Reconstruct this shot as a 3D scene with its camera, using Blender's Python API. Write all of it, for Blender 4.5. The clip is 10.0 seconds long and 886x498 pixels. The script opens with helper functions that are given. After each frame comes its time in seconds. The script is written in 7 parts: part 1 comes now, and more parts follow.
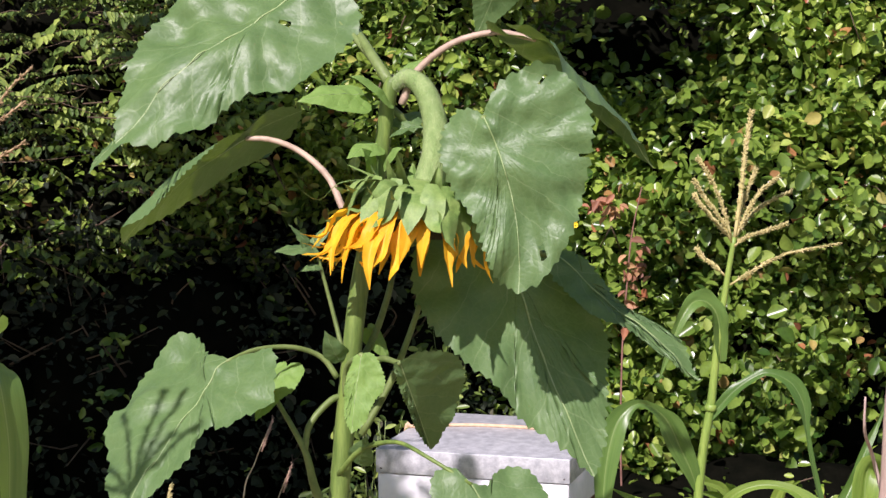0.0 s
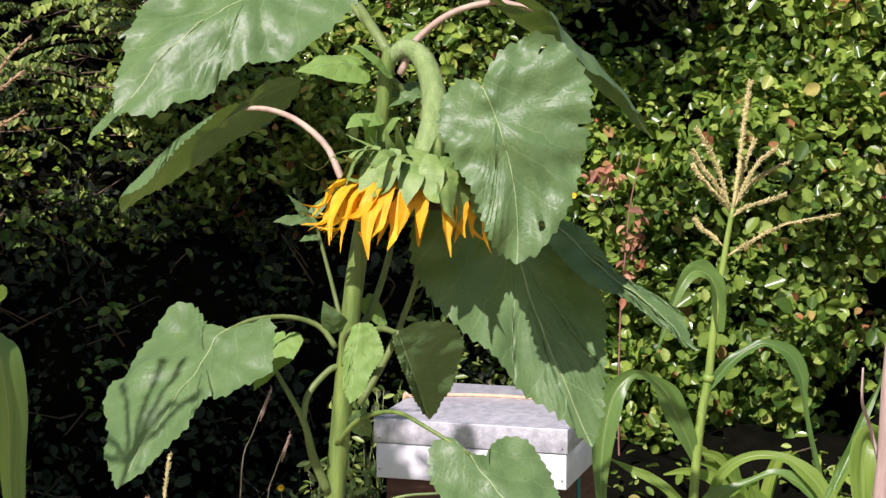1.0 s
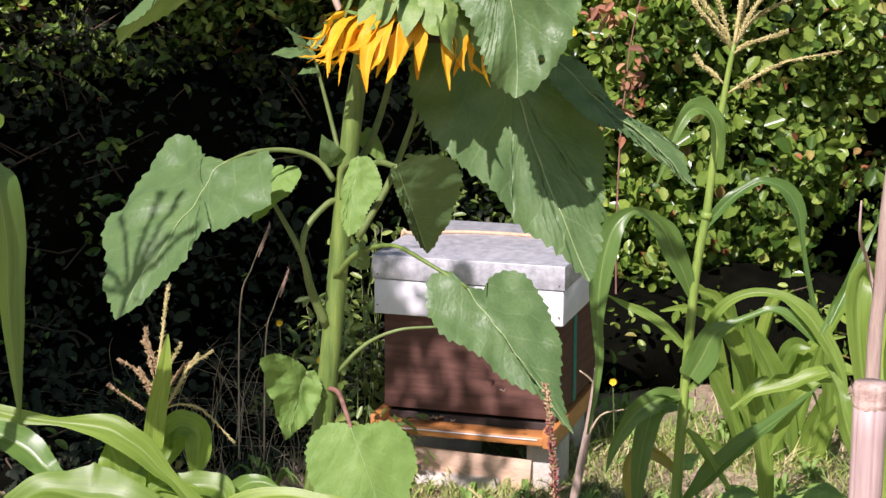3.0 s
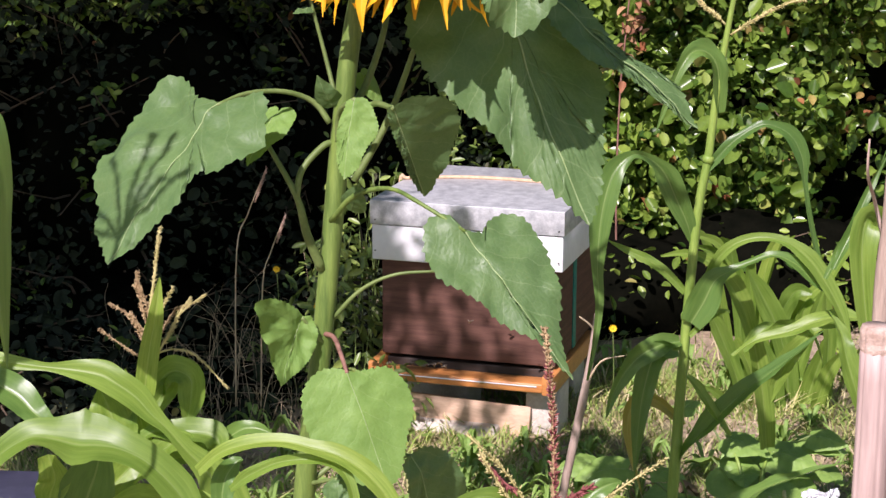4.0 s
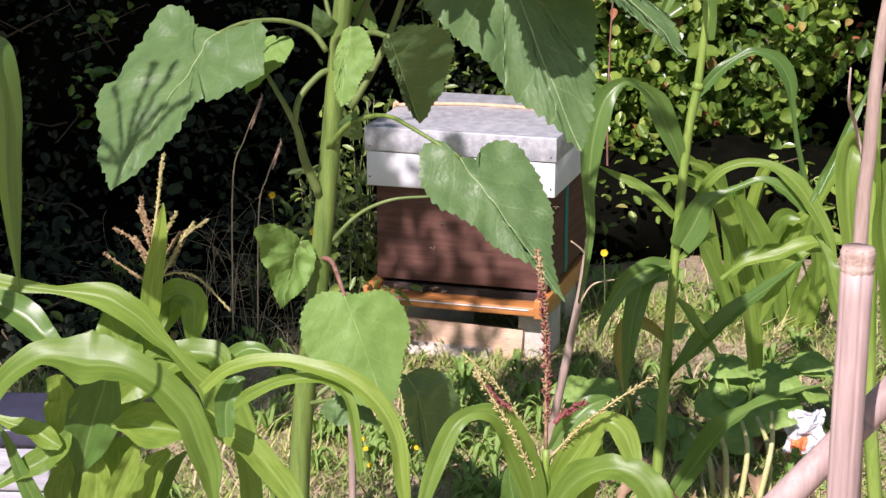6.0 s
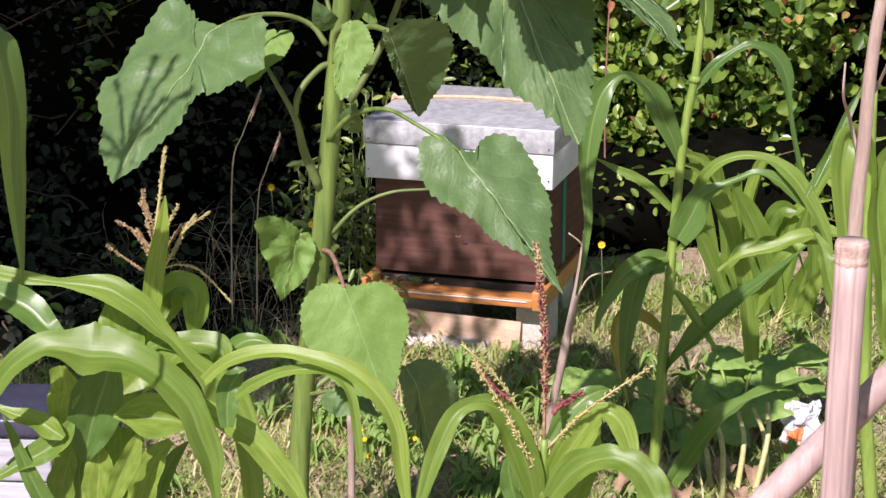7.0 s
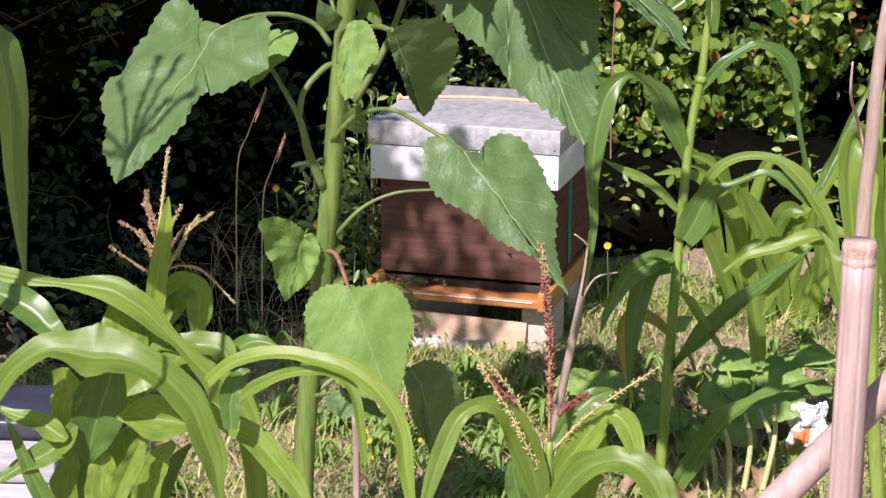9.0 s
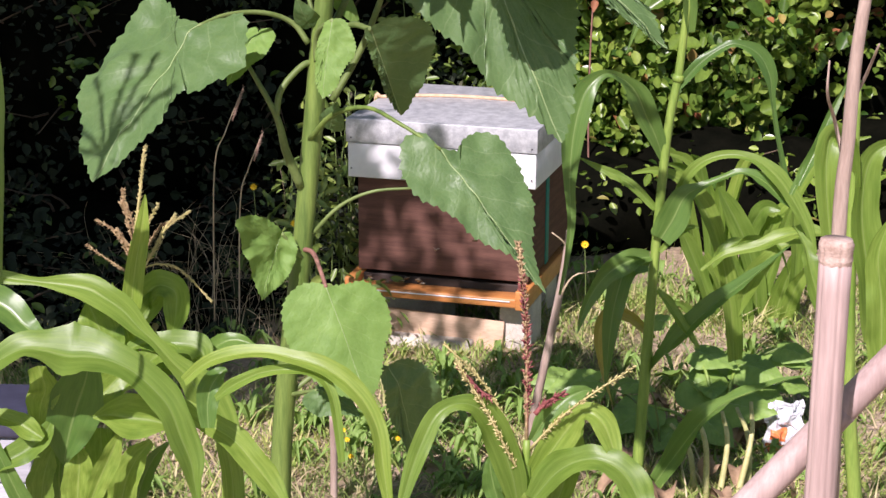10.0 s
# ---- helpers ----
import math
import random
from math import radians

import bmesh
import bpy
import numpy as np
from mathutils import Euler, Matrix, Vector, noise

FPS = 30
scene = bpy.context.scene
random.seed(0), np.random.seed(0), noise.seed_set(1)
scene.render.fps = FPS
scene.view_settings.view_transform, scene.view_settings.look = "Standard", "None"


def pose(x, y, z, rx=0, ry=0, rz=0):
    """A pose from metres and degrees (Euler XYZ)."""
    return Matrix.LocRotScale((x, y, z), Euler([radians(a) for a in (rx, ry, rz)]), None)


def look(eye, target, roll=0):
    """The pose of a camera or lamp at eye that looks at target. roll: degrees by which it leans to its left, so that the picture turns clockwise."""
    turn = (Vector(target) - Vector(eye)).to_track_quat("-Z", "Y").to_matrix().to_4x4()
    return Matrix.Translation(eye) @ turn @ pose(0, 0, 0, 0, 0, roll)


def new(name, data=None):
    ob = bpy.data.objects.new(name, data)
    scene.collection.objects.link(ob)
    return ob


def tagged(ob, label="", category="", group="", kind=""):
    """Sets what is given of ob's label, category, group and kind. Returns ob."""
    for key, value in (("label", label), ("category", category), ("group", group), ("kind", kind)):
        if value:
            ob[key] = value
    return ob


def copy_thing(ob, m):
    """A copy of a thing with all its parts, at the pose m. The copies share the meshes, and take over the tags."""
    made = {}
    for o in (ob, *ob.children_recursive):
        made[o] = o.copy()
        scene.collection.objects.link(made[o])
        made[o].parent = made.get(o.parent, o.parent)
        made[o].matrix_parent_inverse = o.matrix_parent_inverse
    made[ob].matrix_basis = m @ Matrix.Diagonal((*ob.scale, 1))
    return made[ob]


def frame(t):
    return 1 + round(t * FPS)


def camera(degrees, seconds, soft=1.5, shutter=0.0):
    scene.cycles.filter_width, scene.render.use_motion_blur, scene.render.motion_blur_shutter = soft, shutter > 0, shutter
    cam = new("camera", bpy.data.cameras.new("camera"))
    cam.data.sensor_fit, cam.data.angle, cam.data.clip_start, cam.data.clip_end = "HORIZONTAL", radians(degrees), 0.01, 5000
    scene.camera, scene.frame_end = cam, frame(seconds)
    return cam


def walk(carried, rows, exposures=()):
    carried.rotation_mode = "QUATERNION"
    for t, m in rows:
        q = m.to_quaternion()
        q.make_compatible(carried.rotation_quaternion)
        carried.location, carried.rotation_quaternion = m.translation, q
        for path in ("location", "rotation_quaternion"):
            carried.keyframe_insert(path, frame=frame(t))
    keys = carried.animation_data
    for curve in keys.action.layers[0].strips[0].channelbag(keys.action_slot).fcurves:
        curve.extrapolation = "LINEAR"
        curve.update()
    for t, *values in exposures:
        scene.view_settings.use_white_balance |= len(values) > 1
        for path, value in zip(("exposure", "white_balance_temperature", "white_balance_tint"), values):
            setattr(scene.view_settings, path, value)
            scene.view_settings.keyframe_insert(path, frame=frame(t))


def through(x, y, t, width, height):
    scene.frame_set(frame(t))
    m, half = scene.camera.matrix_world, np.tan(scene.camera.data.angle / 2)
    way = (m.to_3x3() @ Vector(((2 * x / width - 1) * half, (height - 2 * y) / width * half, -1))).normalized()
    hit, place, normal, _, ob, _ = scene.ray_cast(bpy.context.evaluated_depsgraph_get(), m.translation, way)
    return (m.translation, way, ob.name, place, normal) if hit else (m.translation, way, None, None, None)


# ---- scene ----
cam = camera(25.0, 10.0)
walk(cam, [
    (0.0, pose(0.0000, -0.0000, 1.6602, 83.676, 0.298, -0.040)),
    (0.5, pose(-0.0006, -0.0034, 1.6618, 83.392, 0.235, -0.076)),
    (1.0, pose(-0.0006, -0.0015, 1.6607, 82.816, 0.197, -0.082)),
    (1.5, pose(0.0000, -0.0041, 1.6588, 82.062, 0.057, -0.060)),
    (2.0, pose(0.0013, -0.0022, 1.6544, 80.930, -0.034, -0.020)),
    (2.5, pose(0.0008, 0.0010, 1.6509, 79.673, -0.085, 0.004)),
    (3.0, pose(-0.0003, 0.0009, 1.6499, 78.256, -0.163, -0.060)),
    (4.5, pose(0.0047, 0.0727, 1.6262, 75.767, -0.136, -0.088)),
    (5.0, pose(0.0052, 0.0763, 1.6261, 74.654, -0.209, -0.198)),
    (5.5, pose(0.0014, 0.0215, 1.6379, 74.719, -0.124, -0.265)),
    (7.0, pose(-0.0047, -0.0470, 1.6554, 74.424, -0.133, -0.398)),
    (7.5, pose(-0.0048, -0.0618, 1.6600, 74.372, -0.117, -0.403)),
    (8.0, pose(-0.0040, -0.0387, 1.6541, 74.400, -0.061, -0.243)),
    (8.5, pose(-0.0041, -0.0327, 1.6526, 74.397, -0.103, -0.252)),
    (9.0, pose(-0.0028, -0.0337, 1.6514, 74.452, -0.065, -0.235)),
    (9.5, pose(-0.0028, -0.0327, 1.6519, 74.441, -0.086, -0.391)),
    (10.0, pose(-0.0023, -0.0322, 1.6507, 74.417, -0.253, -0.845)),
])

# ---- daylight: high summer sun from behind and to the left of the camera ----
SUN_TO = Vector((-0.28, -0.66, 0.70)).normalized()
world = bpy.data.worlds.new("sky")
scene.world = world
world.use_nodes = True
_n = world.node_tree.nodes
_sky = _n.new("ShaderNodeTexSky")
_sky.sky_type = "NISHITA"
_sky.sun_disc = False
_sky.sun_elevation = math.asin(SUN_TO.z)
_sky.sun_rotation = math.atan2(SUN_TO.x, SUN_TO.y)
_n["Background"].inputs["Strength"].default_value = 0.064
world.node_tree.links.new(_sky.outputs[0], _n["Background"].inputs[0])
sun_data = bpy.data.lights.new("sun", "SUN")
sun_data.energy, sun_data.angle, sun_data.color = 5.0, radians(0.53), (1.0, 0.87, 0.94)
sun = new("sun", sun_data)
sun.matrix_world = look(SUN_TO * 30, (0, 0, 0))
scene.view_settings.exposure = 0.57


# ---- materials ----
def mat_new(name):
    m = bpy.data.materials.new(name)
    m.use_nodes = True
    nt = m.node_tree
    return m, nt.nodes, nt.links, nt.nodes["Principled BSDF"]


def ramp(n, l, src, stops):
    r = n.new("ShaderNodeValToRGB")
    e = r.color_ramp.elements
    e[0].position, e[0].color = stops[0][0], (*stops[0][1], 1)
    e[1].position, e[1].color = stops[-1][0], (*stops[-1][1], 1)
    for p, c in stops[1:-1]:
        x = e.new(p)
        x.color = (*c, 1)
    l.new(src, r.inputs[0])
    return r.outputs[0]


def noise_tex(n, l, scale, detail=4.0, vec=None, rough=0.55):
    t = n.new("ShaderNodeTexNoise")
    t.inputs["Scale"].default_value = scale
    t.inputs["Detail"].default_value = detail
    t.inputs["Roughness"].default_value = rough
    if vec is not None:
        l.new(vec, t.inputs["Vector"])
    return t.outputs["Fac"]


def object_coords(n, l, scale=(1, 1, 1)):
    c = n.new("ShaderNodeTexCoord")
    m = n.new("ShaderNodeMapping")
    m.inputs["Scale"].default_value = scale
    l.new(c.outputs["Object"], m.inputs["Vector"])
    return m.outputs["Vector"]


def mix_col(n, l, fac, a, b, mode="MIX"):
    m = n.new("ShaderNodeMix")
    m.data_type, m.blend_type = "RGBA", mode
    for i, v in ((0, fac), (6, a), (7, b)):
        if isinstance(v, (int, float)):
            m.inputs[i].default_value = v
        elif isinstance(v, tuple):
            m.inputs[i].default_value = (*v, 1)
        else:
            l.new(v, m.inputs[i])
    return m.outputs[2]


def calc(n, l, op, a, b=0.0, c=0.0):
    m = n.new("ShaderNodeMath")
    m.operation = op
    for i, v in enumerate((a, b, c)):
        if isinstance(v, (int, float)):
            m.inputs[i].default_value = v
        else:
            l.new(v, m.inputs[i])
    return m.outputs[0]


def bump(n, l, b, height, strength=0.3, dist=0.002):
    k = n.new("ShaderNodeBump")
    k.inputs["Strength"].default_value = strength
    k.inputs["Distance"].default_value = dist
    l.new(height, k.inputs["Height"])
    l.new(k.outputs[0], b.inputs["Normal"])
    return k.outputs[0]


def see_through(m, n, l, b, colour, amount):
    """Lets part of the light pass through a leaf or petal."""
    t = n.new("ShaderNodeBsdfTranslucent")
    if isinstance(colour, tuple):
        t.inputs[0].default_value = (*colour, 1)
    else:
        l.new(colour, t.inputs[0])
    x = n.new("ShaderNodeMixShader")
    x.inputs[0].default_value = amount
    l.new(b.outputs[0], x.inputs[1])
    l.new(t.outputs[0], x.inputs[2])
    l.new(x.outputs[0], n["Material Output"].inputs[0])


def plain(name, c1, c2, scale=20.0, rough=0.6, metal=0.0, bump_s=0.2, bump_d=0.001, stretch=(1, 1, 1), spec=0.5, per_object=0.0):
    m, n, l, b = mat_new(name)
    v = object_coords(n, l, stretch)
    a = noise_tex(n, l, scale, 5, v)
    fine = noise_tex(n, l, scale * 7, 3, v)
    c = ramp(n, l, a, [(0.3, c1), (0.7, c2)])
    c = mix_col(n, l, 0.25, c, ramp(n, l, fine, [(0.3, (0.25, 0.25, 0.25)), (0.7, (0.75, 0.75, 0.75))]), "OVERLAY")
    if per_object:
        o = n.new("ShaderNodeObjectInfo")
        h = n.new("ShaderNodeHueSaturation")
        l.new(calc(n, l, "MULTIPLY_ADD", o.outputs["Random"], per_object, 1 - per_object / 2), h.inputs["Value"])
        l.new(c, h.inputs["Color"])
        c = h.outputs[0]
    l.new(c, b.inputs["Base Color"])
    b.inputs["Roughness"].default_value = rough
    b.inputs["Metallic"].default_value = metal
    b.inputs["Specular IOR Level"].default_value = spec
    bump(n, l, b, fine, bump_s, bump_d)
    return m


def leaf_material(name, dark, light, vein, through=0.22, rough=0.42, vein_step=5.0, slope=0.8, spec=0.5):
    """Broad leaf: pale side veins from the leaf's own coordinates, blotches, quilted and puckered relief."""
    m, n, l, b = mat_new(name)
    uv = n.new("ShaderNodeUVMap")
    s = n.new("ShaderNodeSeparateXYZ")
    l.new(uv.outputs[0], s.inputs[0])
    av = calc(n, l, "ABSOLUTE", s.outputs[1])
    wob = noise_tex(n, l, 7, 2, uv.outputs[0])
    x = calc(n, l, "MULTIPLY_ADD", calc(n, l, "POWER", av, 0.82), -slope, s.outputs[0])
    x = calc(n, l, "MULTIPLY_ADD", wob, 0.10, x)
    x = calc(n, l, "MULTIPLY_ADD", calc(n, l, "SIGN", s.outputs[1]), 0.03, x)
    x = calc(n, l, "MULTIPLY", x, vein_step)
    fr = calc(n, l, "PINGPONG", x, 0.5)
    thin = calc(n, l, "MULTIPLY_ADD", av, -0.030, 0.020)
    line = calc(n, l, "LESS_THAN", fr, thin)
    mid = calc(n, l, "LESS_THAN", av, 0.0025)
    veins = calc(n, l, "MAXIMUM", calc(n, l, "MULTIPLY", line, 0.24), mid)
    net = n.new("ShaderNodeTexVoronoi")
    net.feature = "DISTANCE_TO_EDGE"
    net.inputs["Scale"].default_value = 30
    l.new(uv.outputs[0], net.inputs["Vector"])
    blotch = noise_tex(n, l, 4, 6, uv.outputs[0], 0.62)
    c = ramp(n, l, blotch, [(0.3, dark), (0.72, light)])
    c = mix_col(n, l, calc(n, l, "MULTIPLY", calc(n, l, "LESS_THAN", net.outputs["Distance"], 0.05), 0.07), c, vein)
    c = mix_col(n, l, veins, c, vein)
    spot = noise_tex(n, l, 55, 2, uv.outputs[0])
    c = mix_col(n, l, calc(n, l, "MULTIPLY", calc(n, l, "GREATER_THAN", spot, 0.73), 0.5), c, (0.16, 0.13, 0.05))
    l.new(c, b.inputs["Base Color"])
    fine = noise_tex(n, l, 90, 3, uv.outputs[0], 0.7)
    l.new(calc(n, l, "MULTIPLY_ADD", noise_tex(n, l, 11, 4, uv.outputs[0]), 0.30, rough - 0.15), b.inputs["Roughness"])
    b.inputs["Specular IOR Level"].default_value = spec
    h = calc(n, l, "MINIMUM", calc(n, l, "MULTIPLY", fr, 1.4), 0.30)
    h2 = calc(n, l, "MULTIPLY_ADD", calc(n, l, "MINIMUM", net.outputs["Distance"], 0.35), 0.55, h)
    h3 = calc(n, l, "MULTIPLY_ADD", noise_tex(n, l, 16, 5, uv.outputs[0], 0.6), 0.9, h2)
    h4 = calc(n, l, "MULTIPLY_ADD", fine, 0.16, h3)
    bump(n, l, b, h4, 0.30, 0.004)
    see_through(m, n, l, b, mix_col(n, l, 0.75, c, (0.30, 0.44, 0.012)), through)
    return m


def blade_material(name, dark, light, through=0.25, rough=0.34):
    """Maize blade: fine parallel ribs, pale streaks and a pale midrib along the leaf's own length."""
    m, n, l, b = mat_new(name)
    uv = n.new("ShaderNodeUVMap")
    mp = n.new("ShaderNodeMapping")
    mp.inputs["Scale"].default_value = (0.7, 46, 1)
    l.new(uv.outputs[0], mp.inputs[0])
    rib = noise_tex(n, l, 1.0, 2, mp.outputs[0])
    mp2 = n.new("ShaderNodeMapping")
    mp2.inputs["Scale"].default_value = (1.2, 9, 1)
    l.new(uv.outputs[0], mp2.inputs[0])
    streak = noise_tex(n, l, 1.0, 4, mp2.outputs[0])
    s = n.new("ShaderNodeSeparateXYZ")
    l.new(uv.outputs[0], s.inputs[0])
    av = calc(n, l, "ABSOLUTE", s.outputs[1])
    c = ramp(n, l, streak, [(0.28, dark), (0.72, light)])
    c = mix_col(n, l, calc(n, l, "MULTIPLY", ramp(n, l, rib, [(0.42, (0, 0, 0)), (0.62, (1, 1, 1))]), 0.16), c, tuple(min(1, x * 1.45) for x in light))
    c = mix_col(n, l, calc(n, l, "MULTIPLY", calc(n, l, "LESS_THAN", av, 0.020), 0.32), c, (0.42, 0.52, 0.20))
    worn = noise_tex(n, l, 38, 2, uv.outputs[0])
    c = mix_col(n, l, calc(n, l, "MULTIPLY", calc(n, l, "GREATER_THAN", worn, 0.74), 0.5), c, (0.34, 0.28, 0.10))
    o = n.new("ShaderNodeObjectInfo")
    hs = n.new("ShaderNodeHueSaturation")
    l.new(calc(n, l, "MULTIPLY_ADD", o.outputs["Random"], 0.4, 0.8), hs.inputs["Value"])
    l.new(calc(n, l, "MULTIPLY_ADD", o.outputs["Random"], -0.02, 0.507), hs.inputs["Hue"])
    l.new(c, hs.inputs["Color"])
    l.new(hs.outputs[0], b.inputs["Base Color"])
    l.new(calc(n, l, "MULTIPLY_ADD", streak, 0.20, rough - 0.10), b.inputs["Roughness"])
    bump(n, l, b, rib, 0.13, 0.0014)
    see_through(m, n, l, b, mix_col(n, l, 0.5, hs.outputs[0], (0.31, 0.49, 0.035)), through)
    return m


def foliage_material(name, stops, rough=0.4, through=0.2):
    """Small leaves of shrubs and grass: every leaf has its own tone."""
    m, n, l, b = mat_new(name)
    g = n.new("ShaderNodeNewGeometry")
    c = ramp(n, l, g.outputs["Random Per Island"], stops)
    big = noise_tex(n, l, 2.2, 3, g.outputs["Position"])
    c = mix_col(n, l, 0.5, c, ramp(n, l, big, [(0.35, (0.28, 0.30, 0.34)), (0.65, (0.74, 0.70, 0.62))]), "OVERLAY")
    vary = noise_tex(n, l, 90, 2, g.outputs["Position"])
    c = mix_col(n, l, 0.25, c, ramp(n, l, vary, [(0.35, (0.3, 0.3, 0.3)), (0.65, (0.7, 0.7, 0.7))]), "OVERLAY")
    l.new(c, b.inputs["Base Color"])
    b.inputs["Roughness"].default_value = rough
    see_through(m, n, l, b, c, through)
    return m


M_SUNLEAF = leaf_material("sunflower_leaf", (0.079, 0.149, 0.050), (0.123, 0.206, 0.071), (0.31, 0.40, 0.20), through=0.17, rough=0.46, spec=0.44)
M_SUNLEAF_PALE = leaf_material("young_sunflower_leaf", (0.15, 0.27, 0.060), (0.22, 0.36, 0.09), (0.38, 0.48, 0.2), through=0.26, rough=0.56, spec=0.3)
M_MIDRIB = plain("leaf_midrib", (0.22, 0.31, 0.11), (0.33, 0.42, 0.19), 40, 0.5)
M_STALK = plain("sunflower_stalk", (0.070, 0.125, 0.022), (0.19, 0.27, 0.058), 14, 0.55, stretch=(6, 6, 0.6), bump_s=0.4)
M_NECK = plain("downy_neck", (0.15, 0.24, 0.065), (0.27, 0.36, 0.135), 22, 0.75, bump_s=0.9, bump_d=0.002, stretch=(4, 4, 0.7))
M_PETIOLE = plain("green_petiole", (0.10, 0.15, 0.035), (0.18, 0.24, 0.075), 25, 0.55)
M_PETIOLE_RED = plain("reddish_petiole", (0.30, 0.21, 0.15), (0.48, 0.37, 0.27), 25, 0.6)
M_DOWN = plain("white_down", (0.50, 0.55, 0.36), (0.62, 0.66, 0.48), 60, 0.8)
M_BRACT = plain("flower_bract", (0.10, 0.185, 0.036), (0.22, 0.31, 0.085), 45, 0.6)
M_DISC = plain("flower_disc", (0.02, 0.025, 0.01), (0.09, 0.06, 0.02), 120, 0.8, bump_s=1.0, bump_d=0.003)
_m, _n2, _l2, _b2 = mat_new("yellow_petal")
_v = object_coords(_n2, _l2, (1, 1, 1))
_c = ramp(_n2, _l2, noise_tex(_n2, _l2, 25, 3, _v), [(0.3, (0.80, 0.37, 0.008)), (0.7, (0.92, 0.56, 0.025))])
_l2.new(_c, _b2.inputs["Base Color"])
_b2.inputs["Roughness"].default_value = 0.6
see_through(_m, _n2, _l2, _b2, _c, 0.3)
M_PETAL = _m
M_BLADE = blade_material("maize_blade", (0.122, 0.222, 0.030), (0.262, 0.380, 0.072), through=0.40, rough=0.40)
M_BLADE_YELLOW = blade_material("yellowing_maize_blade", (0.28, 0.25, 0.05), (0.40, 0.34, 0.09))
# darker copy of maize_blade, with the shade put into its colour
M_BLADE_SHADE = blade_material("shaded_maize_blade", (0.070, 0.150, 0.032), (0.125, 0.225, 0.050), through=0.28)
M_CORN_STALK = plain("maize_stalk", (0.125, 0.22, 0.032), (0.27, 0.37, 0.075), 16, 0.5, stretch=(5, 5, 0.5))
M_TASSEL = plain("maize_tassel", (0.40, 0.36, 0.13), (0.62, 0.54, 0.26), 60, 0.8)
M_TASSEL_RED = plain("maroon_anthers", (0.16, 0.03, 0.04), (0.34, 0.12, 0.10), 60, 0.8)
M_TASSEL_BROWN = plain("dry_tassel", (0.20, 0.12, 0.06), (0.52, 0.39, 0.21), 130, 0.85)
M_BAMBOO = plain("dry_bamboo", (0.35, 0.25, 0.228), (0.53, 0.40, 0.368), 9, 0.55, stretch=(4, 4, 0.35), bump_s=0.35)
M_BAMBOO_NODE = plain("bamboo_node", (0.36, 0.25, 0.20), (0.60, 0.46, 0.39), 60, 0.7)
M_STICK = plain("weathered_stick", (0.28, 0.20, 0.16), (0.50, 0.39, 0.32), 14, 0.8, stretch=(4, 4, 0.6), bump_s=0.6)
M_WHITE = plain("white_painted_wood", (0.70, 0.70, 0.72), (0.82, 0.82, 0.84), 6, 0.5, bump_s=0.15)
M_ZINC = plain("weathered_zinc", (0.33, 0.34, 0.36), (0.58, 0.59, 0.60), 44, 0.45, 0.2, bump_s=0.2)
M_BROWN = plain("brown_stained_wood", (0.085, 0.042, 0.032), (0.150, 0.074, 0.056), 5, 0.7, stretch=(1.2, 1.2, 14), bump_s=0.45, spec=0.2)
M_ORANGE = plain("varnished_pine", (0.42, 0.16, 0.045), (0.56, 0.25, 0.08), 8, 0.42, stretch=(1, 6, 6))
M_PLY = plain("bare_plywood", (0.50, 0.34, 0.23), (0.66, 0.47, 0.33), 7, 0.7, stretch=(1, 6, 6))
M_BLOCK = plain("pale_concrete_block", (0.48, 0.43, 0.36), (0.68, 0.62, 0.55), 18, 0.9, bump_s=0.8, bump_d=0.004)
# brown darkened for the shade in the entrance gap; the nails share it
M_GAP_BROWN = plain("gap_shade_brown", (0.018, 0.012, 0.009), (0.045, 0.027, 0.019), 8, 0.7)
M_ROPE = plain("tan_rope", (0.50, 0.33, 0.20), (0.68, 0.48, 0.32), 80, 0.9)
M_GREYBOARD = plain("weathered_grey_boards", (0.34, 0.34, 0.38), (0.52, 0.52, 0.57), 10, 0.6, stretch=(0.6, 3, 8), bump_s=0.4)
M_STRAP = plain("turquoise_strap", (0.01, 0.16, 0.13), (0.02, 0.26, 0.21), 60, 0.6)
M_SLATE = plain("dark_blue_roofing", (0.028, 0.028, 0.050), (0.065, 0.065, 0.105), 9, 0.30)
M_BEE = plain("bee_body", (0.06, 0.03, 0.012), (0.20, 0.11, 0.03), 400, 0.6)
M_WING = plain("bee_wing", (0.20, 0.17, 0.13), (0.32, 0.28, 0.22), 200, 0.25)
M_HEDGE = foliage_material("hedge_leaf", [(0.0, (0.045, 0.105, 0.018)), (0.25, (0.125, 0.215, 0.032)), (0.8, (0.250, 0.362, 0.060)), (0.95, (0.38, 0.48, 0.11)), (0.985, (0.36, 0.22, 0.08)), (1.0, (0.40, 0.13, 0.07))], 0.28, 0.36)
# copy of the hedge leaf with shade put into its near-black colours
M_SHADE_LEAF = foliage_material("shade_dark_hedge_leaf", [(0.0, (0.008, 0.014, 0.006)), (0.6, (0.014, 0.024, 0.009)), (0.95, (0.030, 0.046, 0.018)), (1.0, (0.09, 0.085, 0.050))], 0.90, 0.05)
M_SPRAY = foliage_material("shrub_spray_leaf", [(0.0, (0.07, 0.125, 0.032)), (0.5, (0.16, 0.235, 0.052)), (1.0, (0.30, 0.38, 0.095))], 0.38, 0.25)
M_WITHERED = foliage_material("withered_leaf", [(0.0, (0.16, 0.07, 0.04)), (0.5, (0.34, 0.15, 0.08)), (1.0, (0.48, 0.30, 0.14))], 0.6, 0.25)
M_SHOOT = plain("reddish_shoot", (0.17, 0.08, 0.06), (0.30, 0.16, 0.12), 40, 0.7)
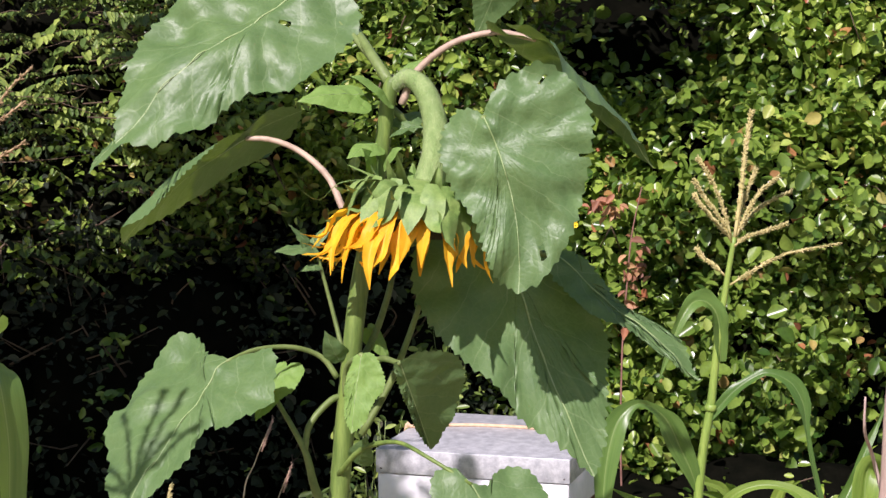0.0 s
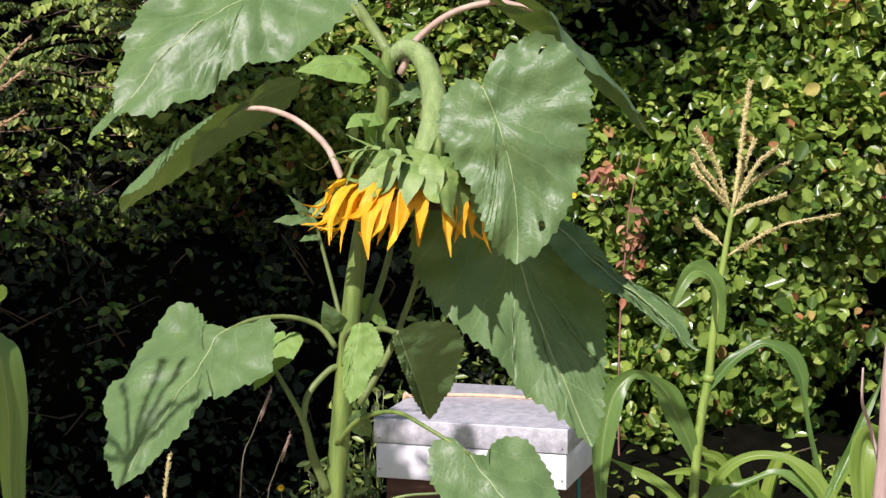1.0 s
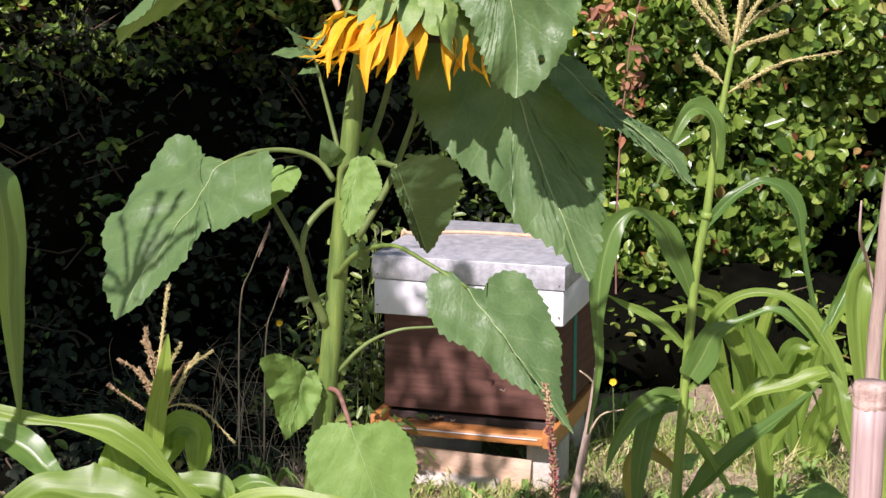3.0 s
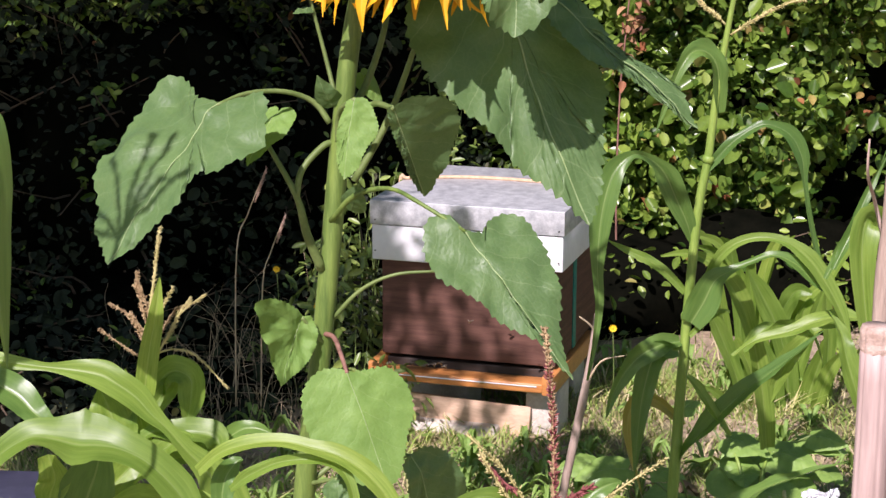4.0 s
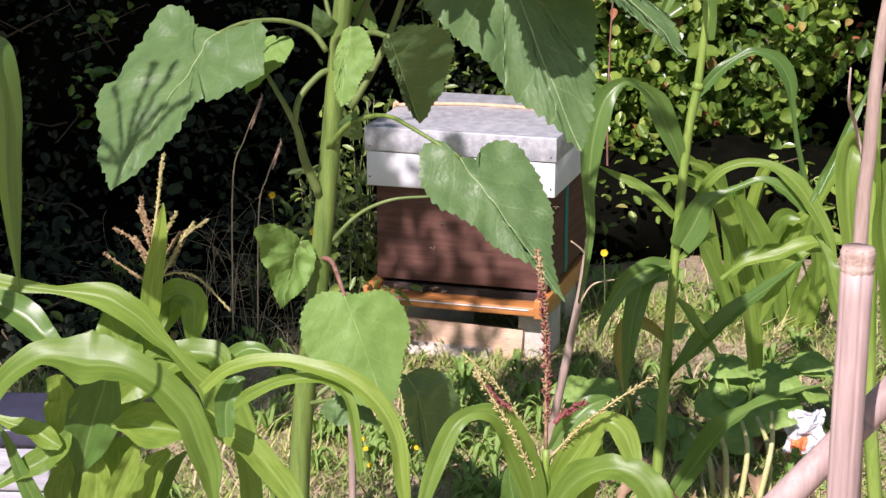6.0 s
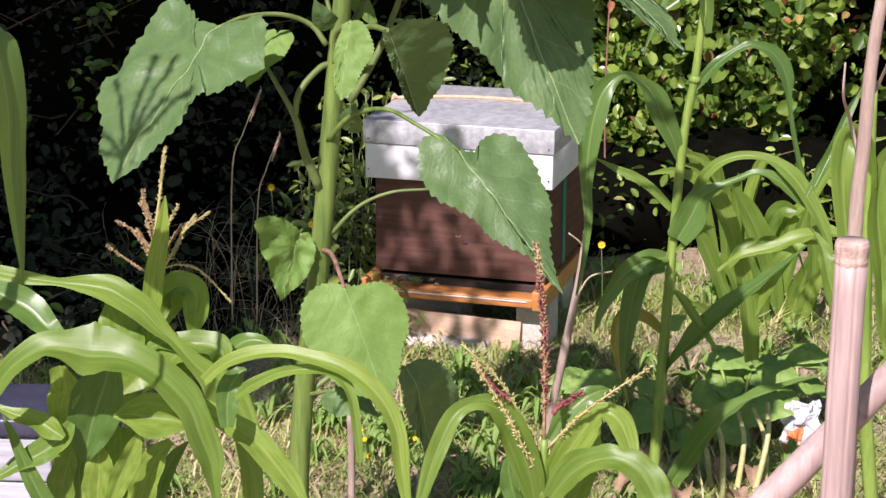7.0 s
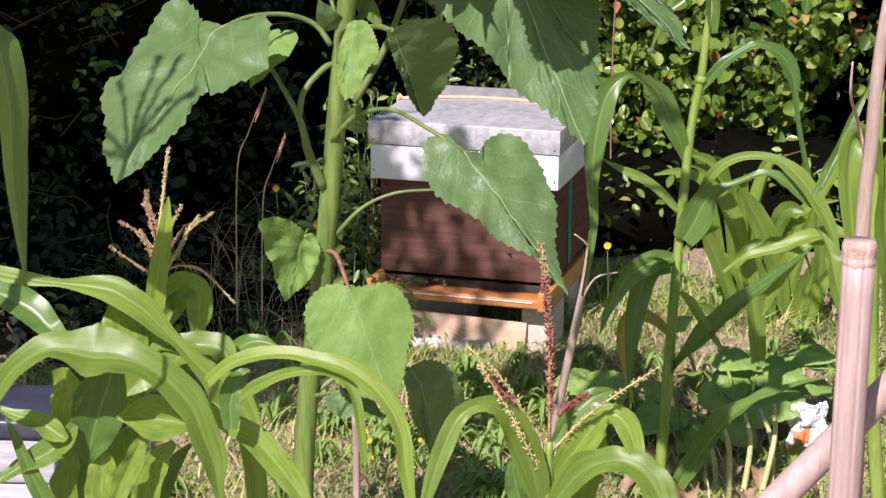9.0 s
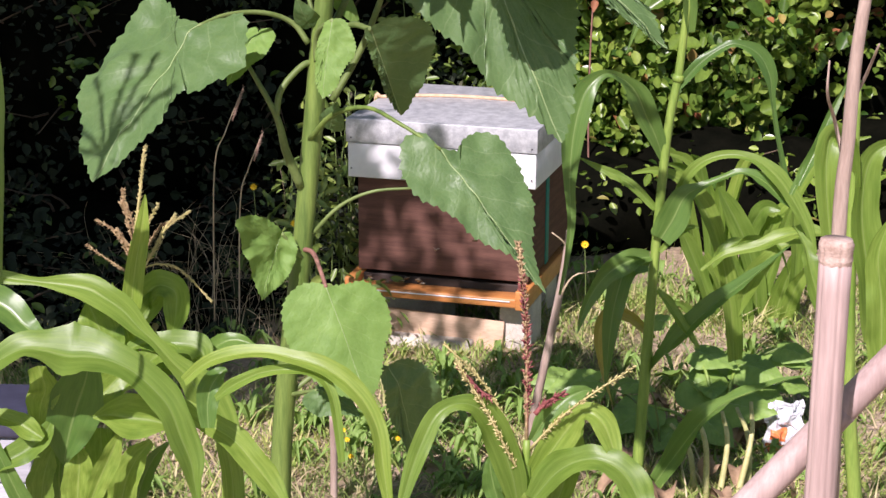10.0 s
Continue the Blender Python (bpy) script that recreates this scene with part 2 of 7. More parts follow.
M_PALESTEM = plain("yellowing_stem", (0.34, 0.34, 0.12), (0.58, 0.54, 0.26), 30, 0.6)
# near-black base colour paints shade into the hedges' inner blobs
M_SHADE_CORE = plain("hedge_shade_black", (0.0025, 0.003, 0.002), (0.006, 0.006, 0.004), 12, 0.95, spec=0.0)
M_TWIG = plain("brown_twig", (0.07, 0.05, 0.03), (0.15, 0.10, 0.065), 30, 0.8)
M_GRASS = foliage_material("grass_blade", [(0.0, (0.17, 0.26, 0.055)), (0.55, (0.32, 0.42, 0.10)), (0.75, (0.48, 0.45, 0.20)), (1.0, (0.68, 0.56, 0.36))], 0.6, 0.25)
M_STRAW = plain("dry_straw", (0.40, 0.31, 0.19), (0.62, 0.50, 0.34), 40, 0.85)
M_SEEDHEAD = plain("pinkish_seed_head", (0.34, 0.20, 0.15), (0.52, 0.36, 0.28), 80, 0.9)
M_WEED = leaf_material("weed_leaf", (0.16, 0.275, 0.055), (0.27, 0.41, 0.095), (0.26, 0.36, 0.12), rough=0.5)
M_DEADLEAF = plain("dead_leaf", (0.20, 0.12, 0.07), (0.40, 0.28, 0.17), 20, 0.8)
M_YELLOW = plain("yellow_floret", (0.80, 0.50, 0.01), (0.90, 0.62, 0.03), 90, 0.7)
M_PAPER = plain("crumpled_white_packet", (0.55, 0.55, 0.58), (0.74, 0.74, 0.77), 20, 0.4)
M_PACKET_RED = plain("orange_packet_print", (0.60, 0.16, 0.05), (0.75, 0.24, 0.08), 30, 0.45)

# ground: dry soil with straw, moss and gravel
_m, _n2, _l2, _b2 = mat_new("dry_ground")
_v = object_coords(_n2, _l2)
_a = noise_tex(_n2, _l2, 3.0, 6, _v)
_f = noise_tex(_n2, _l2, 60, 4, _v, 0.7)
_c = ramp(_n2, _l2, _a, [(0.32, (0.16, 0.155, 0.07)), (0.5, (0.34, 0.26, 0.17)), (0.7, (0.53, 0.41, 0.30))])
_c = mix_col(_n2, _l2, 0.6, _c, ramp(_n2, _l2, _f, [(0.3, (0.15, 0.15, 0.15)), (0.7, (0.8, 0.8, 0.8))]), "OVERLAY")
_l2.new(_c, _b2.inputs["Base Color"])
_b2.inputs["Roughness"].default_value = 0.95
bump(_n2, _l2, _b2, _f, 0.8, 0.015)
M_GROUND = _m


# ---- building helpers ----
def part(name, bm, material, parent, label=""):
    """Links a bmesh as one mesh object under a thing or a part."""
    me = bpy.data.meshes.new(name)
    if isinstance(bm, bmesh.types.BMesh):
        bm.to_mesh(me)
        bm.free()
    else:
        me = bm
    for p in me.polygons:
        p.use_smooth = True
    if material and not me.materials:
        me.materials.append(material)
    ob = new(name, me)
    if parent:
        ob.parent = parent
    return tagged(ob, label)


def thing(name, place, label, category, group=""):
    ob = new(name)
    ob.empty_display_size = 0.05
    ob.location = place
    return tagged(ob, label, category, group)


def glide(pts, steps):
    """A smooth line through the points."""
    p = [Vector(q) for q in pts]
    if len(p) == 2:
        return [p[0].lerp(p[1], i / steps) for i in range(steps + 1)]
    p = [p[0] * 2 - p[1]] + p + [p[-1] * 2 - p[-2]]
    out = []
    n = len(p) - 3
    for i in range(steps + 1):
        s = i / steps * n
        k = min(int(s), n - 1)
        u = s - k
        a, b, c, d = p[k:k + 4]
        out.append(0.5 * ((2 * b) + (c - a) * u + (2 * a - 5 * b + 4 * c - d) * u * u + (3 * b - a - 3 * c + d) * u ** 3))
    return out


def tube(bm, pts, radii, steps=12, seg=8, origin=(0, 0, 0), ridge=0.0):
    """A round stem along the points, with radii spread along it and closed ends."""
    line = [q - Vector(origin) for q in glide(pts, steps)]
    rings = []
    side = None
    for i, q in enumerate(line):
        t = (line[min(i + 1, len(line) - 1)] - line[max(i - 1, 0)]).normalized()
        if side is None:
            side = t.orthogonal().normalized()
        side = (side - t * side.dot(t)).normalized()
        up = t.cross(side)
        s = i / (len(line) - 1) * (len(radii) - 1)
        k = min(int(s), len(radii) - 2)
        r = radii[k] + (radii[k + 1] - radii[k]) * (s - k)
        rings.append([bm.verts.new(q + (side * math.cos(a) + up * math.sin(a)) * r * (1 + ridge * (j % 2)))
                      for j, a in enumerate(2 * math.pi * j / seg for j in range(seg))])
    for a, b in zip(rings, rings[1:]):
        for j in range(seg):
            bm.faces.new((a[j], a[(j + 1) % seg], b[(j + 1) % seg], b[j]))
    bm.faces.new(rings[0][::-1])
    bm.faces.new(rings[-1])
    return bm


def stem(name, parent, pts, radii, material, steps=12, seg=8, label="", ridge=0.0, origin=None):
    o = parent.location if origin is None and parent else (origin or (0, 0, 0))
    return part(name, tube(bmesh.new(), pts, radii, steps, seg, o, ridge), material, parent, label)


def box(bm, lo, hi, bevel=0.003):
    """A board with softened edges."""
    r = bmesh.ops.create_cube(bm, size=1.0)
    lo, hi = Vector(lo), Vector(hi)
    for v in r["verts"]:
        v.co = Vector([lo[i] + (hi[i] - lo[i]) * (v.co[i] + 0.5) for i in range(3)])
    if bevel:
        es = list({e for v in r["verts"] for e in v.link_edges})
        bmesh.ops.bevel(bm, geom=es, offset=bevel, segments=2, affect="EDGES", profile=0.6)
    return bm


def flat(ob):
    for p in ob.data.polygons:
        p.use_smooth = False
    return ob


HEART = [(0.0, 0.0), (-0.07, 0.10), (-0.10, 0.22), (-0.06, 0.36), (0.05, 0.46), (0.20, 0.50), (0.38, 0.46),
         (0.56, 0.36), (0.72, 0.24), (0.86, 0.115), (1.0, 0.0)]


def heart_side(back, n):
    """Half the outline of a heart-shaped leaf, from the notch to the tip."""
    pts = [Vector((a * back / 0.10 if a < 0 else a, b, 0)) for a, b in HEART]
    return glide(pts, n)


def shaped_side(pts, n):
    """Half the outline of a leaf of its own shape, in even steps from the notch to the tip."""
    line = glide([(0, 0, 0)] + [(a, b, 0) for a, b in pts] + [(1, 0, 0)], n * 3)
    run = np.concatenate([[0], np.cumsum([(q - p).length for p, q in zip(line, line[1:])])])
    even = np.linspace(0, run[-1], n + 1)
    return [Vector((x, y, 0)) for x, y in zip(np.interp(even, run, [q.x for q in line]), np.interp(even, run, [q.y for q in line]))]


def leaf_surface(droop, fold, wave, seed, curl=0.0, roll=(0.0, 0.0), bow=0.0, roll_from=0.03):
    off = Vector((seed * 3.7, seed * 1.3, 0))

    def place(a, b):
        k = droop if abs(droop) > 1e-3 else 1e-3
        ph = k * a
        x, z = math.sin(ph) / k, -(1 - math.cos(ph)) / k
        up = -fold * abs(b) ** 1.3 * 1.4 - curl * max(0, abs(b) - 0.22) ** 2 * 6
        side_roll = roll[0] if b > 0 else roll[1]
        if side_roll:
            up -= side_roll * max(0.0, abs(b) - roll_from) * min(1.0, max(0.0, (a + 0.02) / 0.16))
        up += wave * 0.07 * noise.noise(Vector((a * 3.1, b * 3.6, 0)) + off) + wave * 0.035 * noise.noise(Vector((a * 9, b * 9, 3)) + off)
        up += 0.004 * wave * abs(math.sin((a - 0.95 * abs(b)) * 6.5 * math.pi))
        b += bow * 4 * a * (1 - a) if 0 < a < 1 else 0.0
        return Vector((x + math.sin(ph) * up, b, z + math.cos(ph) * up))
    return place


def broad_leaf(parent, base, tip, normal, left=1.0, right=1.0, back=0.12, droop=0.5, fold=0.25, wave=1.0, curl=0.0,
               material=None, petiole=(), petiole_r=(0.006, 0.004), petiole_material=None, teeth=25, tooth=0.014, label="", holes=(), roll=(0.0, 0.0), bow=0.0, shape=(None, None), roll_from=0.03):
    """One serrated heart-shaped leaf from base to tip; normal: the way its upper face looks; left and right: how wide the halves are; shape: a half's own outline."""
    base, tip = Vector(base), Vector(tip)
    seed = abs(base.x * 7.7 + tip.z * 13.1) % 5 + 0.1
    place = leaf_surface(droop, fold, wave, seed, curl, roll, bow, roll_from)
    chord = place(1, 0) - place(0, 0)
    size = (tip - base).length / chord.length
    y0 = Vector((0, 1, 0))
    a_loc = chord.normalized()
    n_loc = a_loc.cross(y0).normalized()
    a_w = (tip - base).normalized()
    n_w = Vector(normal)
    n_w = (n_w - a_w * n_w.dot(a_w)).normalized()
    b_w = n_w.cross(a_w)
    turn = Matrix((a_w, b_w, n_w)).transposed() @ Matrix((a_loc, y0, n_loc))
    n_side = teeth * 4
    rnd = random.Random(int(seed * 1000))
    outline = []
    backs = back if isinstance(back, tuple) else (back, back)
    for sgn, wide, bk, own in ((1, left, backs[0], shape[0]), (-1, right, backs[1], shape[1])):
        side = shaped_side([(a, sgn * b) for a, b in own], n_side) if own else heart_side(bk, n_side)
        wide = 1.0 if own else wide
        for i, q in enumerate(side):
            j = i % 4
            d = (side[min(i + 1, n_side)] - side[max(i - 1, 0)])
            nrm = Vector((d.y, -d.x, 0)) * -1
            if nrm.length > 0:
                nrm.normalize()
            amp = tooth * (-0.1, 0.3, 0.7, 1.05)[j] * min(1, i / 8) * min(1, (n_side - i) / 6 + 0.1) * rnd.uniform(0.45, 1.4)
            p = q + nrm * amp
            outline.append((p.x, sgn * p.y * wide))
    half = n_side + 1
    loop = outline[:half] + outline[half:][::-1][1:-1]
    bm = bmesh.new()
    uvl = bm.loops.layers.uv.new("UVMap")
    rings = 9
    c0 = (0.20, 0.0)
    flat_of = {}

    def vert(a, b):
        v = bm.verts.new(turn @ (place(a, b)) * size)
        flat_of[v] = (a, b)
        return v
    centre = vert(*c0)
    grid = []
    for r in range(1, rings + 1):
        s = r / rings
        grid.append([vert(c0[0] + (a - c0[0]) * s, c0[1] + (b - c0[1]) * s) for a, b in loop])
    m = len(loop)
    eaten = [(Vector(h[:2]), h[2]) for h in holes]

    def face(vs):
        mid = Vector((sum(flat_of[v][0] for v in vs) / len(vs), sum(flat_of[v][1] for v in vs) / len(vs)))
        if any((mid - h).length < r for h, r in eaten):
            return
        f = bm.faces.new(vs)
        for lp in f.loops:
            lp[uvl].uv = flat_of[lp.vert]
    for j in range(m):
        face((centre, grid[0][(j + 1) % m], grid[0][j]))
        for r in range(rings - 1):
            face((grid[r][j], grid[r][(j + 1) % m], grid[r + 1][(j + 1) % m], grid[r + 1][j]))
    o = parent.location
    leaf = part("leaf", bm, material or M_SUNLEAF, parent, label)
    leaf.location = base - o
    rib = [turn @ (place(i / 22, 0.0) + Vector((0, 0, 0.0008))) * size for i in range(22)]
    part("midrib", tube(bmesh.new(), rib, (0.0040 * size, 0.0028 * size, 0.0010 * size), 42, 6), M_MIDRIB, leaf)
    if petiole:
        pts = [Vector(q) - base for q in petiole] + [turn @ place(0.02, 0) * size]
        part("petiole", tube(bmesh.new(), pts, petiole_r, 16, 8), petiole_material or M_PETIOLE, leaf)
    return leaf


def ribbon_mesh(pts, wide, face_to, steps=26, vee=0.42, wavy=0.60, seed=1, twist=0.0, round_base=0.38, taper=1.8, sway=0.0):
    """A long blade along the points, with one width or a width at each of them, a sunken midrib and waved edges."""
    line = glide(pts, steps)
    bm = bmesh.new()
    uvl = bm.loops.layers.uv.new("UVMap")
    rows, flat_of = [], {}
    cross = (-1, -0.6, -0.2, 0, 0.2, 0.6, 1)
    spans = glide([Vector((0, 0, a)) for a in wide], steps) if isinstance(wide, tuple) else None
    side = None
    for i, q in enumerate(line):
        s = i / steps
        t = (line[min(i + 1, steps)] - line[max(i - 1, 0)]).normalized()
        n = Vector(face_to)
        sd = t.cross(n)
        if sd.length < 0.2 and side is not None:
            sd = side - t * side.dot(t)
        sd.normalize()
        if side is not None:
            if sd.dot(side) < 0:
                sd = -sd
            sd = (sd * 0.5 + side * 0.5)
            sd = (sd - t * sd.dot(t)).normalized()
        side = sd
        up = sd.cross(t)
        if twist or sway:
            a = twist * s + sway * noise.noise(Vector((s * 3.2 + seed * 2.3, seed * 1.7, 4.0)))
            sd, up = sd * math.cos(a) + up * math.sin(a), up * math.cos(a) - sd * math.sin(a)
        if spans:
            w = max(0.0006, spans[i].z * 0.5) * (1 + 0.05 * noise.noise(Vector((s * 5, seed, 9.0))))
        else:
            w = wide * 0.5 * min(1, round_base + s * 2.2) * max(0.0, 1 - (s ** (taper + 0.6) if sway else max(0, (s - 0.35) / 0.65) ** taper)) * (1 + 0.10 * noise.noise(Vector((s * 5, seed, 9.0)))) + 0.0006
        row = []
        for c in cross:
            h = vee * w * abs(c) ** 0.8 + wavy * w * c * c * noise.noise(Vector((s * 8 + seed * 5, c * 1.6, seed))) + 0.25 * wavy * w * abs(c) ** 3 * noise.noise(Vector((s * 26 + seed * 3, c * 2.0, seed)))
            v = bm.verts.new(q + sd * (c * w) + up * h)
            flat_of[v] = (s * 4, c * 0.5)
            row.append(v)
        rows.append(row)
    for a, b in zip(rows, rows[1:]):
        for j in range(len(cross) - 1):
            f = bm.faces.new((a[j], a[j + 1], b[j + 1], b[j]))
            for lp in f.loops:
                lp[uvl].uv = flat_of[lp.vert]
    return bm


def blade(parent, pts, wide, face_to=(0, -0.6, 0.8), material=None, name="blade", label="", **kw):
    o = Vector(parent.location)
    seed = abs(pts[0][0] * 11 + pts[-1][2] * 7) + 0.3
    known = isinstance(wide, tuple)
    kw.setdefault("twist", 0.0 if known else 0.9 * math.sin(seed * 12.9))
    kw.setdefault("sway", 0.5 if known else 0.75)
    kw.setdefault("vee", 0.40 if known else 0.55)
    kw.setdefault("wavy", 0.45 if known else 0.60)
    bm = ribbon_mesh([Vector(p) - o for p in pts], wide, face_to, seed=seed, **kw)
    return part(name, bm, material or M_BLADE, parent, label)


def tassel_branch(parent, pts, r, material, seed, name="tassel_branch", grains=46, label="", thick=1.0):
    """A tassel spike: a thin axis set with small hanging spikelets."""
    o = Vector(parent.location)
    line = [Vector(p) - o for p in pts]
    bm = tube(bmesh.new(), line, (r, r * 0.5), 10, 5)
    rnd = random.Random(seed)
    fine = glide(line, 60)
    for g in range(grains):
        k = rnd.randint(8, 59)
        q = fine[k]
        t = (fine[k] - fine[k - 1]).normalized()
        d = Vector((rnd.uniform(-1, 1), rnd.uniform(-1, 1), rnd.uniform(-1, 1)))
        d = (d - t * d.dot(t)).normalized()
        ax = (d * 0.55 + t * rnd.uniform(0.5, 1.2) + Vector((0, 0, -0.25))).normalized()
        ln, w = rnd.uniform(0.006, 0.011) * thick, rnd.uniform(0.0009, 0.0017) * thick
        s1 = ax.orthogonal().normalized()
        s2 = ax.cross(s1)
        a, b = bm.verts.new(q + d * r * 0.5), bm.verts.new(q + ax * ln)
        mid = [bm.verts.new(q + ax * ln * 0.5 + (s1 * math.cos(x) + s2 * math.sin(x)) * w) for x in (0, 2.1, 4.2)]
        for i in range(3):
            bm.faces.new((a, mid[i], mid[(i + 1) % 3]))
            bm.faces.new((b, mid[(i + 1) % 3], mid[i]))
    return part(name, bm, material, parent, label)


def mesh_of(name, verts, faces, material):
    me = bpy.data.meshes.new(name)
    me.from_pydata(np.asarray(verts).tolist(), [], np.asarray(faces).tolist())
    me.materials.append(material)
    return me


# ---- ground ----
def ground_height(x, y):
    near = max(0.0, 1 - abs(y - 4.5) / 6)
    return near * (0.030 * noise.noise(Vector((x * 1.1, y * 1.1, 0.0))) + 0.012 * noise.noise(Vector((x * 5, y * 5, 2.0))))


def build_ground():
    xs = np.concatenate([np.linspace(-60, -3.2, 12), np.linspace(-3, 3, 61), np.linspace(3.2, 60, 12)])
    ys = np.concatenate([np.linspace(-50, -1, 10), np.linspace(-0.5, 8, 86), np.linspace(8.5, 90, 14)])
    verts = [(x, y, ground_height(x, y)) for y in ys for x in xs]
    w = len(xs)
    faces = [(j * w + i, j * w + i + 1, (j + 1) * w + i + 1, (j + 1) * w + i) for j in range(len(ys) - 1) for i in range(w - 1)]
    me = mesh_of("ground", verts, faces, M_GROUND)
    for p in me.polygons:
        p.use_smooth = True
    tagged(new("ground", me), "dry allotment soil with straw, moss and thin grass", "ground", kind="structure")


build_ground()


# ---- leaves in bulk ----
def leaf_cloud(rng, pos, out, size, aspect, up=0.45, scatter=0.7, fold=0.5, droop=0.0, jit=1.0, lead=0.5):
    """Small folded oval leaves, one island each: verts and faces."""
    n = len(pos)
    nrm = out * 0.6 + np.array([0, 0, up]) + rng.normal(0, scatter, (n, 3)) * 0.6
    nrm /= np.linalg.norm(nrm, axis=1)[:, None]
    ax = rng.normal(0, jit, (n, 3)) + out * lead + np.array([0, 0, -droop])
    ax -= nrm * np.sum(ax * nrm, axis=1)[:, None]
    ax /= np.linalg.norm(ax, axis=1)[:, None]
    sd = np.cross(nrm, ax)
    ln = (size * np.clip(rng.lognormal(-0.10, 0.30, n), 0.45, 1.7))[:, None]
    w = ln * aspect
    h = w * fold
    shape = [(0, 0, 0), (0.14, 0.27, 0.6), (0.38, 0.47, 1), (0.66, 0.42, 1), (0.88, 0.22, 0.5), (1.0, 0, -0.2), (0.88, -0.22, 0.5), (0.66, -0.42, 1), (0.38, -0.47, 1), (0.14, -0.27, 0.6)]
    v = np.stack([pos + ax * ln * a + sd * w * b + nrm * h * c * 0.5 for a, b, c in shape], 1).reshape(-1, 3)
    k = (np.arange(n) * 10)[:, None]
    f = np.concatenate([k + np.array([0, 1, 2, 3, 4, 5]), k + np.array([0, 5, 6, 7, 8, 9])], 0)
    return v, f


def clump_points(rng, centre, radii, n, front=0.45):
    """Places and outward ways on the shell of an uneven clump, thin at its back."""
    d = rng.normal(0, 1, (n * 3, 3))
    d /= np.linalg.norm(d, axis=1)[:, None]
    d = d[d[:, 1] < front][:n]
    lump = 1 + 0.22 * np.sin(d[:, 0] * 7 + centre[0] * 9) * np.sin(d[:, 2] * 8 + centre[2] * 5) + 0.12 * np.sin(d[:, 0] * 17 + d[:, 2] * 13)
    r = (1 - 0.38 * rng.random(len(d)) ** 2.2) * lump
    p = np.array(centre) + d * np.array(radii) * r[:, None]
    # gather the leaves into tufts, so that gaps open between them
    k = max(4, len(p) // 16)
    own = np.arange(len(p)) % k
    spread = rng.normal(0, 1, p.shape) * np.array((0.050, 0.035, 0.038))
    p = np.where((np.arange(len(p)) % 5 == 0)[:, None], p, p[own] + spread)
    return p, 0.5 * d + 0.5 * d[own]


def join_clouds(clouds):
    vs, fs, o = [], [], 0
    for v, f in clouds:
        vs.append(v)
        fs.append(f + o)
        o += len(v)
    return np.concatenate(vs), np.concatenate(fs)


def twig_mesh(rng, roots, tips, r0=0.006, bend=0.12):
    bm = bmesh.new()
    for a, b in zip(roots, tips):
        a, b = Vector(a), Vector(b)
        m = a.lerp(b, 0.5) + Vector(rng.normal(0, bend, 3)) * (b - a).length
        tube(bm, [a, m, b], (r0, r0 * 0.6, r0 * 0.25), 5, 4)
    return bm


def build_hedge(name, label, clumps, leaf_size, aspect, material, seed, twigs=60, front=0.45, scatter=0.7, core_back=0.25, more=1.0, core_size=0.64):
    """A hedge: shrub stems, near-black cores that stand in for inner shade, and leaves in uneven clumps."""
    rng = np.random.default_rng(seed)
    c0 = clumps[0]
    hedge = thing(name, (c0[0], c0[1] + 0.4, 0), label, "hedge")
    hedge["kind"] = "stuff"
    off = np.array(hedge.location)
    clouds, bm = [], bmesh.new()
    roots, tips = [], []
    for (x, y, z, rx, ry, rz, n) in clumps:
        p, d = clump_points(rng, (x, y, z), (rx, ry, rz), int(n * more), front)
        clouds.append(leaf_cloud(rng, p - off, d, np.full(len(p), leaf_size), aspect, scatter=scatter))
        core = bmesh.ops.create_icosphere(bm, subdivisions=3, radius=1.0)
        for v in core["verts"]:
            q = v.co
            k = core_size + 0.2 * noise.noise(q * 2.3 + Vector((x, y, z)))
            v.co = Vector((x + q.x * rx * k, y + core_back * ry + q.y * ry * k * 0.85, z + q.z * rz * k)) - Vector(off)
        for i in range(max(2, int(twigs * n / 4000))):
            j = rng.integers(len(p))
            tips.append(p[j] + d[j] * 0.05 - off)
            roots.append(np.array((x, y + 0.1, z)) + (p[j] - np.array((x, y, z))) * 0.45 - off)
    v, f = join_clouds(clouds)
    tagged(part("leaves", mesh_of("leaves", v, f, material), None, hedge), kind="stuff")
    part("painted_shade_core", bm, M_SHADE_CORE, hedge)
    tagged(part("branching", twig_mesh(rng, roots, tips), M_TWIG, hedge), kind="stuff")
    return hedge


# right: tall thicket with round leaves, lit from top to foot
right_clumps = [
    (1.05, 6.55, 1.10, 0.55, 0.50, 0.40, 2600), (0.55, 6.60, 0.80, 0.42, 0.45, 0.42, 2200), (0.98, 6.50, 0.62, 0.32, 0.45, 0.36, 1800),
    (0.72, 6.55, 0.46, 0.42, 0.42, 0.26, 1700), (1.55, 6.65, 1.55, 0.50, 0.45, 0.42, 1900), (1.22, 6.75, 1.62, 0.36, 0.40, 0.34, 1500),
    (1.75, 7.10, 0.85, 0.42, 0.45, 0.50, 300), (0.30, 6.75, 0.50, 0.36, 0.40, 0.34, 1300),
    (0.42, 6.95, 1.22, 0.36, 0.40, 0.30, 900), (1.30, 6.90, 2.10, 0.70, 0.50, 0.40, 1500), (2.40, 6.9, 1.2, 0.6, 0.5, 1.2, 1500),
    # clump at z 2.14: out of view, added to shade a gap below
    (1.45, 6.75, 0.28, 0.45, 0.40, 0.28, 350), (0.26, 6.22, 2.14, 0.42, 0.42, 0.28, 1500), (0.62, 7.10, 1.50, 0.36, 0.30, 0.30, 160),
]
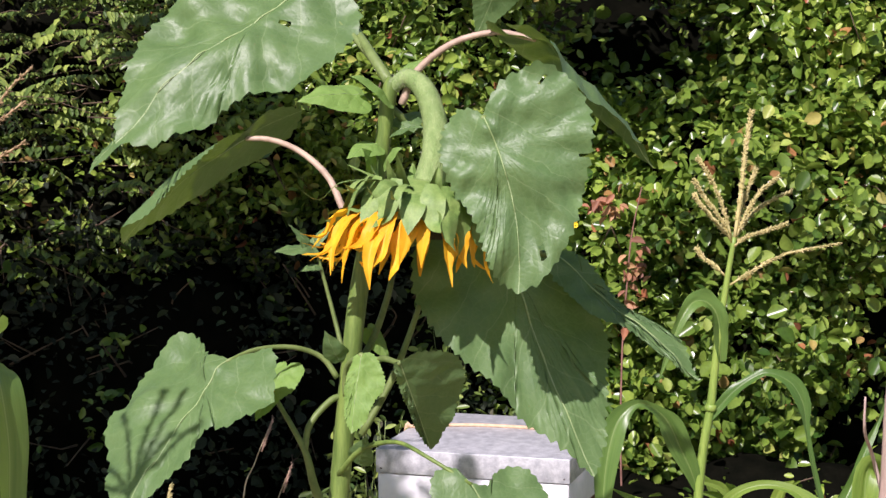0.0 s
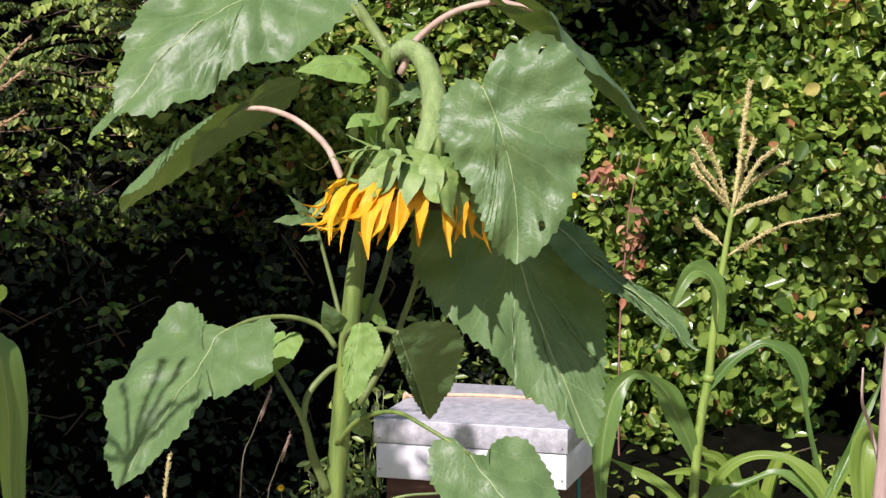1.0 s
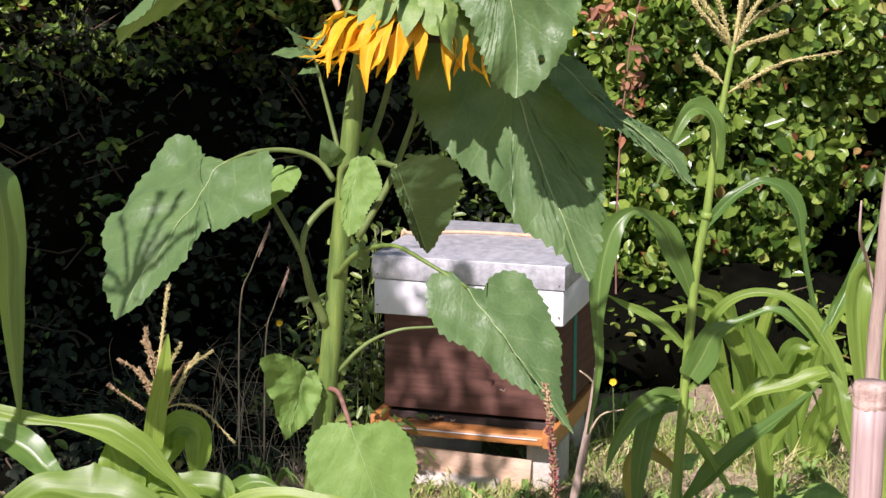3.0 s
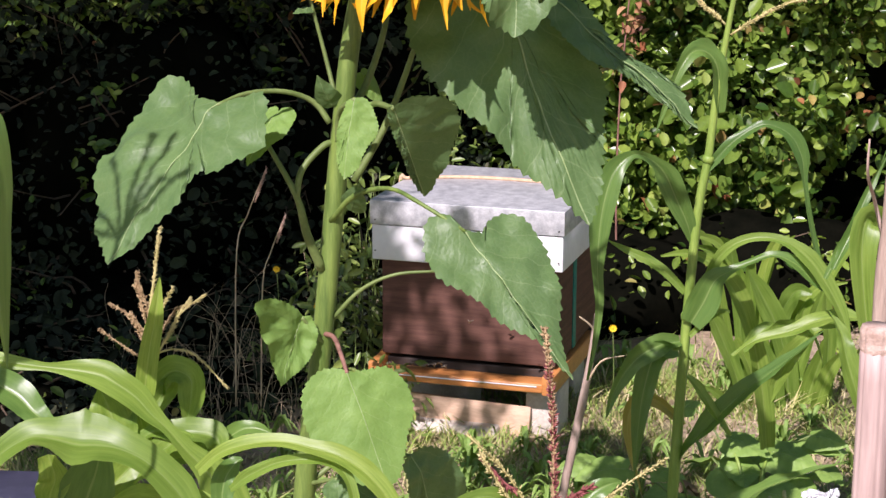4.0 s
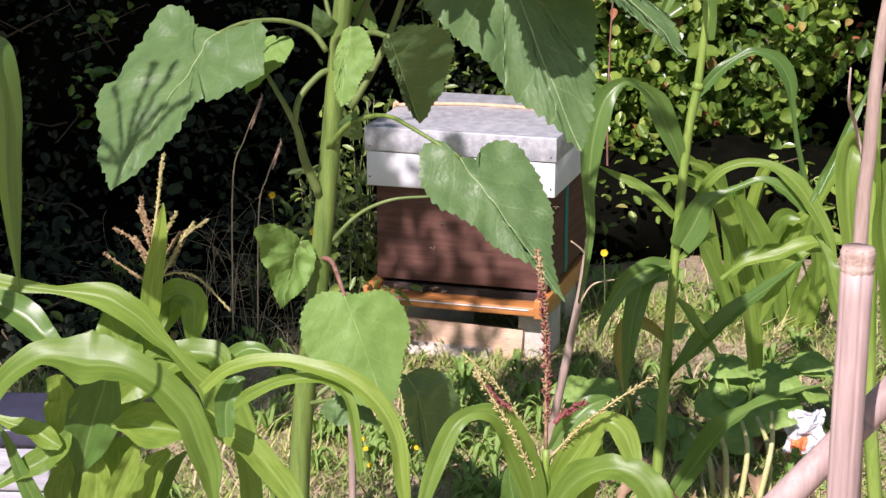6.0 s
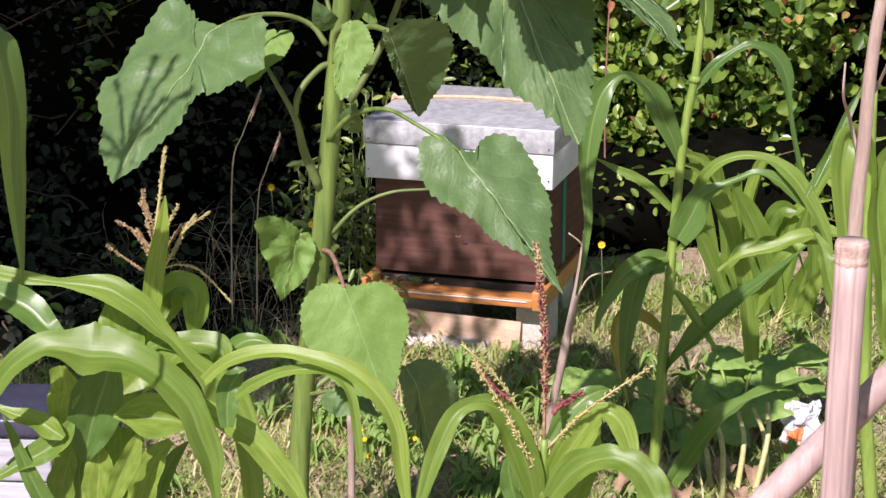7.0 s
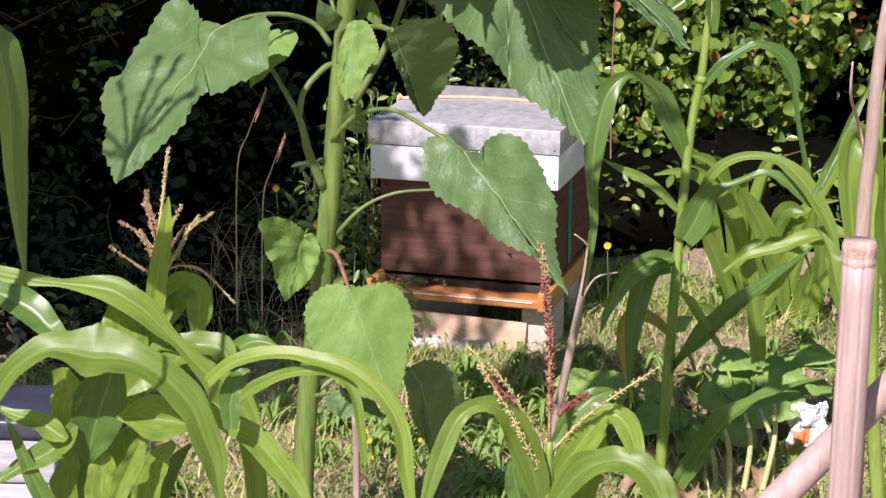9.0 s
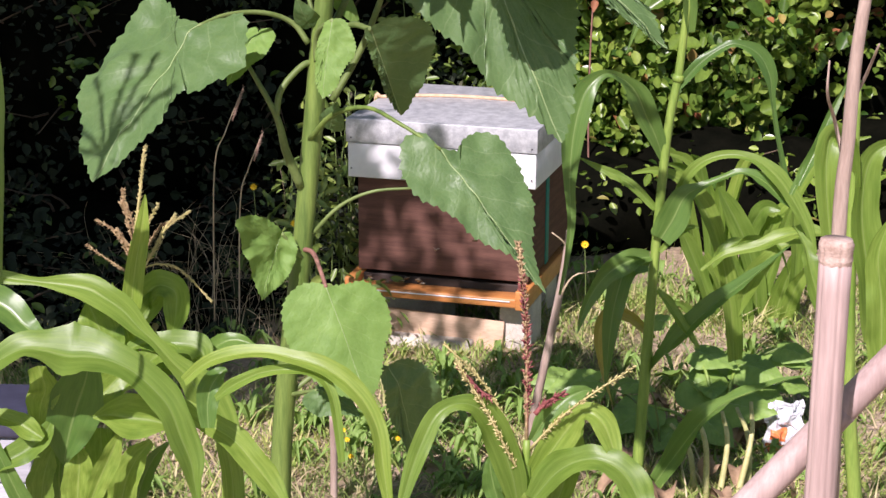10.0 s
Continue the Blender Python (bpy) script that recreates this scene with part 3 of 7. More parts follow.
build_hedge("hedge", "sunlit green thicket of round glossy leaves with brown twigs", right_clumps, 0.042, 0.76, M_HEDGE, 11, more=2.1, scatter=0.70)
# middle and left: upper growth leans out over a deep shaded hollow
mid_clumps = [
    (-0.22, 6.35, 1.42, 0.42, 0.42, 0.30, 2200), (0.04, 6.50, 1.68, 0.34, 0.42, 0.28, 1500), (-0.62, 6.25, 1.36, 0.40, 0.42, 0.28, 1700),
    (-0.55, 6.40, 1.75, 0.50, 0.45, 0.30, 1500), (-0.4, 6.6, 2.15, 0.8, 0.5, 0.3, 1200),
]
build_hedge("hedge", "green overhanging hedge growth above a shaded hollow", mid_clumps, 0.036, 0.6, M_HEDGE, 12, more=1.6)
low_clumps = [
    # few leaves in the hollow, so the near-black cores read as shade
    (-1.55, 7.05, 0.40, 0.75, 0.35, 0.60, 100), (-0.55, 7.05, 0.40, 0.75, 0.35, 0.60, 100), (0.45, 7.15, 0.40, 0.75, 0.35, 0.60, 400), (1.4, 7.2, 0.4, 0.8, 0.35, 0.6, 300),
    (-0.30, 6.35, 0.50, 0.50, 0.40, 0.55, 150), (-0.95, 6.10, 0.45, 0.55, 0.45, 0.60, 130), (-1.60, 6.00, 0.50, 0.55, 0.45, 0.60, 120),
    (-0.12, 6.60, 0.98, 0.45, 0.30, 0.30, 900), (-0.65, 6.55, 0.95, 0.45, 0.30, 0.32, 900), (-1.25, 6.25, 1.05, 0.50, 0.35, 0.32, 1500),
    (0.20, 6.50, 0.40, 0.45, 0.40, 0.45, 1100), (-1.0, 7.3, 1.6, 1.3, 0.5, 0.8, 1500), (0.5, 7.7, 1.4, 1.2, 0.5, 1.0, 500), (1.6, 7.6, 1.0, 1.0, 0.5, 1.2, 900),
    (-2.4, 6.6, 1.0, 0.6, 0.6, 1.1, 1200), (0.52, 6.00, 0.08, 0.42, 0.36, 0.24, 170), (1.02, 6.02, 0.10, 0.45, 0.36, 0.26, 240), (1.55, 6.05, 0.12, 0.42, 0.36, 0.30, 240), (-0.90, 5.60, 0.06, 0.50, 0.40, 0.17, 110), (-0.40, 5.75, 0.05, 0.42, 0.35, 0.15, 110), (-1.40, 5.45, 0.06, 0.50, 0.45, 0.17, 110), (-0.66, 5.20, 0.0, 0.42, 0.25, 0.10, 110), (-1.15, 5.00, 0.0, 0.42, 0.25, 0.10, 110),
]
build_hedge("hedge", "deep green hedge foot over near-black cores that stand in for shade", low_clumps, 0.034, 0.60, M_HEDGE, 13, core_size=0.84)
# leaves made dim by colour, to look deep in shade
shade_leaf_clumps = [(x, y - 0.03, z, rx, ry, rz, 1300) for (x, y, z, rx, ry, rz, n) in low_clumps[:3] + low_clumps[4:10] + low_clumps[18:]]
build_hedge("hedge", "hedge leaves and stems in the hollow, darkened by colour for its shade", shade_leaf_clumps, 0.031, 0.70, M_SHADE_LEAF, 14, twigs=110, core_size=0.80)


def build_spray_shrub():
    """Shrub at the left: arching twigs with paired narrow leaflets."""
    rng = np.random.default_rng(21)
    shrub = thing("shrub", (-1.45, 6.3, 0), "light green arching shrub with small paired leaflets", "shrub")
    off = np.array(shrub.location)
    clouds, roots, tips = [], [], []
    for k in range(210):
        root = np.array((rng.uniform(-2.0, -0.95), rng.uniform(5.85, 6.45), rng.uniform(0.85, 1.95)))
        if root[2] < 1.3 and k % 2:
            continue
        way = np.array((rng.uniform(0.1, 1.1), rng.uniform(-0.8, -0.1), rng.uniform(-0.15, 0.50)))
        way /= np.linalg.norm(way)
        ln = rng.uniform(0.28, 0.62)
        tip = root + way * ln + np.array((0, 0, -0.10 * ln))
        roots.append(root - off)
        tips.append(tip - off)
        m = 44
        s = np.linspace(0.15, 1.0, m)[:, None]
        pos = root + (tip - root) * s + np.array((0, 0, 0.03)) * (s * (1 - s) * 4)
        side = np.cross(way, (0, 0, 1.0))
        side /= np.linalg.norm(side)
        sg = np.where(np.arange(m) % 2 == 0, 1, -1)[:, None]
        out = side * sg + way * 0.6
        c = leaf_cloud(rng, pos - off, out * 1.2, np.full(m, 0.036) * (1.15 - 0.5 * s[:, 0]), 0.44, up=0.9, scatter=0.3, jit=0.22, lead=1.0)
        clouds.append(c)
    v, f = join_clouds(clouds)
    tagged(part("foliage", mesh_of("foliage", v, f, M_SPRAY), None, shrub), kind="stuff")
    tagged(part("branching", twig_mesh(rng, roots, tips, 0.0028, 0.05), M_TWIG, shrub), kind="stuff")
    # near-black core, its colour standing in for shade between the sprays
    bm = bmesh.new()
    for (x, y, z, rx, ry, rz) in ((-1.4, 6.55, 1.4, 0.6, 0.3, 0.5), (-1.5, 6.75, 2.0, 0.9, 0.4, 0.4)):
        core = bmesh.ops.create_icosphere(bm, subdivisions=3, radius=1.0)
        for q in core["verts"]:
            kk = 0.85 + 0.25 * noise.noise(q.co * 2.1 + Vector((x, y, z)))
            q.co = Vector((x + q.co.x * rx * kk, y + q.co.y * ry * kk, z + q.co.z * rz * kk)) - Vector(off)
    part("painted_shade_core", bm, M_SHADE_CORE, shrub)


build_spray_shrub()


def build_shade_tree():
    """Unseen tree, added for shade; its branches reach over the plot from the left."""
    rng = np.random.default_rng(31)
    tree = thing("tree", (-2.685, 3.63, 0), "unseen young tree added for shade, reaching over the plot with small green leaves", "tree")
    bm = bmesh.new()
    tube(bm, [(0, 0, 0), (0.05, 0.02, 1.2), (0.0, 0.0, 2.2), (0.2, -0.05, 3.2)], (0.09, 0.075, 0.05, 0.02), 10, 8)
    ends = [(1.1, -0.6, 2.6), (1.78, -0.86, 2.6), (1.2, 0.3, 2.7), (0.6, 0.4, 2.8), (-0.5, 0.7, 2.9), (0.7, -0.4, 2.6)]
    for e in ends:
        tube(bm, [(0.0, 0.0, 2.0), (e[0] * 0.5, e[1] * 0.5, 2.5), e], (0.035, 0.02, 0.006), 8, 6)
    part("trunk", bm, M_TWIG, tree)
    clouds = []
    for (x, y, z, r, n) in ((0.85, 0.38, 2.75, 0.28, 900), (1.30, 0.52, 2.75, 0.36, 1300), (1.72, 0.72, 2.75, 0.34, 1200), (1.50, 0.98, 2.75, 0.26, 600), (0.45, 0.35, 2.75, 0.28, 700), (1.02, -1.32, 2.6, 0.40, 1000), (1.1, -0.62, 2.6, 0.45, 1100), (1.0, 0.05, 2.6, 0.42, 1100), (-0.6, 0.1, 3.0, 0.7, 500), (0.6, 0.2, 2.6, 0.5, 1000), (0.55, -0.5, 2.65, 0.5, 1000), (1.2, 0.30, 2.6, 0.36, 700),):
        d = rng.normal(0, 1, (n, 3))
        d /= np.linalg.norm(d, axis=1)[:, None]
        clouds.append(leaf_cloud(rng, np.array((x, y, z)) + d * np.array((r, r, r * 0.6)) * rng.random((n, 1)) ** 0.5, d, np.full(n, 0.08), 0.6))
    # the thin outer branch: leaves in small bunches, placed to dapple the hive
    for (x, y, z, spread, bunches) in ((1.74, -0.88, 2.6, 0.12, 40), (1.66, -0.66, 2.6, 0.05, 10), (1.62, -0.88, 2.70, 0.075, 9), (1.62, -0.88, 2.92, 0.065, 5)):
        for k in range(bunches):
            c = np.array((x, y, z)) + rng.normal(0, 1, 3) * np.array((spread, spread, spread * 0.75))
            m = 5 if x > 1.65 else 12
            d = rng.normal(0, 1, (m, 3))
            d /= np.linalg.norm(d, axis=1)[:, None]
            clouds.append(leaf_cloud(rng, c + d * 0.026, d, np.full(m, 0.054), 0.6))
    v, f = join_clouds(clouds)
    tagged(part("crown", mesh_of("crown", v, f, M_HEDGE), None, tree), kind="stuff")


build_shade_tree()


# ---- beehive ----
def build_hive():
    """National hive: metal-capped white roof, brown box, pine floor with landing board, on plywood and blocks."""
    hive = thing("beehive", (-0.170, 4.97, 0.0), "brown wooden beehive with a white zinc-capped roof on concrete blocks", "beehive")
    hive.rotation_euler = (0, 0, radians(-17.0))
    W, zt = 0.50, 0.603
    zr, zb = zt - 0.154, zt - 0.154 - 0.250
    roof = part("roof", box(bmesh.new(), (0.002, 0.002, zr), (W - 0.002, W - 0.002, zt - 0.064), 0.003), M_WHITE, hive, "white painted roof box")
    cap = box(bmesh.new(), (-0.002, -0.002, zt - 0.062), (W + 0.002, W + 0.002, zt), 0.002)
    part("roof_cover", cap, M_ZINC, roof, "dull zinc sheet folded over the roof")
    for x, z in ((0.012, zt - 0.05), (0.012, zt - 0.13), (W - 0.012, zt - 0.05), (W - 0.012, zt - 0.13)):
        bm = bmesh.new()
        r = bmesh.ops.create_cone(bm, cap_ends=True, segments=8, radius1=0.0022, radius2=0.0018, depth=0.002)
        for v in r["verts"]:
            v.co = Vector((x + v.co.x, -0.0025 - v.co.z, z + v.co.y))
        part("nail", bm, M_GAP_BROWN, roof)
    body = flat(part("brood_box", box(bmesh.new(), (0.022, 0.022, zb), (W - 0.022, W - 0.022, zr + 0.02), 0.003), M_BROWN, hive, "brown stained wooden box"))
    part("side_strap", box(bmesh.new(), (W - 0.022, 0.20, zb), (W - 0.019, 0.232, zr), 0.0008), M_STRAP, body, "turquoise hive strap")
    zl = zb - 0.010
    floor = part("hive_floor", box(bmesh.new(), (0.018, 0.03, zl - 0.055), (W - 0.018, W - 0.02, zl - 0.001), 0.003), M_GAP_BROWN, hive, "entrance floor, its colour darkened for the shade of the gap")
    board = bmesh.new()
    box(board, (0.012, -0.035, zl - 0.044), (W - 0.040, 0.030, zl - 0.020), 0.004)
    part("landing_board", board, M_ORANGE, floor, "varnished pine landing board")
    # white strip paints the highlight along the landing board's front edge
    part("painted_edge_highlight", box(bmesh.new(), (0.045, -0.0375, zl - 0.0285), (W - 0.055, -0.0345, zl - 0.0255), 0.0008), M_WHITE, floor, "white strip standing in for the highlight on the board's edge")
    for x in (0.004, W - 0.041):
        part("side_rail", box(bmesh.new(), (x, -0.040, zl - 0.048), (x + 0.030, 0.42, zl + 0.002), 0.003), M_ORANGE, floor, "varnished pine rail")
    # dark strip standing in for the shade of the entrance gap
    part("entrance_gap_strip", box(bmesh.new(), (0.020, 0.110, zl - 0.018), (W - 0.03, 0.122, zl + 0.009), 0.001), M_GAP_BROWN, floor)
    ply = part("ramp_board", box(bmesh.new(), (0.0, 0.0, 0.0), (0.36, 0.012, 0.078), 0.002), M_PLY, hive, "bare plywood board leaning under the floor")
    ply.matrix_local = pose(0.055, 0.004, 0.026, -10, 2.0, 0)
    for x, y, wx in ((0.015, 0.16, 0.20), (0.40, 0.03, 0.085), (0.05, 0.36, 0.40)):
        part("block", box(bmesh.new(), (x, y, -0.03), (x + wx, y + 0.12, zl - 0.054), 0.006), M_BLOCK, hive, "pale concrete block")
    part("block", box(bmesh.new(), (-0.01, -0.03, -0.03), (0.34, 0.05, 0.04), 0.008), M_BLOCK, hive, "pale concrete block")
    stay = bmesh.new()
    tube(stay, [(0.004, 0.27, zt + 0.004), (0.15, 0.33, zt + 0.004), (0.32, 0.335, zt + 0.004), (W, 0.30, zt + 0.004)], (0.0048, 0.0048), 24, 8)
    tube(stay, [(0.004, 0.27, zt + 0.004), (-0.009, 0.268, zt - 0.005), (-0.010, 0.26, zt - 0.20)], (0.0048, 0.0048), 10, 8)
    part("rope", stay, M_ROPE, hive, "tan rope tied over the roof")
    return hive


hive = build_hive()


def build_second_hive():
    """Pale hive of lapped boards with a dark roof, beside the maize."""
    box_hive = thing("beehive", (-1.135, 3.32, 0), "pale grey boarded beehive with a dark blue roof", "beehive")
    box_hive.rotation_euler = (0, 0, radians(-4))
    z = 0.035
    for i in range(4):
        part("board", box(bmesh.new(), (0, -0.004 * (i % 2), z), (0.46, 0.17, z + 0.083), 0.005), M_GREYBOARD, box_hive)
        z += 0.086
    part("roof", box(bmesh.new(), (-0.012, -0.012, z), (0.472, 0.182, z + 0.036), 0.008), M_SLATE, box_hive, "dark blue felted roof")
    part("plinth", box(bmesh.new(), (0.03, 0.01, -0.02), (0.43, 0.16, 0.04), 0.006), M_BLOCK, box_hive)
    part("entrance_block", box(bmesh.new(), (0.30, -0.018, 0.17), (0.43, -0.005, 0.20), 0.002), M_ORANGE, box_hive, "orange pine block")


build_second_hive()


# ---- sunflower ----
def build_sunflower():
    base = (-0.224, 3.060, 0.279)
    sf = thing("sunflower", (base[0], base[1], 0.0), "tall sunflower with a drooping yellow head and large serrated leaves", "sunflower")
    o = Vector(sf.location)
    line = [(base[0] - 0.005, base[1], 0.0), base, (-0.218, 3.060, 0.441), (-0.204, 3.060, 0.598), (-0.183, 3.060, 0.752), (-0.163, 3.060, 0.948), (-0.148, 3.060, 1.102),
            (-0.133, 3.060, 1.235), (-0.112, 3.060, 1.358), (-0.096, 3.060, 1.453), (-0.081, 3.050, 1.557), (-0.073, 3.050, 1.583)]
    stem("stalk", sf, line, (0.0165, 0.0170, 0.0165, 0.016, 0.0155, 0.015, 0.0145, 0.014, 0.0125, 0.0115, 0.0112, 0.0105), M_STALK, 90, 24, ridge=0.06)
    stem("neck", sf, [(-0.076, 3.050, 1.570), (-0.052, 3.040, 1.585), (-0.026, 3.020, 1.566), (-0.011, 3.000, 1.520), (-0.011, 2.980, 1.475), (-0.020, 2.970, 1.429)],
         (0.010, 0.013, 0.016, 0.018, 0.019, 0.023), M_NECK, 64, 30, "downy pale green bent neck", ridge=0.05)
    # down on the neck and the upper stalk
    hair = bmesh.new()
    rnd = random.Random(9)
    neck_line = glide([(-0.076, 3.050, 1.570), (-0.052, 3.040, 1.585), (-0.026, 3.020, 1.566), (-0.011, 3.000, 1.520), (-0.011, 2.980, 1.475), (-0.020, 2.970, 1.429)], 64)
    neck_r = (0.010, 0.013, 0.016, 0.018, 0.019, 0.023)
    for i in range(2600):
        k = rnd.randint(1, 63)
        s = k / 64 * 5
        j = min(int(s), 4)
        r = neck_r[j] + (neck_r[j + 1] - neck_r[j]) * (s - j)
        t = (neck_line[k + 1] - neck_line[k - 1]).normalized()
        d = Vector((rnd.uniform(-1, 1), rnd.uniform(-1, 1), rnd.uniform(-1, 1)))
        d = (d - t * d.dot(t)).normalized()
        q = neck_line[k].lerp(neck_line[k + 1], rnd.random()) + d * r * 0.98 - o
        e = t.cross(d) * 0.0003
        hair.faces.new([hair.verts.new(p) for p in (q - e, q + e, q + d * rnd.uniform(0.002, 0.0055) + t * rnd.uniform(-0.001, 0.001))])
    tagged(part("down", hair, M_DOWN, sf, "fine pale down"), kind="stuff")
    # drooping head
    centre = Vector((-0.035, 2.960, 1.413))
    axis = Vector((-0.16, -0.10, -1.0)).normalized()
    u = Vector((1, 0, 0))
    u = (u - axis * u.dot(axis)).normalized()
    v = axis.cross(u)
    head = part("flower_head", tube(bmesh.new(), [centre - axis * 0.022 - o, centre - o, centre + axis * 0.018 - o, centre + axis * 0.040 - o],
                (0.024, 0.062, 0.086, 0.084), 10, 28), M_BRACT, sf, "green back of the drooping flower head")
    disc = bmesh.new()
    rnd = random.Random(5)
    tube(disc, [centre + axis * 0.036 - o, centre + axis * 0.052 - o], (0.080, 0.062), 3, 28)
    for i in range(420):
        r, a = 0.078 * math.sqrt(i / 420), i * 2.39996
        q = centre + axis * (0.042 + 0.010 * (1 - (r / 0.08) ** 2)) + (u * math.cos(a) + v * math.sin(a)) * r - o
        tube(disc, [q, q + axis * 0.012], (0.0028, 0.0016), 1, 4)
    part("disc", disc, M_DISC, head, "dark seed disc facing down")

    def ray(name, a, lift, ln, wide, out, mat, curlback, k):
        radial = u * math.cos(a) + v * math.sin(a)
        p0 = centre + axis * lift + radial * (0.080 + 0.004 * rnd.random())
        d1 = (radial * out + axis * (1 - out * 0.4)).normalized()
        sw = (u * -math.sin(a) + v * math.cos(a)) * rnd.uniform(-0.25, 0.25)
        p1 = p0 + (d1 + sw * 0.4) * ln * 0.33 + radial * 0.008
        p2 = p1 + (d1 * 0.7 + axis * 0.5 + sw).normalized() * ln * 0.36
        p3 = p2 + (axis * (0.9 - curlback) + radial * curlback + sw * 1.2).normalized() * ln * 0.34
        m = ribbon_mesh([q - o for q in (p0, p1, p2, p3)], wide, radial, steps=12, vee=rnd.uniform(0.15, 0.6) if name == "petal" else -0.12, wavy=0.5 if name == "petal" else 0.2, seed=k * 0.7 + 1, round_base=0.45,
                        twist=rnd.uniform(-0.7, 0.7), taper=1.15 if name == "petal" else 1.35)
        part(name, m, mat, head)
    for i in range(38):
        a = i * 2 * math.pi / 38 + rnd.uniform(-0.1, 0.1)
        leftish = max(0.0, -math.cos(a))
        if math.cos(a) > -0.1 and i % 2:
            continue
        ray("petal", a, 0.030 + 0.010 * (i % 2), rnd.uniform(0.060, 0.104) + 0.022 * leftish, rnd.uniform(0.016, 0.028), 0.18 + 0.45 * leftish + rnd.uniform(-0.14, 0.22), M_PETAL, rnd.uniform(-0.3, 0.6) + 0.35 * leftish, i)
    # crowded narrow petals on the side where the head tips
    for i in range(16):
        a = math.pi + rnd.uniform(-1.15, 1.15)
        ray("petal", a, rnd.uniform(0.024, 0.050), rnd.uniform(0.070, 0.115), rnd.uniform(0.015, 0.025), rnd.uniform(0.20, 0.85), M_PETAL, rnd.uniform(-0.2, 1.3), i + 200)
    for i in range(26):
        a = i * 2 * math.pi / 26 + rnd.uniform(-0.12, 0.12)
        ray("bract", a, -0.018 + 0.018 * (i % 2), rnd.uniform(0.062, 0.098), rnd.uniform(0.032, 0.048), rnd.uniform(0.10, 0.55), M_BRACT, rnd.uniform(-0.2, 0.9), i + 50)
    for i in range(12):
        a = rnd.uniform(0, 2 * math.pi)
        ray("bract", a, -0.012, rnd.uniform(0.070, 0.110), rnd.uniform(0.010, 0.018), rnd.uniform(1.0, 2.2), M_BRACT, rnd.uniform(1.0, 2.6), i + 90)
    for i in range(14):
        a = i * 2 * math.pi / 14 + rnd.uniform(-0.2, 0.2)
        radial = u * math.cos(a) + v * math.sin(a)
        p0 = centre - axis * 0.012 + radial * 0.045
        tip = p0 + radial * rnd.uniform(0.02, 0.07) - axis * rnd.uniform(0.01, 0.05)
        m = ribbon_mesh([p0 - o, p0 + radial * 0.02 - axis * 0.006 - o, tip - o], 0.022, radial, steps=8, vee=0.4, seed=i + 3, round_base=0.6)
        part("bract", m, M_BRACT, head)

    # large leaves
    broad_leaf(sf, (-0.237, 3.200, 1.716), (-0.505, 3.080, 1.489), (-0.15, -0.75, 0.62), droop=0.35, fold=0.10, wave=1.3, holes=((0.10, 0.10, 0.014), (0.12, 0.09, 0.012)),
               shape=(((-0.15, -0.01), (-0.19, 0.09), (-0.15, 0.26), (-0.05, 0.34), (0.08, 0.38), (0.23, 0.39), (0.36, 0.32), (0.51, 0.23), (0.64, 0.215), (0.78, 0.205), (0.90, 0.13)),
                      ((-0.05, -0.18), (0.03, -0.32), (0.20, -0.35), (0.39, -0.35), (0.57, -0.31), (0.70, -0.23), (0.86, -0.13))),
               petiole=((-0.078, 3.060, 1.574), (-0.107, 3.100, 1.617), (-0.136, 3.190, 1.656), (-0.158, 3.250, 1.686), (-0.196, 3.270, 1.722)), petiole_r=(0.009, 0.007, 0.005))
    broad_leaf(sf, (-0.304, 3.140, 1.492), (-0.490, 3.040, 1.335), (-0.60, 0.45, 0.65), droop=0.4, fold=0.0, wave=0.2, roll=(1.3, 0.0), roll_from=0.15,
               shape=(((0.05, 0.08), (0.14, 0.13), (0.37, 0.19), (0.62, 0.22), (0.86, 0.23), (0.97, 0.14)),
                      ((-0.10, 0.12), (-0.19, 0.13), (-0.30, 0.07), (-0.35, -0.03), (-0.25, -0.22), (-0.08, -0.30), (0.16, -0.26), (0.37, -0.27), (0.63, -0.20), (0.85, -0.08))),
               petiole=((-0.143, 3.050, 1.370), (-0.154, 3.060, 1.386), (-0.177, 3.080, 1.433), (-0.222, 3.110, 1.470), (-0.268, 3.130, 1.487)), petiole_r=(0.0062, 0.005, 0.0042), petiole_material=M_PETIOLE_RED)
    broad_leaf(sf, (0.058, 2.860, 1.536), (0.107, 2.820, 1.283), (-0.14, -0.88, 0.45), droop=0.25, fold=0.12, wave=1.6, bow=0.07, tooth=0.018,
               shape=(((-0.07, 0.05), (-0.15, 0.13), (-0.21, 0.25), (-0.21, 0.37), (-0.14, 0.48), (0.0, 0.55), (0.17, 0.53), (0.38, 0.44), (0.57, 0.36), (0.78, 0.26), (0.93, 0.14)),
                      ((-0.04, -0.05), (-0.05, -0.14), (0.03, -0.23), (0.19, -0.31), (0.37, -0.30), (0.56, -0.22), (0.71, -0.19), (0.89, -0.12))),
               petiole=((-0.080, 3.060, 1.540), (-0.030, 3.080, 1.500), (0.030, 2.980, 1.505)), petiole_r=(0.006, 0.005), holes=((0.33, 0.42, 0.020), (0.80, 0.13, 0.018), (-0.14, 0.37, 0.014), (-0.17, 0.22, 0.013)))
    broad_leaf(sf, (0.138, 3.020, 1.645), (0.335, 3.160, 1.440), (0.36, 0.38, 0.85), 0.40, 0.26, 0.22, 0.5, 0.15, 0.7, roll=(0.0, 1.2),
               petiole=((-0.061, 3.050, 1.544), (-0.041, 3.050, 1.591), (0.015, 3.040, 1.636), (0.083, 3.030, 1.653)), petiole_r=(0.0062, 0.005, 0.004), petiole_material=M_PETIOLE_RED)
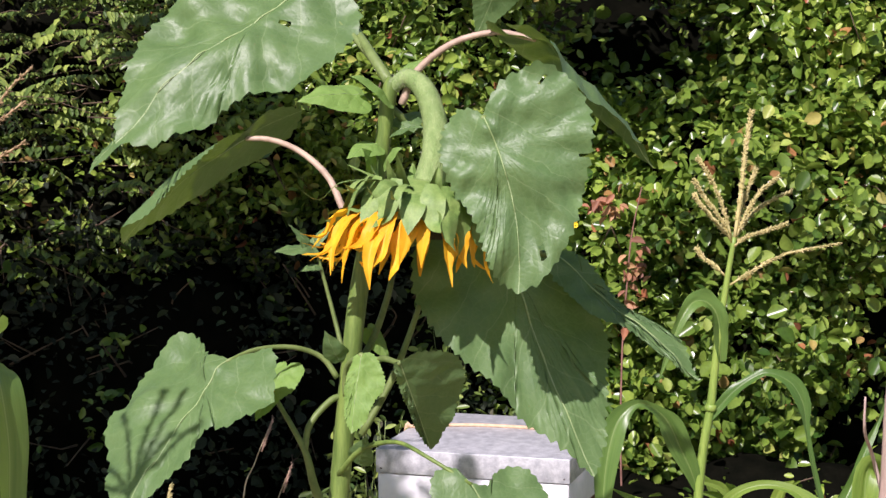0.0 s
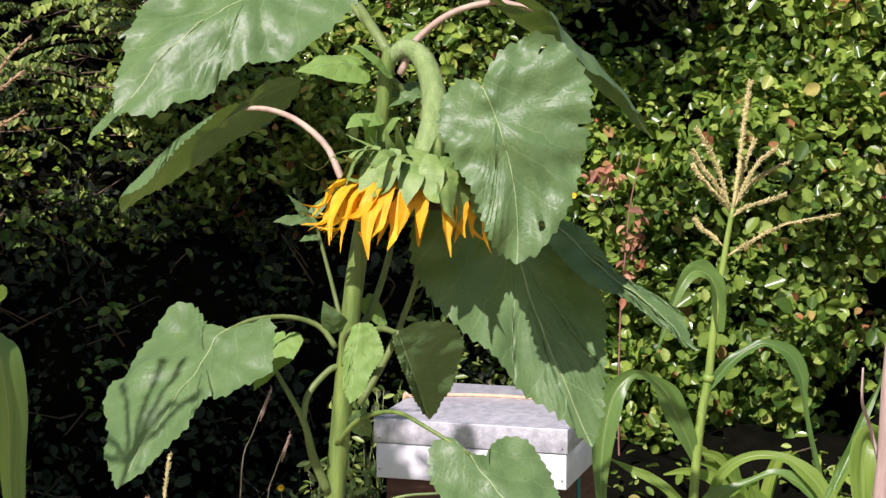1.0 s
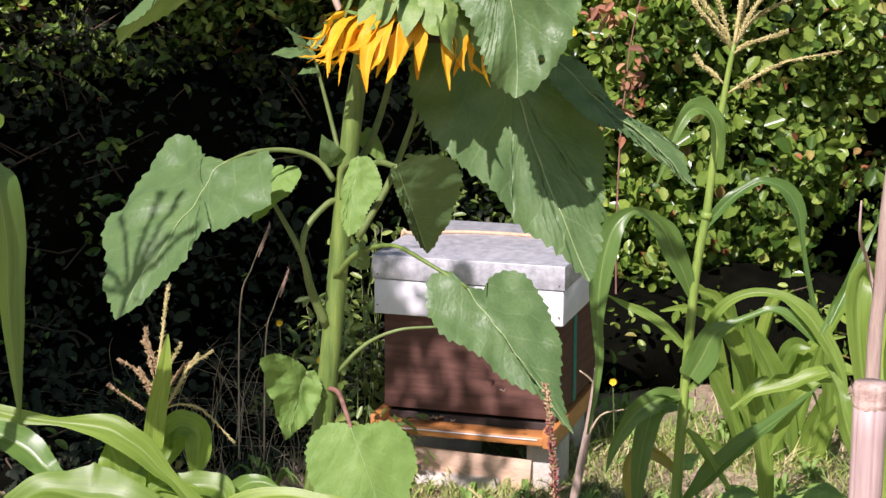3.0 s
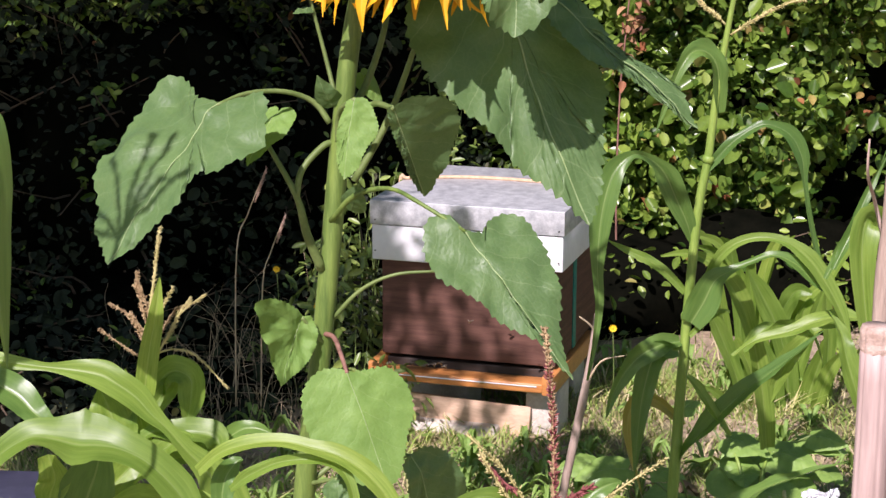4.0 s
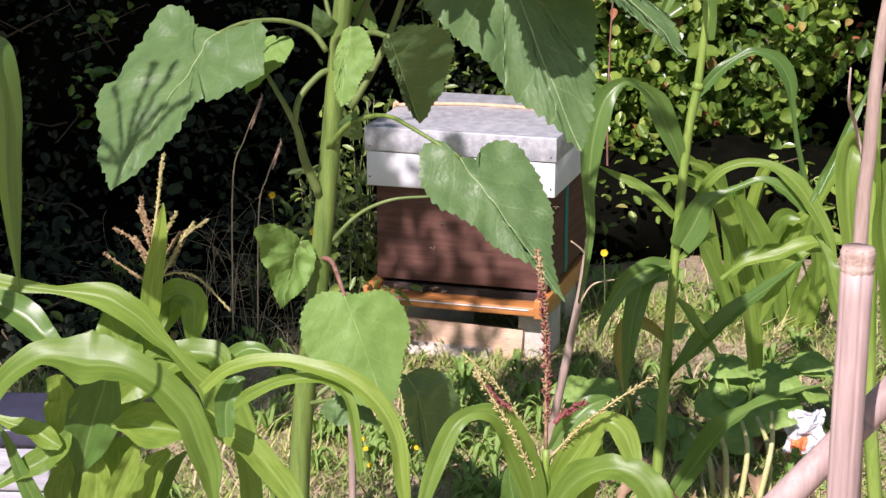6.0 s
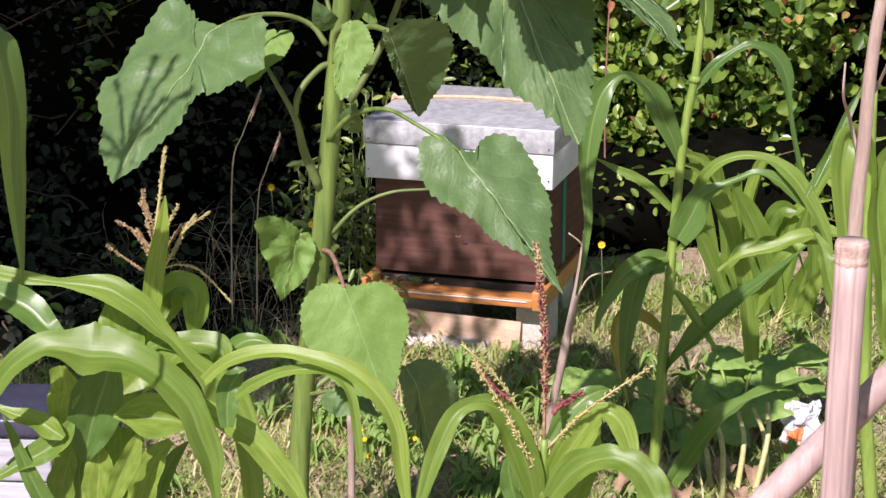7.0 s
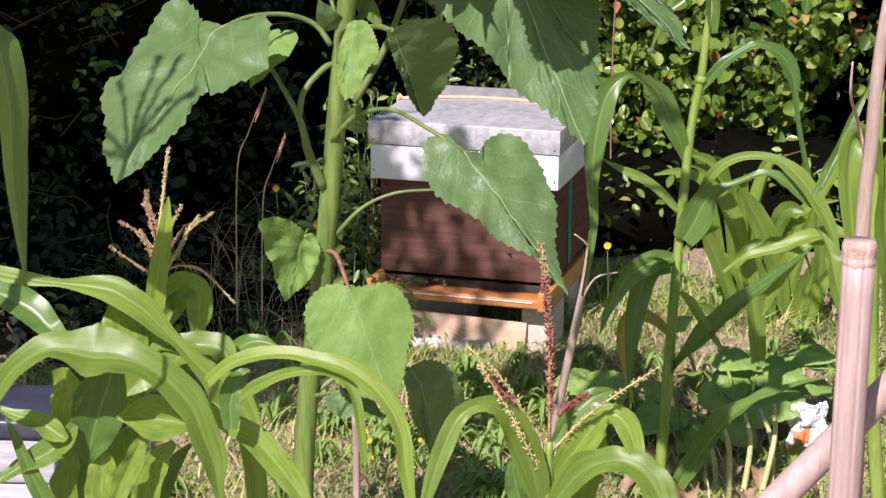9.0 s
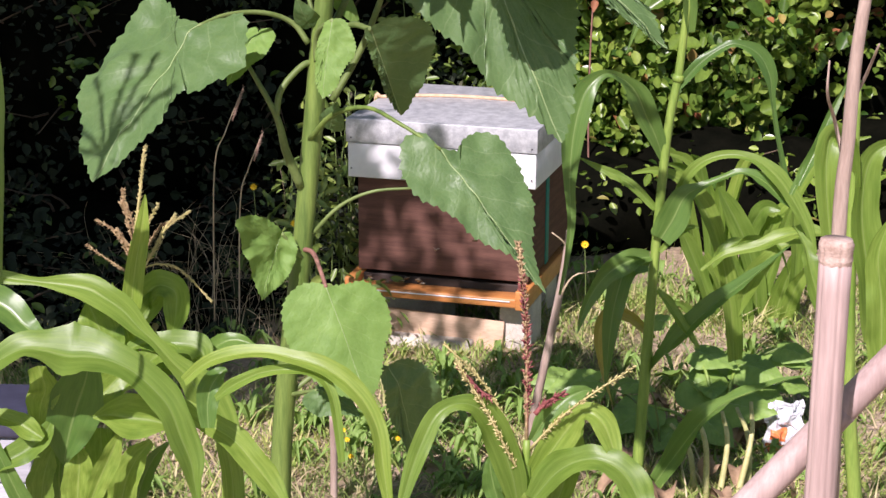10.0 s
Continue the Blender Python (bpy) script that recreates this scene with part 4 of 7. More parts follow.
    broad_leaf(sf, (0.090, 3.100, 1.344), (0.228, 3.000, 0.973), (0.24, -0.88, 0.34), droop=0.25, fold=0.10, wave=0.9, bow=-0.03, teeth=32,
               shape=(((-0.02, 0.12), (0.11, 0.21), (0.33, 0.26), (0.52, 0.28), (0.68, 0.19), (0.83, 0.12), (0.94, 0.05)),
                      ((-0.09, -0.07), (-0.10, -0.22), (-0.03, -0.34), (0.12, -0.39), (0.29, -0.36), (0.43, -0.30), (0.55, -0.22), (0.72, -0.16), (0.83, -0.08), (0.93, -0.03))),
               petiole=((-0.126, 3.060, 1.296), (-0.073, 3.050, 1.341), (0.005, 3.030, 1.369)), petiole_r=(0.008, 0.006))
    broad_leaf(sf, (0.174, 3.080, 1.308), (0.392, 3.020, 1.120), (0.25, -0.62, 0.72), droop=0.25, fold=0.10, wave=0.8,
               shape=(((0.05, 0.09), (0.25, 0.08), (0.45, 0.05), (0.63, 0.03), (0.77, 0.10), (0.90, 0.06)),
                      ((0.05, -0.10), (0.20, -0.16), (0.36, -0.17), (0.51, -0.10), (0.67, -0.05), (0.81, -0.06), (0.90, -0.02))),
               petiole=((-0.117, 3.060, 1.314), (0.014, 3.100, 1.335)), petiole_r=(0.007, 0.005))
    broad_leaf(sf, (-0.321, 2.960, 1.168), (-0.478, 2.860, 0.948), (-0.36, -0.56, 0.74), droop=0.35, fold=0.10, wave=0.9,
               shape=(((-0.04, 0.03), (-0.12, 0.09), (-0.15, 0.18), (-0.08, 0.28), (0.04, 0.37), (0.14, 0.40), (0.25, 0.34), (0.34, 0.28), (0.36, 0.20), (0.41, 0.17), (0.48, 0.18), (0.57, 0.20), (0.72, 0.15), (0.89, 0.06)),
                      ((0.01, -0.08), (0.03, -0.15), (-0.02, -0.27), (-0.04, -0.38), (0.02, -0.46), (0.14, -0.49), (0.31, -0.50), (0.45, -0.47), (0.57, -0.48), (0.71, -0.38), (0.84, -0.26), (0.94, -0.12))),
               petiole=((-0.164, 3.050, 1.123), (-0.188, 3.050, 1.155), (-0.230, 3.030, 1.174), (-0.283, 3.000, 1.176)), petiole_r=(0.005, 0.0038, 0.003))
    broad_leaf(sf, (0.036, 2.880, 0.994), (0.194, 2.800, 0.789), (0.02, -0.62, 0.78), droop=0.35, fold=0.10, wave=0.8,
               shape=(((0.04, 0.03), (0.07, 0.09), (0.04, 0.15), (0.03, 0.24), (0.07, 0.31), (0.18, 0.35), (0.33, 0.33), (0.45, 0.30), (0.63, 0.21), (0.74, 0.12), (0.88, 0.05)),
                      ((-0.06, -0.01), (-0.13, -0.03), (-0.15, -0.12), (-0.08, -0.20), (0.03, -0.26), (0.17, -0.27), (0.35, -0.18), (0.51, -0.14), (0.65, -0.08), (0.77, -0.02), (0.90, -0.01))),
               petiole=((-0.164, 3.050, 0.970), (-0.126, 3.000, 1.020), (-0.072, 2.950, 1.042), (-0.025, 2.900, 1.030)), petiole_r=(0.005, 0.0034, 0.0028), petiole_material=M_STALK)
    broad_leaf(sf, (-0.139, 2.970, 0.754), (-0.074, 2.920, 0.583), (0.10, -0.74, 0.66), droop=0.25, fold=0.10, wave=0.4, material=M_SUNLEAF_PALE,
               shape=(((0.03, 0.07), (0.05, 0.19), (0.08, 0.33), (0.19, 0.41), (0.35, 0.44), (0.51, 0.40), (0.64, 0.30), (0.80, 0.21), (0.94, 0.12)),
                      ((-0.04, -0.05), (-0.07, -0.16), (-0.04, -0.29), (0.07, -0.40), (0.25, -0.45), (0.39, -0.45), (0.57, -0.42), (0.81, -0.28), (0.94, -0.13))),
               petiole=((-0.177, 3.050, 0.791), (-0.160, 3.030, 0.790), (-0.148, 3.000, 0.772)), petiole_r=(0.0042, 0.0032), petiole_material=M_SHOOT)
    broad_leaf(sf, (0.106, 3.060, 1.765), (0.053, 3.120, 1.645), (0.2, 0.62, 0.72), 0.6, 0.6, 0.12, 0.3, 0.1, 0.6,
               petiole=((-0.076, 3.050, 1.576), (-0.143, 3.170, 1.653), (-0.201, 3.240, 1.724), (-0.072, 3.160, 1.818)), petiole_r=(0.006, 0.004))
    broad_leaf(sf, (-0.473, 3.220, 1.517), (-0.560, 3.160, 1.433), (-0.5, -0.3, 0.75), 0.5, 0.5, 0.10, 0.5, 0.2, 0.6)
    # lesser leaves
    broad_leaf(sf, (-0.122, 2.980, 1.172), (-0.138, 2.940, 1.057), (-0.25, -0.85, 0.40), droop=0.35, fold=0.30, wave=0.9, material=M_SUNLEAF_PALE,
               shape=(((-0.02, 0.11), (0.10, 0.22), (0.35, 0.32), (0.57, 0.23), (0.84, 0.15)), ((0.06, -0.10), (0.32, -0.14), (0.57, -0.15), (0.85, -0.08))),
               petiole=((-0.152, 3.050, 1.095), (-0.148, 3.030, 1.143)), petiole_r=(0.005, 0.004))
    broad_leaf(sf, (-0.064, 2.900, 1.172), (-0.019, 3.030, 1.011), (0.35, -0.65, -0.66), droop=0.1, fold=0.12, wave=0.6,
               shape=(((0.01, 0.15), (0.14, 0.34), (0.31, 0.41), (0.52, 0.38), (0.72, 0.26), (0.84, 0.16), (0.96, 0.06)), ((0.03, -0.04), (0.25, -0.06), (0.48, -0.05), (0.75, -0.04))),
               petiole=((-0.140, 3.050, 1.104), (-0.100, 2.990, 1.160)), petiole_r=(0.006, 0.004))
    broad_leaf(sf, (-0.207, 3.030, 0.824), (-0.239, 2.980, 0.726), (-0.30, 0.90, 0.30), droop=0.4, fold=0.25, wave=1.2, material=M_SUNLEAF_PALE,
               shape=(((-0.05, 0.15), (-0.08, 0.43), (-0.02, 0.71), (0.14, 0.86), (0.44, 0.60), (0.68, 0.32), (0.86, 0.15)), ((-0.03, -0.10), (0.14, -0.25), (0.41, -0.30), (0.73, -0.19))),
               petiole=((-0.175, 3.050, 0.772),), petiole_r=(0.004, 0.003))
    broad_leaf(sf, (-0.037, 3.060, 0.588), (0.013, 3.120, 0.389), (0.66, -0.74, 0.10), droop=0.3, fold=0.10, wave=0.8,
               shape=(((0.04, 0.16), (0.21, 0.32), (0.44, 0.38), (0.63, 0.40), (0.79, 0.31), (0.93, 0.15)), ((0.01, -0.10), (0.12, -0.13), (0.36, -0.14), (0.60, -0.11), (0.83, -0.07))),
               petiole=((-0.207, 3.060, 0.540), (-0.124, 3.080, 0.591)), petiole_r=(0.005, 0.004))
    broad_leaf(sf, (-0.157, 3.000, 0.571), (-0.084, 2.960, 0.537), (0.1, -0.3, 0.9), 0.9, 0.9, 0.1, 0.5, 0.3, 1.0,
               petiole=((-0.205, 3.060, 0.540),), petiole_r=(0.004, 0.003))
    broad_leaf(sf, (-0.243, 3.060, 1.140), (-0.287, 3.000, 1.066), (-0.35, -0.5, 0.8), 0.7, 0.6, 0.1, 0.4, 0.2, 0.8, material=M_SUNLEAF_PALE)
    # young leaves at the crown
    for b, t, nrm, m in (((-0.118, 3.040, 1.558), (-0.216, 2.980, 1.552), (0.1, -0.62, 0.75), M_SUNLEAF_PALE), ((-0.078, 3.050, 1.553), (-0.136, 3.000, 1.590), (0.1, -0.5, 0.8), M_SUNLEAF_PALE),
                         ((-0.067, 3.060, 1.509), (-0.020, 3.100, 1.533), (0.1, -0.6, 0.8), M_SUNLEAF), ((-0.054, 3.070, 1.591), (-0.028, 3.100, 1.612), (0, -0.6, 0.8), M_SUNLEAF_PALE),
                         ((-0.071, 3.050, 1.501), (-0.026, 3.000, 1.510), (0.1, -0.4, 0.9), M_SUNLEAF), ((-0.099, 3.050, 1.484), (-0.144, 3.000, 1.464), (0.1, -0.5, 0.8), M_SUNLEAF_PALE),
                         ((-0.102, 3.040, 1.446), (-0.121, 3.000, 1.481), (-0.3, -0.7, 0.6), M_SUNLEAF_PALE), ((-0.089, 3.040, 1.455), (-0.060, 3.000, 1.481), (0.3, -0.7, 0.5), M_SUNLEAF_PALE),
                         ((-0.160, 3.050, 1.148), (-0.181, 3.020, 1.201), (-0.2, -0.9, 0.2), M_SUNLEAF), ((-0.119, 3.100, 1.193), (-0.084, 3.100, 1.139), (0.2, -0.6, 0.8), M_SUNLEAF_PALE),
                         ((-0.132, 3.040, 0.989), (-0.117, 3.000, 1.042), (0.0, -0.9, 0.3), M_SUNLEAF)):
        broad_leaf(sf, b, t, nrm, 0.62, 0.62, 0.05, 0.5, 0.25, 0.5, material=m, teeth=9, tooth=0.003)
    # side shoots
    stem("side_shoot", sf, [(-0.179, 3.050, 0.895), (-0.200, 3.030, 0.955), (-0.214, 3.020, 1.015), (-0.256, 3.030, 1.091)], (0.008, 0.007, 0.005, 0.0035), M_PETIOLE, 16)
    stem("side_shoot", sf, [(-0.214, 3.020, 1.015), (-0.206, 3.030, 1.054), (-0.175, 3.050, 1.087), (-0.157, 3.060, 1.091)], (0.005, 0.005, 0.005, 0.006), M_PETIOLE, 14)
    stem("side_shoot", sf, [(-0.166, 3.060, 0.809), (-0.120, 3.050, 0.860), (-0.066, 3.040, 0.888), (0.001, 3.040, 0.894)], (0.0038, 0.0028, 0.0022), M_PETIOLE, 14)
    stem("side_shoot", sf, [(-0.129, 3.070, 1.029), (-0.084, 3.080, 1.107), (-0.055, 3.080, 1.178), (-0.032, 3.060, 1.247)], (0.006, 0.005, 0.004), M_PETIOLE, 12)
    stem("side_shoot", sf, [(-0.128, 3.080, 1.143), (-0.103, 3.100, 1.193), (-0.082, 3.100, 1.260), (-0.074, 3.100, 1.318)], (0.006, 0.005, 0.004), M_PETIOLE, 12)
    stem("side_shoot", sf, [(-0.153, 3.080, 1.143), (-0.171, 3.100, 1.212), (-0.189, 3.100, 1.283), (-0.203, 3.100, 1.336)], (0.004, 0.003, 0.002), M_PETIOLE, 12)
    for b, t in (((-0.201, 3.100, 1.314), (-0.238, 3.080, 1.358)), ((-0.199, 3.100, 1.319), (-0.259, 3.060, 1.317)), ((-0.193, 3.100, 1.292), (-0.221, 3.070, 1.287)), ((-0.201, 3.100, 1.327), (-0.172, 3.120, 1.356))):
        broad_leaf(sf, b, t, (0.0, -0.55, 0.8), 0.45, 0.45, 0.04, 0.4, 0.3, 1.0, teeth=9, tooth=0.008)
    return sf


build_sunflower()


# ---- maize ----
def build_maize_tall():
    """Maize with an open tassel, standing by the thicket."""
    base = (0.473, 3.950, -0.103)
    mz = thing("maize_plant", (base[0], base[1], 0.0), "tall green maize plant with an open straw-coloured tassel", "maize", "maize plants")
    stem("stalk", mz, [(base[0] - 0.02, base[1], 0.0), (0.475, 3.950, 0.014), (0.487, 3.950, 0.232), (0.498, 3.950, 0.469), (0.517, 3.950, 0.774), (0.536, 3.950, 0.901), (0.548, 3.950, 1.027), (0.567, 3.950, 1.164), (0.580, 3.950, 1.243)],
         (0.014, 0.013, 0.012, 0.0105, 0.0095, 0.009, 0.0075, 0.006, 0.005), M_CORN_STALK, 36, 9)
    for p, q in (((0.503, 3.950, 0.569), (0.504, 3.950, 0.585)), ((0.490, 3.950, 0.295), (0.492, 3.950, 0.318)), ((0.535, 3.950, 0.892), (0.537, 3.950, 0.906))):
        stem("node", mz, [p, q], (0.0105, 0.0128, 0.0105), M_CORN_STALK, 4, 9)
    k = 0
    for p in (((0.580, 3.950, 1.237), (0.592, 3.950, 1.333), (0.602, 3.960, 1.422), (0.613, 3.960, 1.494)),
              ((0.575, 3.950, 1.238), (0.553, 3.940, 1.312), (0.525, 3.930, 1.369), (0.504, 3.930, 1.402)),
              ((0.575, 3.950, 1.232), (0.548, 3.930, 1.285), (0.513, 3.920, 1.330), (0.493, 3.910, 1.361)),
              ((0.578, 3.950, 1.232), (0.548, 3.970, 1.270), (0.516, 3.980, 1.308), (0.504, 3.980, 1.326)),
              ((0.580, 3.950, 1.237), (0.602, 3.950, 1.288), (0.629, 3.950, 1.333), (0.666, 3.950, 1.364)),
              ((0.580, 3.950, 1.234), (0.605, 3.970, 1.275), (0.642, 3.980, 1.306), (0.698, 3.990, 1.332)),
              ((0.580, 3.950, 1.237), (0.596, 3.970, 1.298), (0.613, 3.970, 1.348), (0.625, 3.980, 1.376)),
              ((0.578, 3.950, 1.223), (0.599, 3.930, 1.245), (0.636, 3.920, 1.259), (0.676, 3.910, 1.274))):
        tassel_branch(mz, p, 0.0042 if k == 0 else 0.0026, M_TASSEL, 40 + k, grains=700 if k == 0 else 340, thick=1.05)
        k += 1
    for p in (((0.572, 3.950, 1.147), (0.613, 3.940, 1.176), (0.678, 3.930, 1.211), (0.787, 3.920, 1.234)), ((0.562, 3.950, 1.166), (0.541, 3.950, 1.187), (0.518, 3.950, 1.204), (0.506, 3.950, 1.221))):
        tassel_branch(mz, p, 0.0026, M_TASSEL, 60 + k, grains=340, thick=1.05)
        k += 1
    blade(mz, ((0.555, 3.950, 0.993), (0.546, 3.940, 1.086), (0.511, 3.930, 1.119), (0.473, 3.910, 1.091), (0.423, 3.890, 0.959)), 0.045, (0.3, -0.85, 0.45), M_BLADE_SHADE)
    blade(mz, ((0.510, 3.950, 0.733), (0.495, 3.941, 0.776), (0.472, 3.932, 0.824), (0.451, 3.923, 0.870), (0.426, 3.913, 0.900), (0.386, 3.904, 0.917), (0.350, 3.895, 0.892), (0.330, 3.886, 0.843), (0.318, 3.877, 0.776), (0.314, 3.867, 0.697), (0.318, 3.858, 0.623), (0.309, 3.849, 0.542), (0.296, 3.840, 0.474)), (0.016, 0.035, 0.048, 0.050, 0.023, 0.016, 0.039, 0.050, 0.043, 0.025, 0.017, 0.011, 0.005), (0.1, -0.9, 0.35), M_BLADE_SHADE, steps=60)
    blade(mz, ((0.498, 3.950, 0.626), (0.463, 3.955, 0.663), (0.422, 3.960, 0.691), (0.381, 3.965, 0.710), (0.342, 3.970, 0.729)), (0.014, 0.019, 0.021, 0.014, 0.003), (0, -0.85, 0.5))
    blade(mz, ((0.534, 3.950, 0.879), (0.577, 3.948, 0.928), (0.621, 3.946, 0.961), (0.652, 3.943, 0.970), (0.694, 3.941, 0.951), (0.719, 3.939, 0.909), (0.727, 3.937, 0.856), (0.742, 3.934, 0.775), (0.759, 3.932, 0.704), (0.775, 3.930, 0.663)), (0.016, 0.024, 0.021, 0.016, 0.032, 0.032, 0.012, 0.014, 0.014, 0.006), (0.1, -0.8, 0.5), M_BLADE_SHADE, steps=44)
    blade(mz, ((0.526, 3.950, 0.568), (0.549, 3.940, 0.673), (0.579, 3.930, 0.722), (0.629, 3.920, 0.746), (0.687, 3.910, 0.742), (0.733, 3.900, 0.710), (0.767, 3.890, 0.665), (0.798, 3.880, 0.609), (0.818, 3.870, 0.554)), (0.021, 0.021, 0.022, 0.018, 0.021, 0.036, 0.036, 0.027, 0.007), (0, -0.75, 0.65), steps=40)
    blade(mz, ((0.451, 3.980, 0.694), (0.496, 3.989, 0.698), (0.543, 3.997, 0.683), (0.580, 4.006, 0.648), (0.614, 4.015, 0.600), (0.638, 4.024, 0.548), (0.659, 4.032, 0.477), (0.679, 4.041, 0.381), (0.693, 4.050, 0.263)), (0.004, 0.015, 0.026, 0.039, 0.046, 0.037, 0.039, 0.045, 0.032), (0.2, -0.85, 0.45), steps=40)
    blade(mz, ((0.510, 3.930, 0.568), (0.533, 3.926, 0.611), (0.554, 3.923, 0.657), (0.583, 3.919, 0.678), (0.621, 3.915, 0.696), (0.666, 3.911, 0.712), (0.709, 3.907, 0.697), (0.745, 3.904, 0.664), (0.780, 3.900, 0.634)), (0.046, 0.064, 0.048, 0.022, 0.021, 0.019, 0.027, 0.019, 0.005), (0, -0.8, 0.6), M_BLADE_SHADE, steps=40)
    blade(mz, ((0.509, 3.940, 0.537), (0.543, 3.940, 0.573), (0.568, 3.940, 0.588), (0.589, 3.940, 0.589)), (0.010, 0.015, 0.013, 0.005), (0, -0.85, 0.5))
    blade(mz, ((0.599, 3.950, 0.493), (0.641, 3.944, 0.526), (0.707, 3.938, 0.547), (0.754, 3.932, 0.567), (0.808, 3.926, 0.582), (0.856, 3.920, 0.576)), (0.009, 0.019, 0.025, 0.040, 0.046, 0.012), (0, -0.6, 0.8))
    blade(mz, ((0.506, 3.930, 0.458), (0.530, 3.920, 0.431), (0.560, 3.910, 0.385), (0.593, 3.900, 0.339)), (0.010, 0.022, 0.022, 0.008), (0.2, -0.8, 0.5))
    blade(mz, ((0.487, 3.920, 0.532), (0.444, 3.902, 0.528), (0.397, 3.885, 0.505), (0.358, 3.868, 0.456), (0.335, 3.850, 0.389)), 0.048, (-0.3, -0.85, 0.45), M_BLADE_SHADE, twist=0.4)
    blade(mz, ((0.485, 3.920, 0.513), (0.442, 3.910, 0.516), (0.417, 3.900, 0.446), (0.405, 3.890, 0.364), (0.399, 3.880, 0.256)), 0.050, (-0.1, -0.97, 0.2), M_BLADE_SHADE, twist=-0.3, taper=2.0)
    blade(mz, ((0.496, 3.950, 0.269), (0.552, 3.925, 0.353), (0.614, 3.900, 0.428), (0.691, 3.875, 0.502), (0.763, 3.850, 0.575)), 0.050, (0.1, -0.5, 0.85), M_BLADE_SHADE)
    blade(mz, ((0.498, 3.950, -0.013), (0.560, 3.913, 0.106), (0.624, 3.875, 0.211), (0.707, 3.837, 0.271), (0.814, 3.800, 0.319)), 0.055, (0.1, -0.6, 0.8), M_BLADE_SHADE)
    blade(mz, ((0.509, 4.000, 0.328), (0.459, 3.996, 0.380), (0.416, 3.992, 0.393), (0.393, 3.988, 0.345), (0.400, 3.984, 0.270), (0.426, 3.980, 0.182)), 0.030, (-0.2, -0.8, 0.5), M_BLADE_YELLOW, twist=0.6, label="yellowing maize blade")
    blade(mz, ((0.628, 4.000, 0.490), (0.663, 4.000, 0.527), (0.709, 4.000, 0.546), (0.764, 4.000, 0.527), (0.797, 4.000, 0.453)), 0.034, (0, -0.6, 0.75))
    blade(mz, ((0.689, 4.050, 0.362), (0.730, 4.033, 0.468), (0.779, 4.017, 0.523), (0.840, 4.000, 0.546)), 0.040, (0.1, -0.6, 0.75), twist=0.3)
    return mz


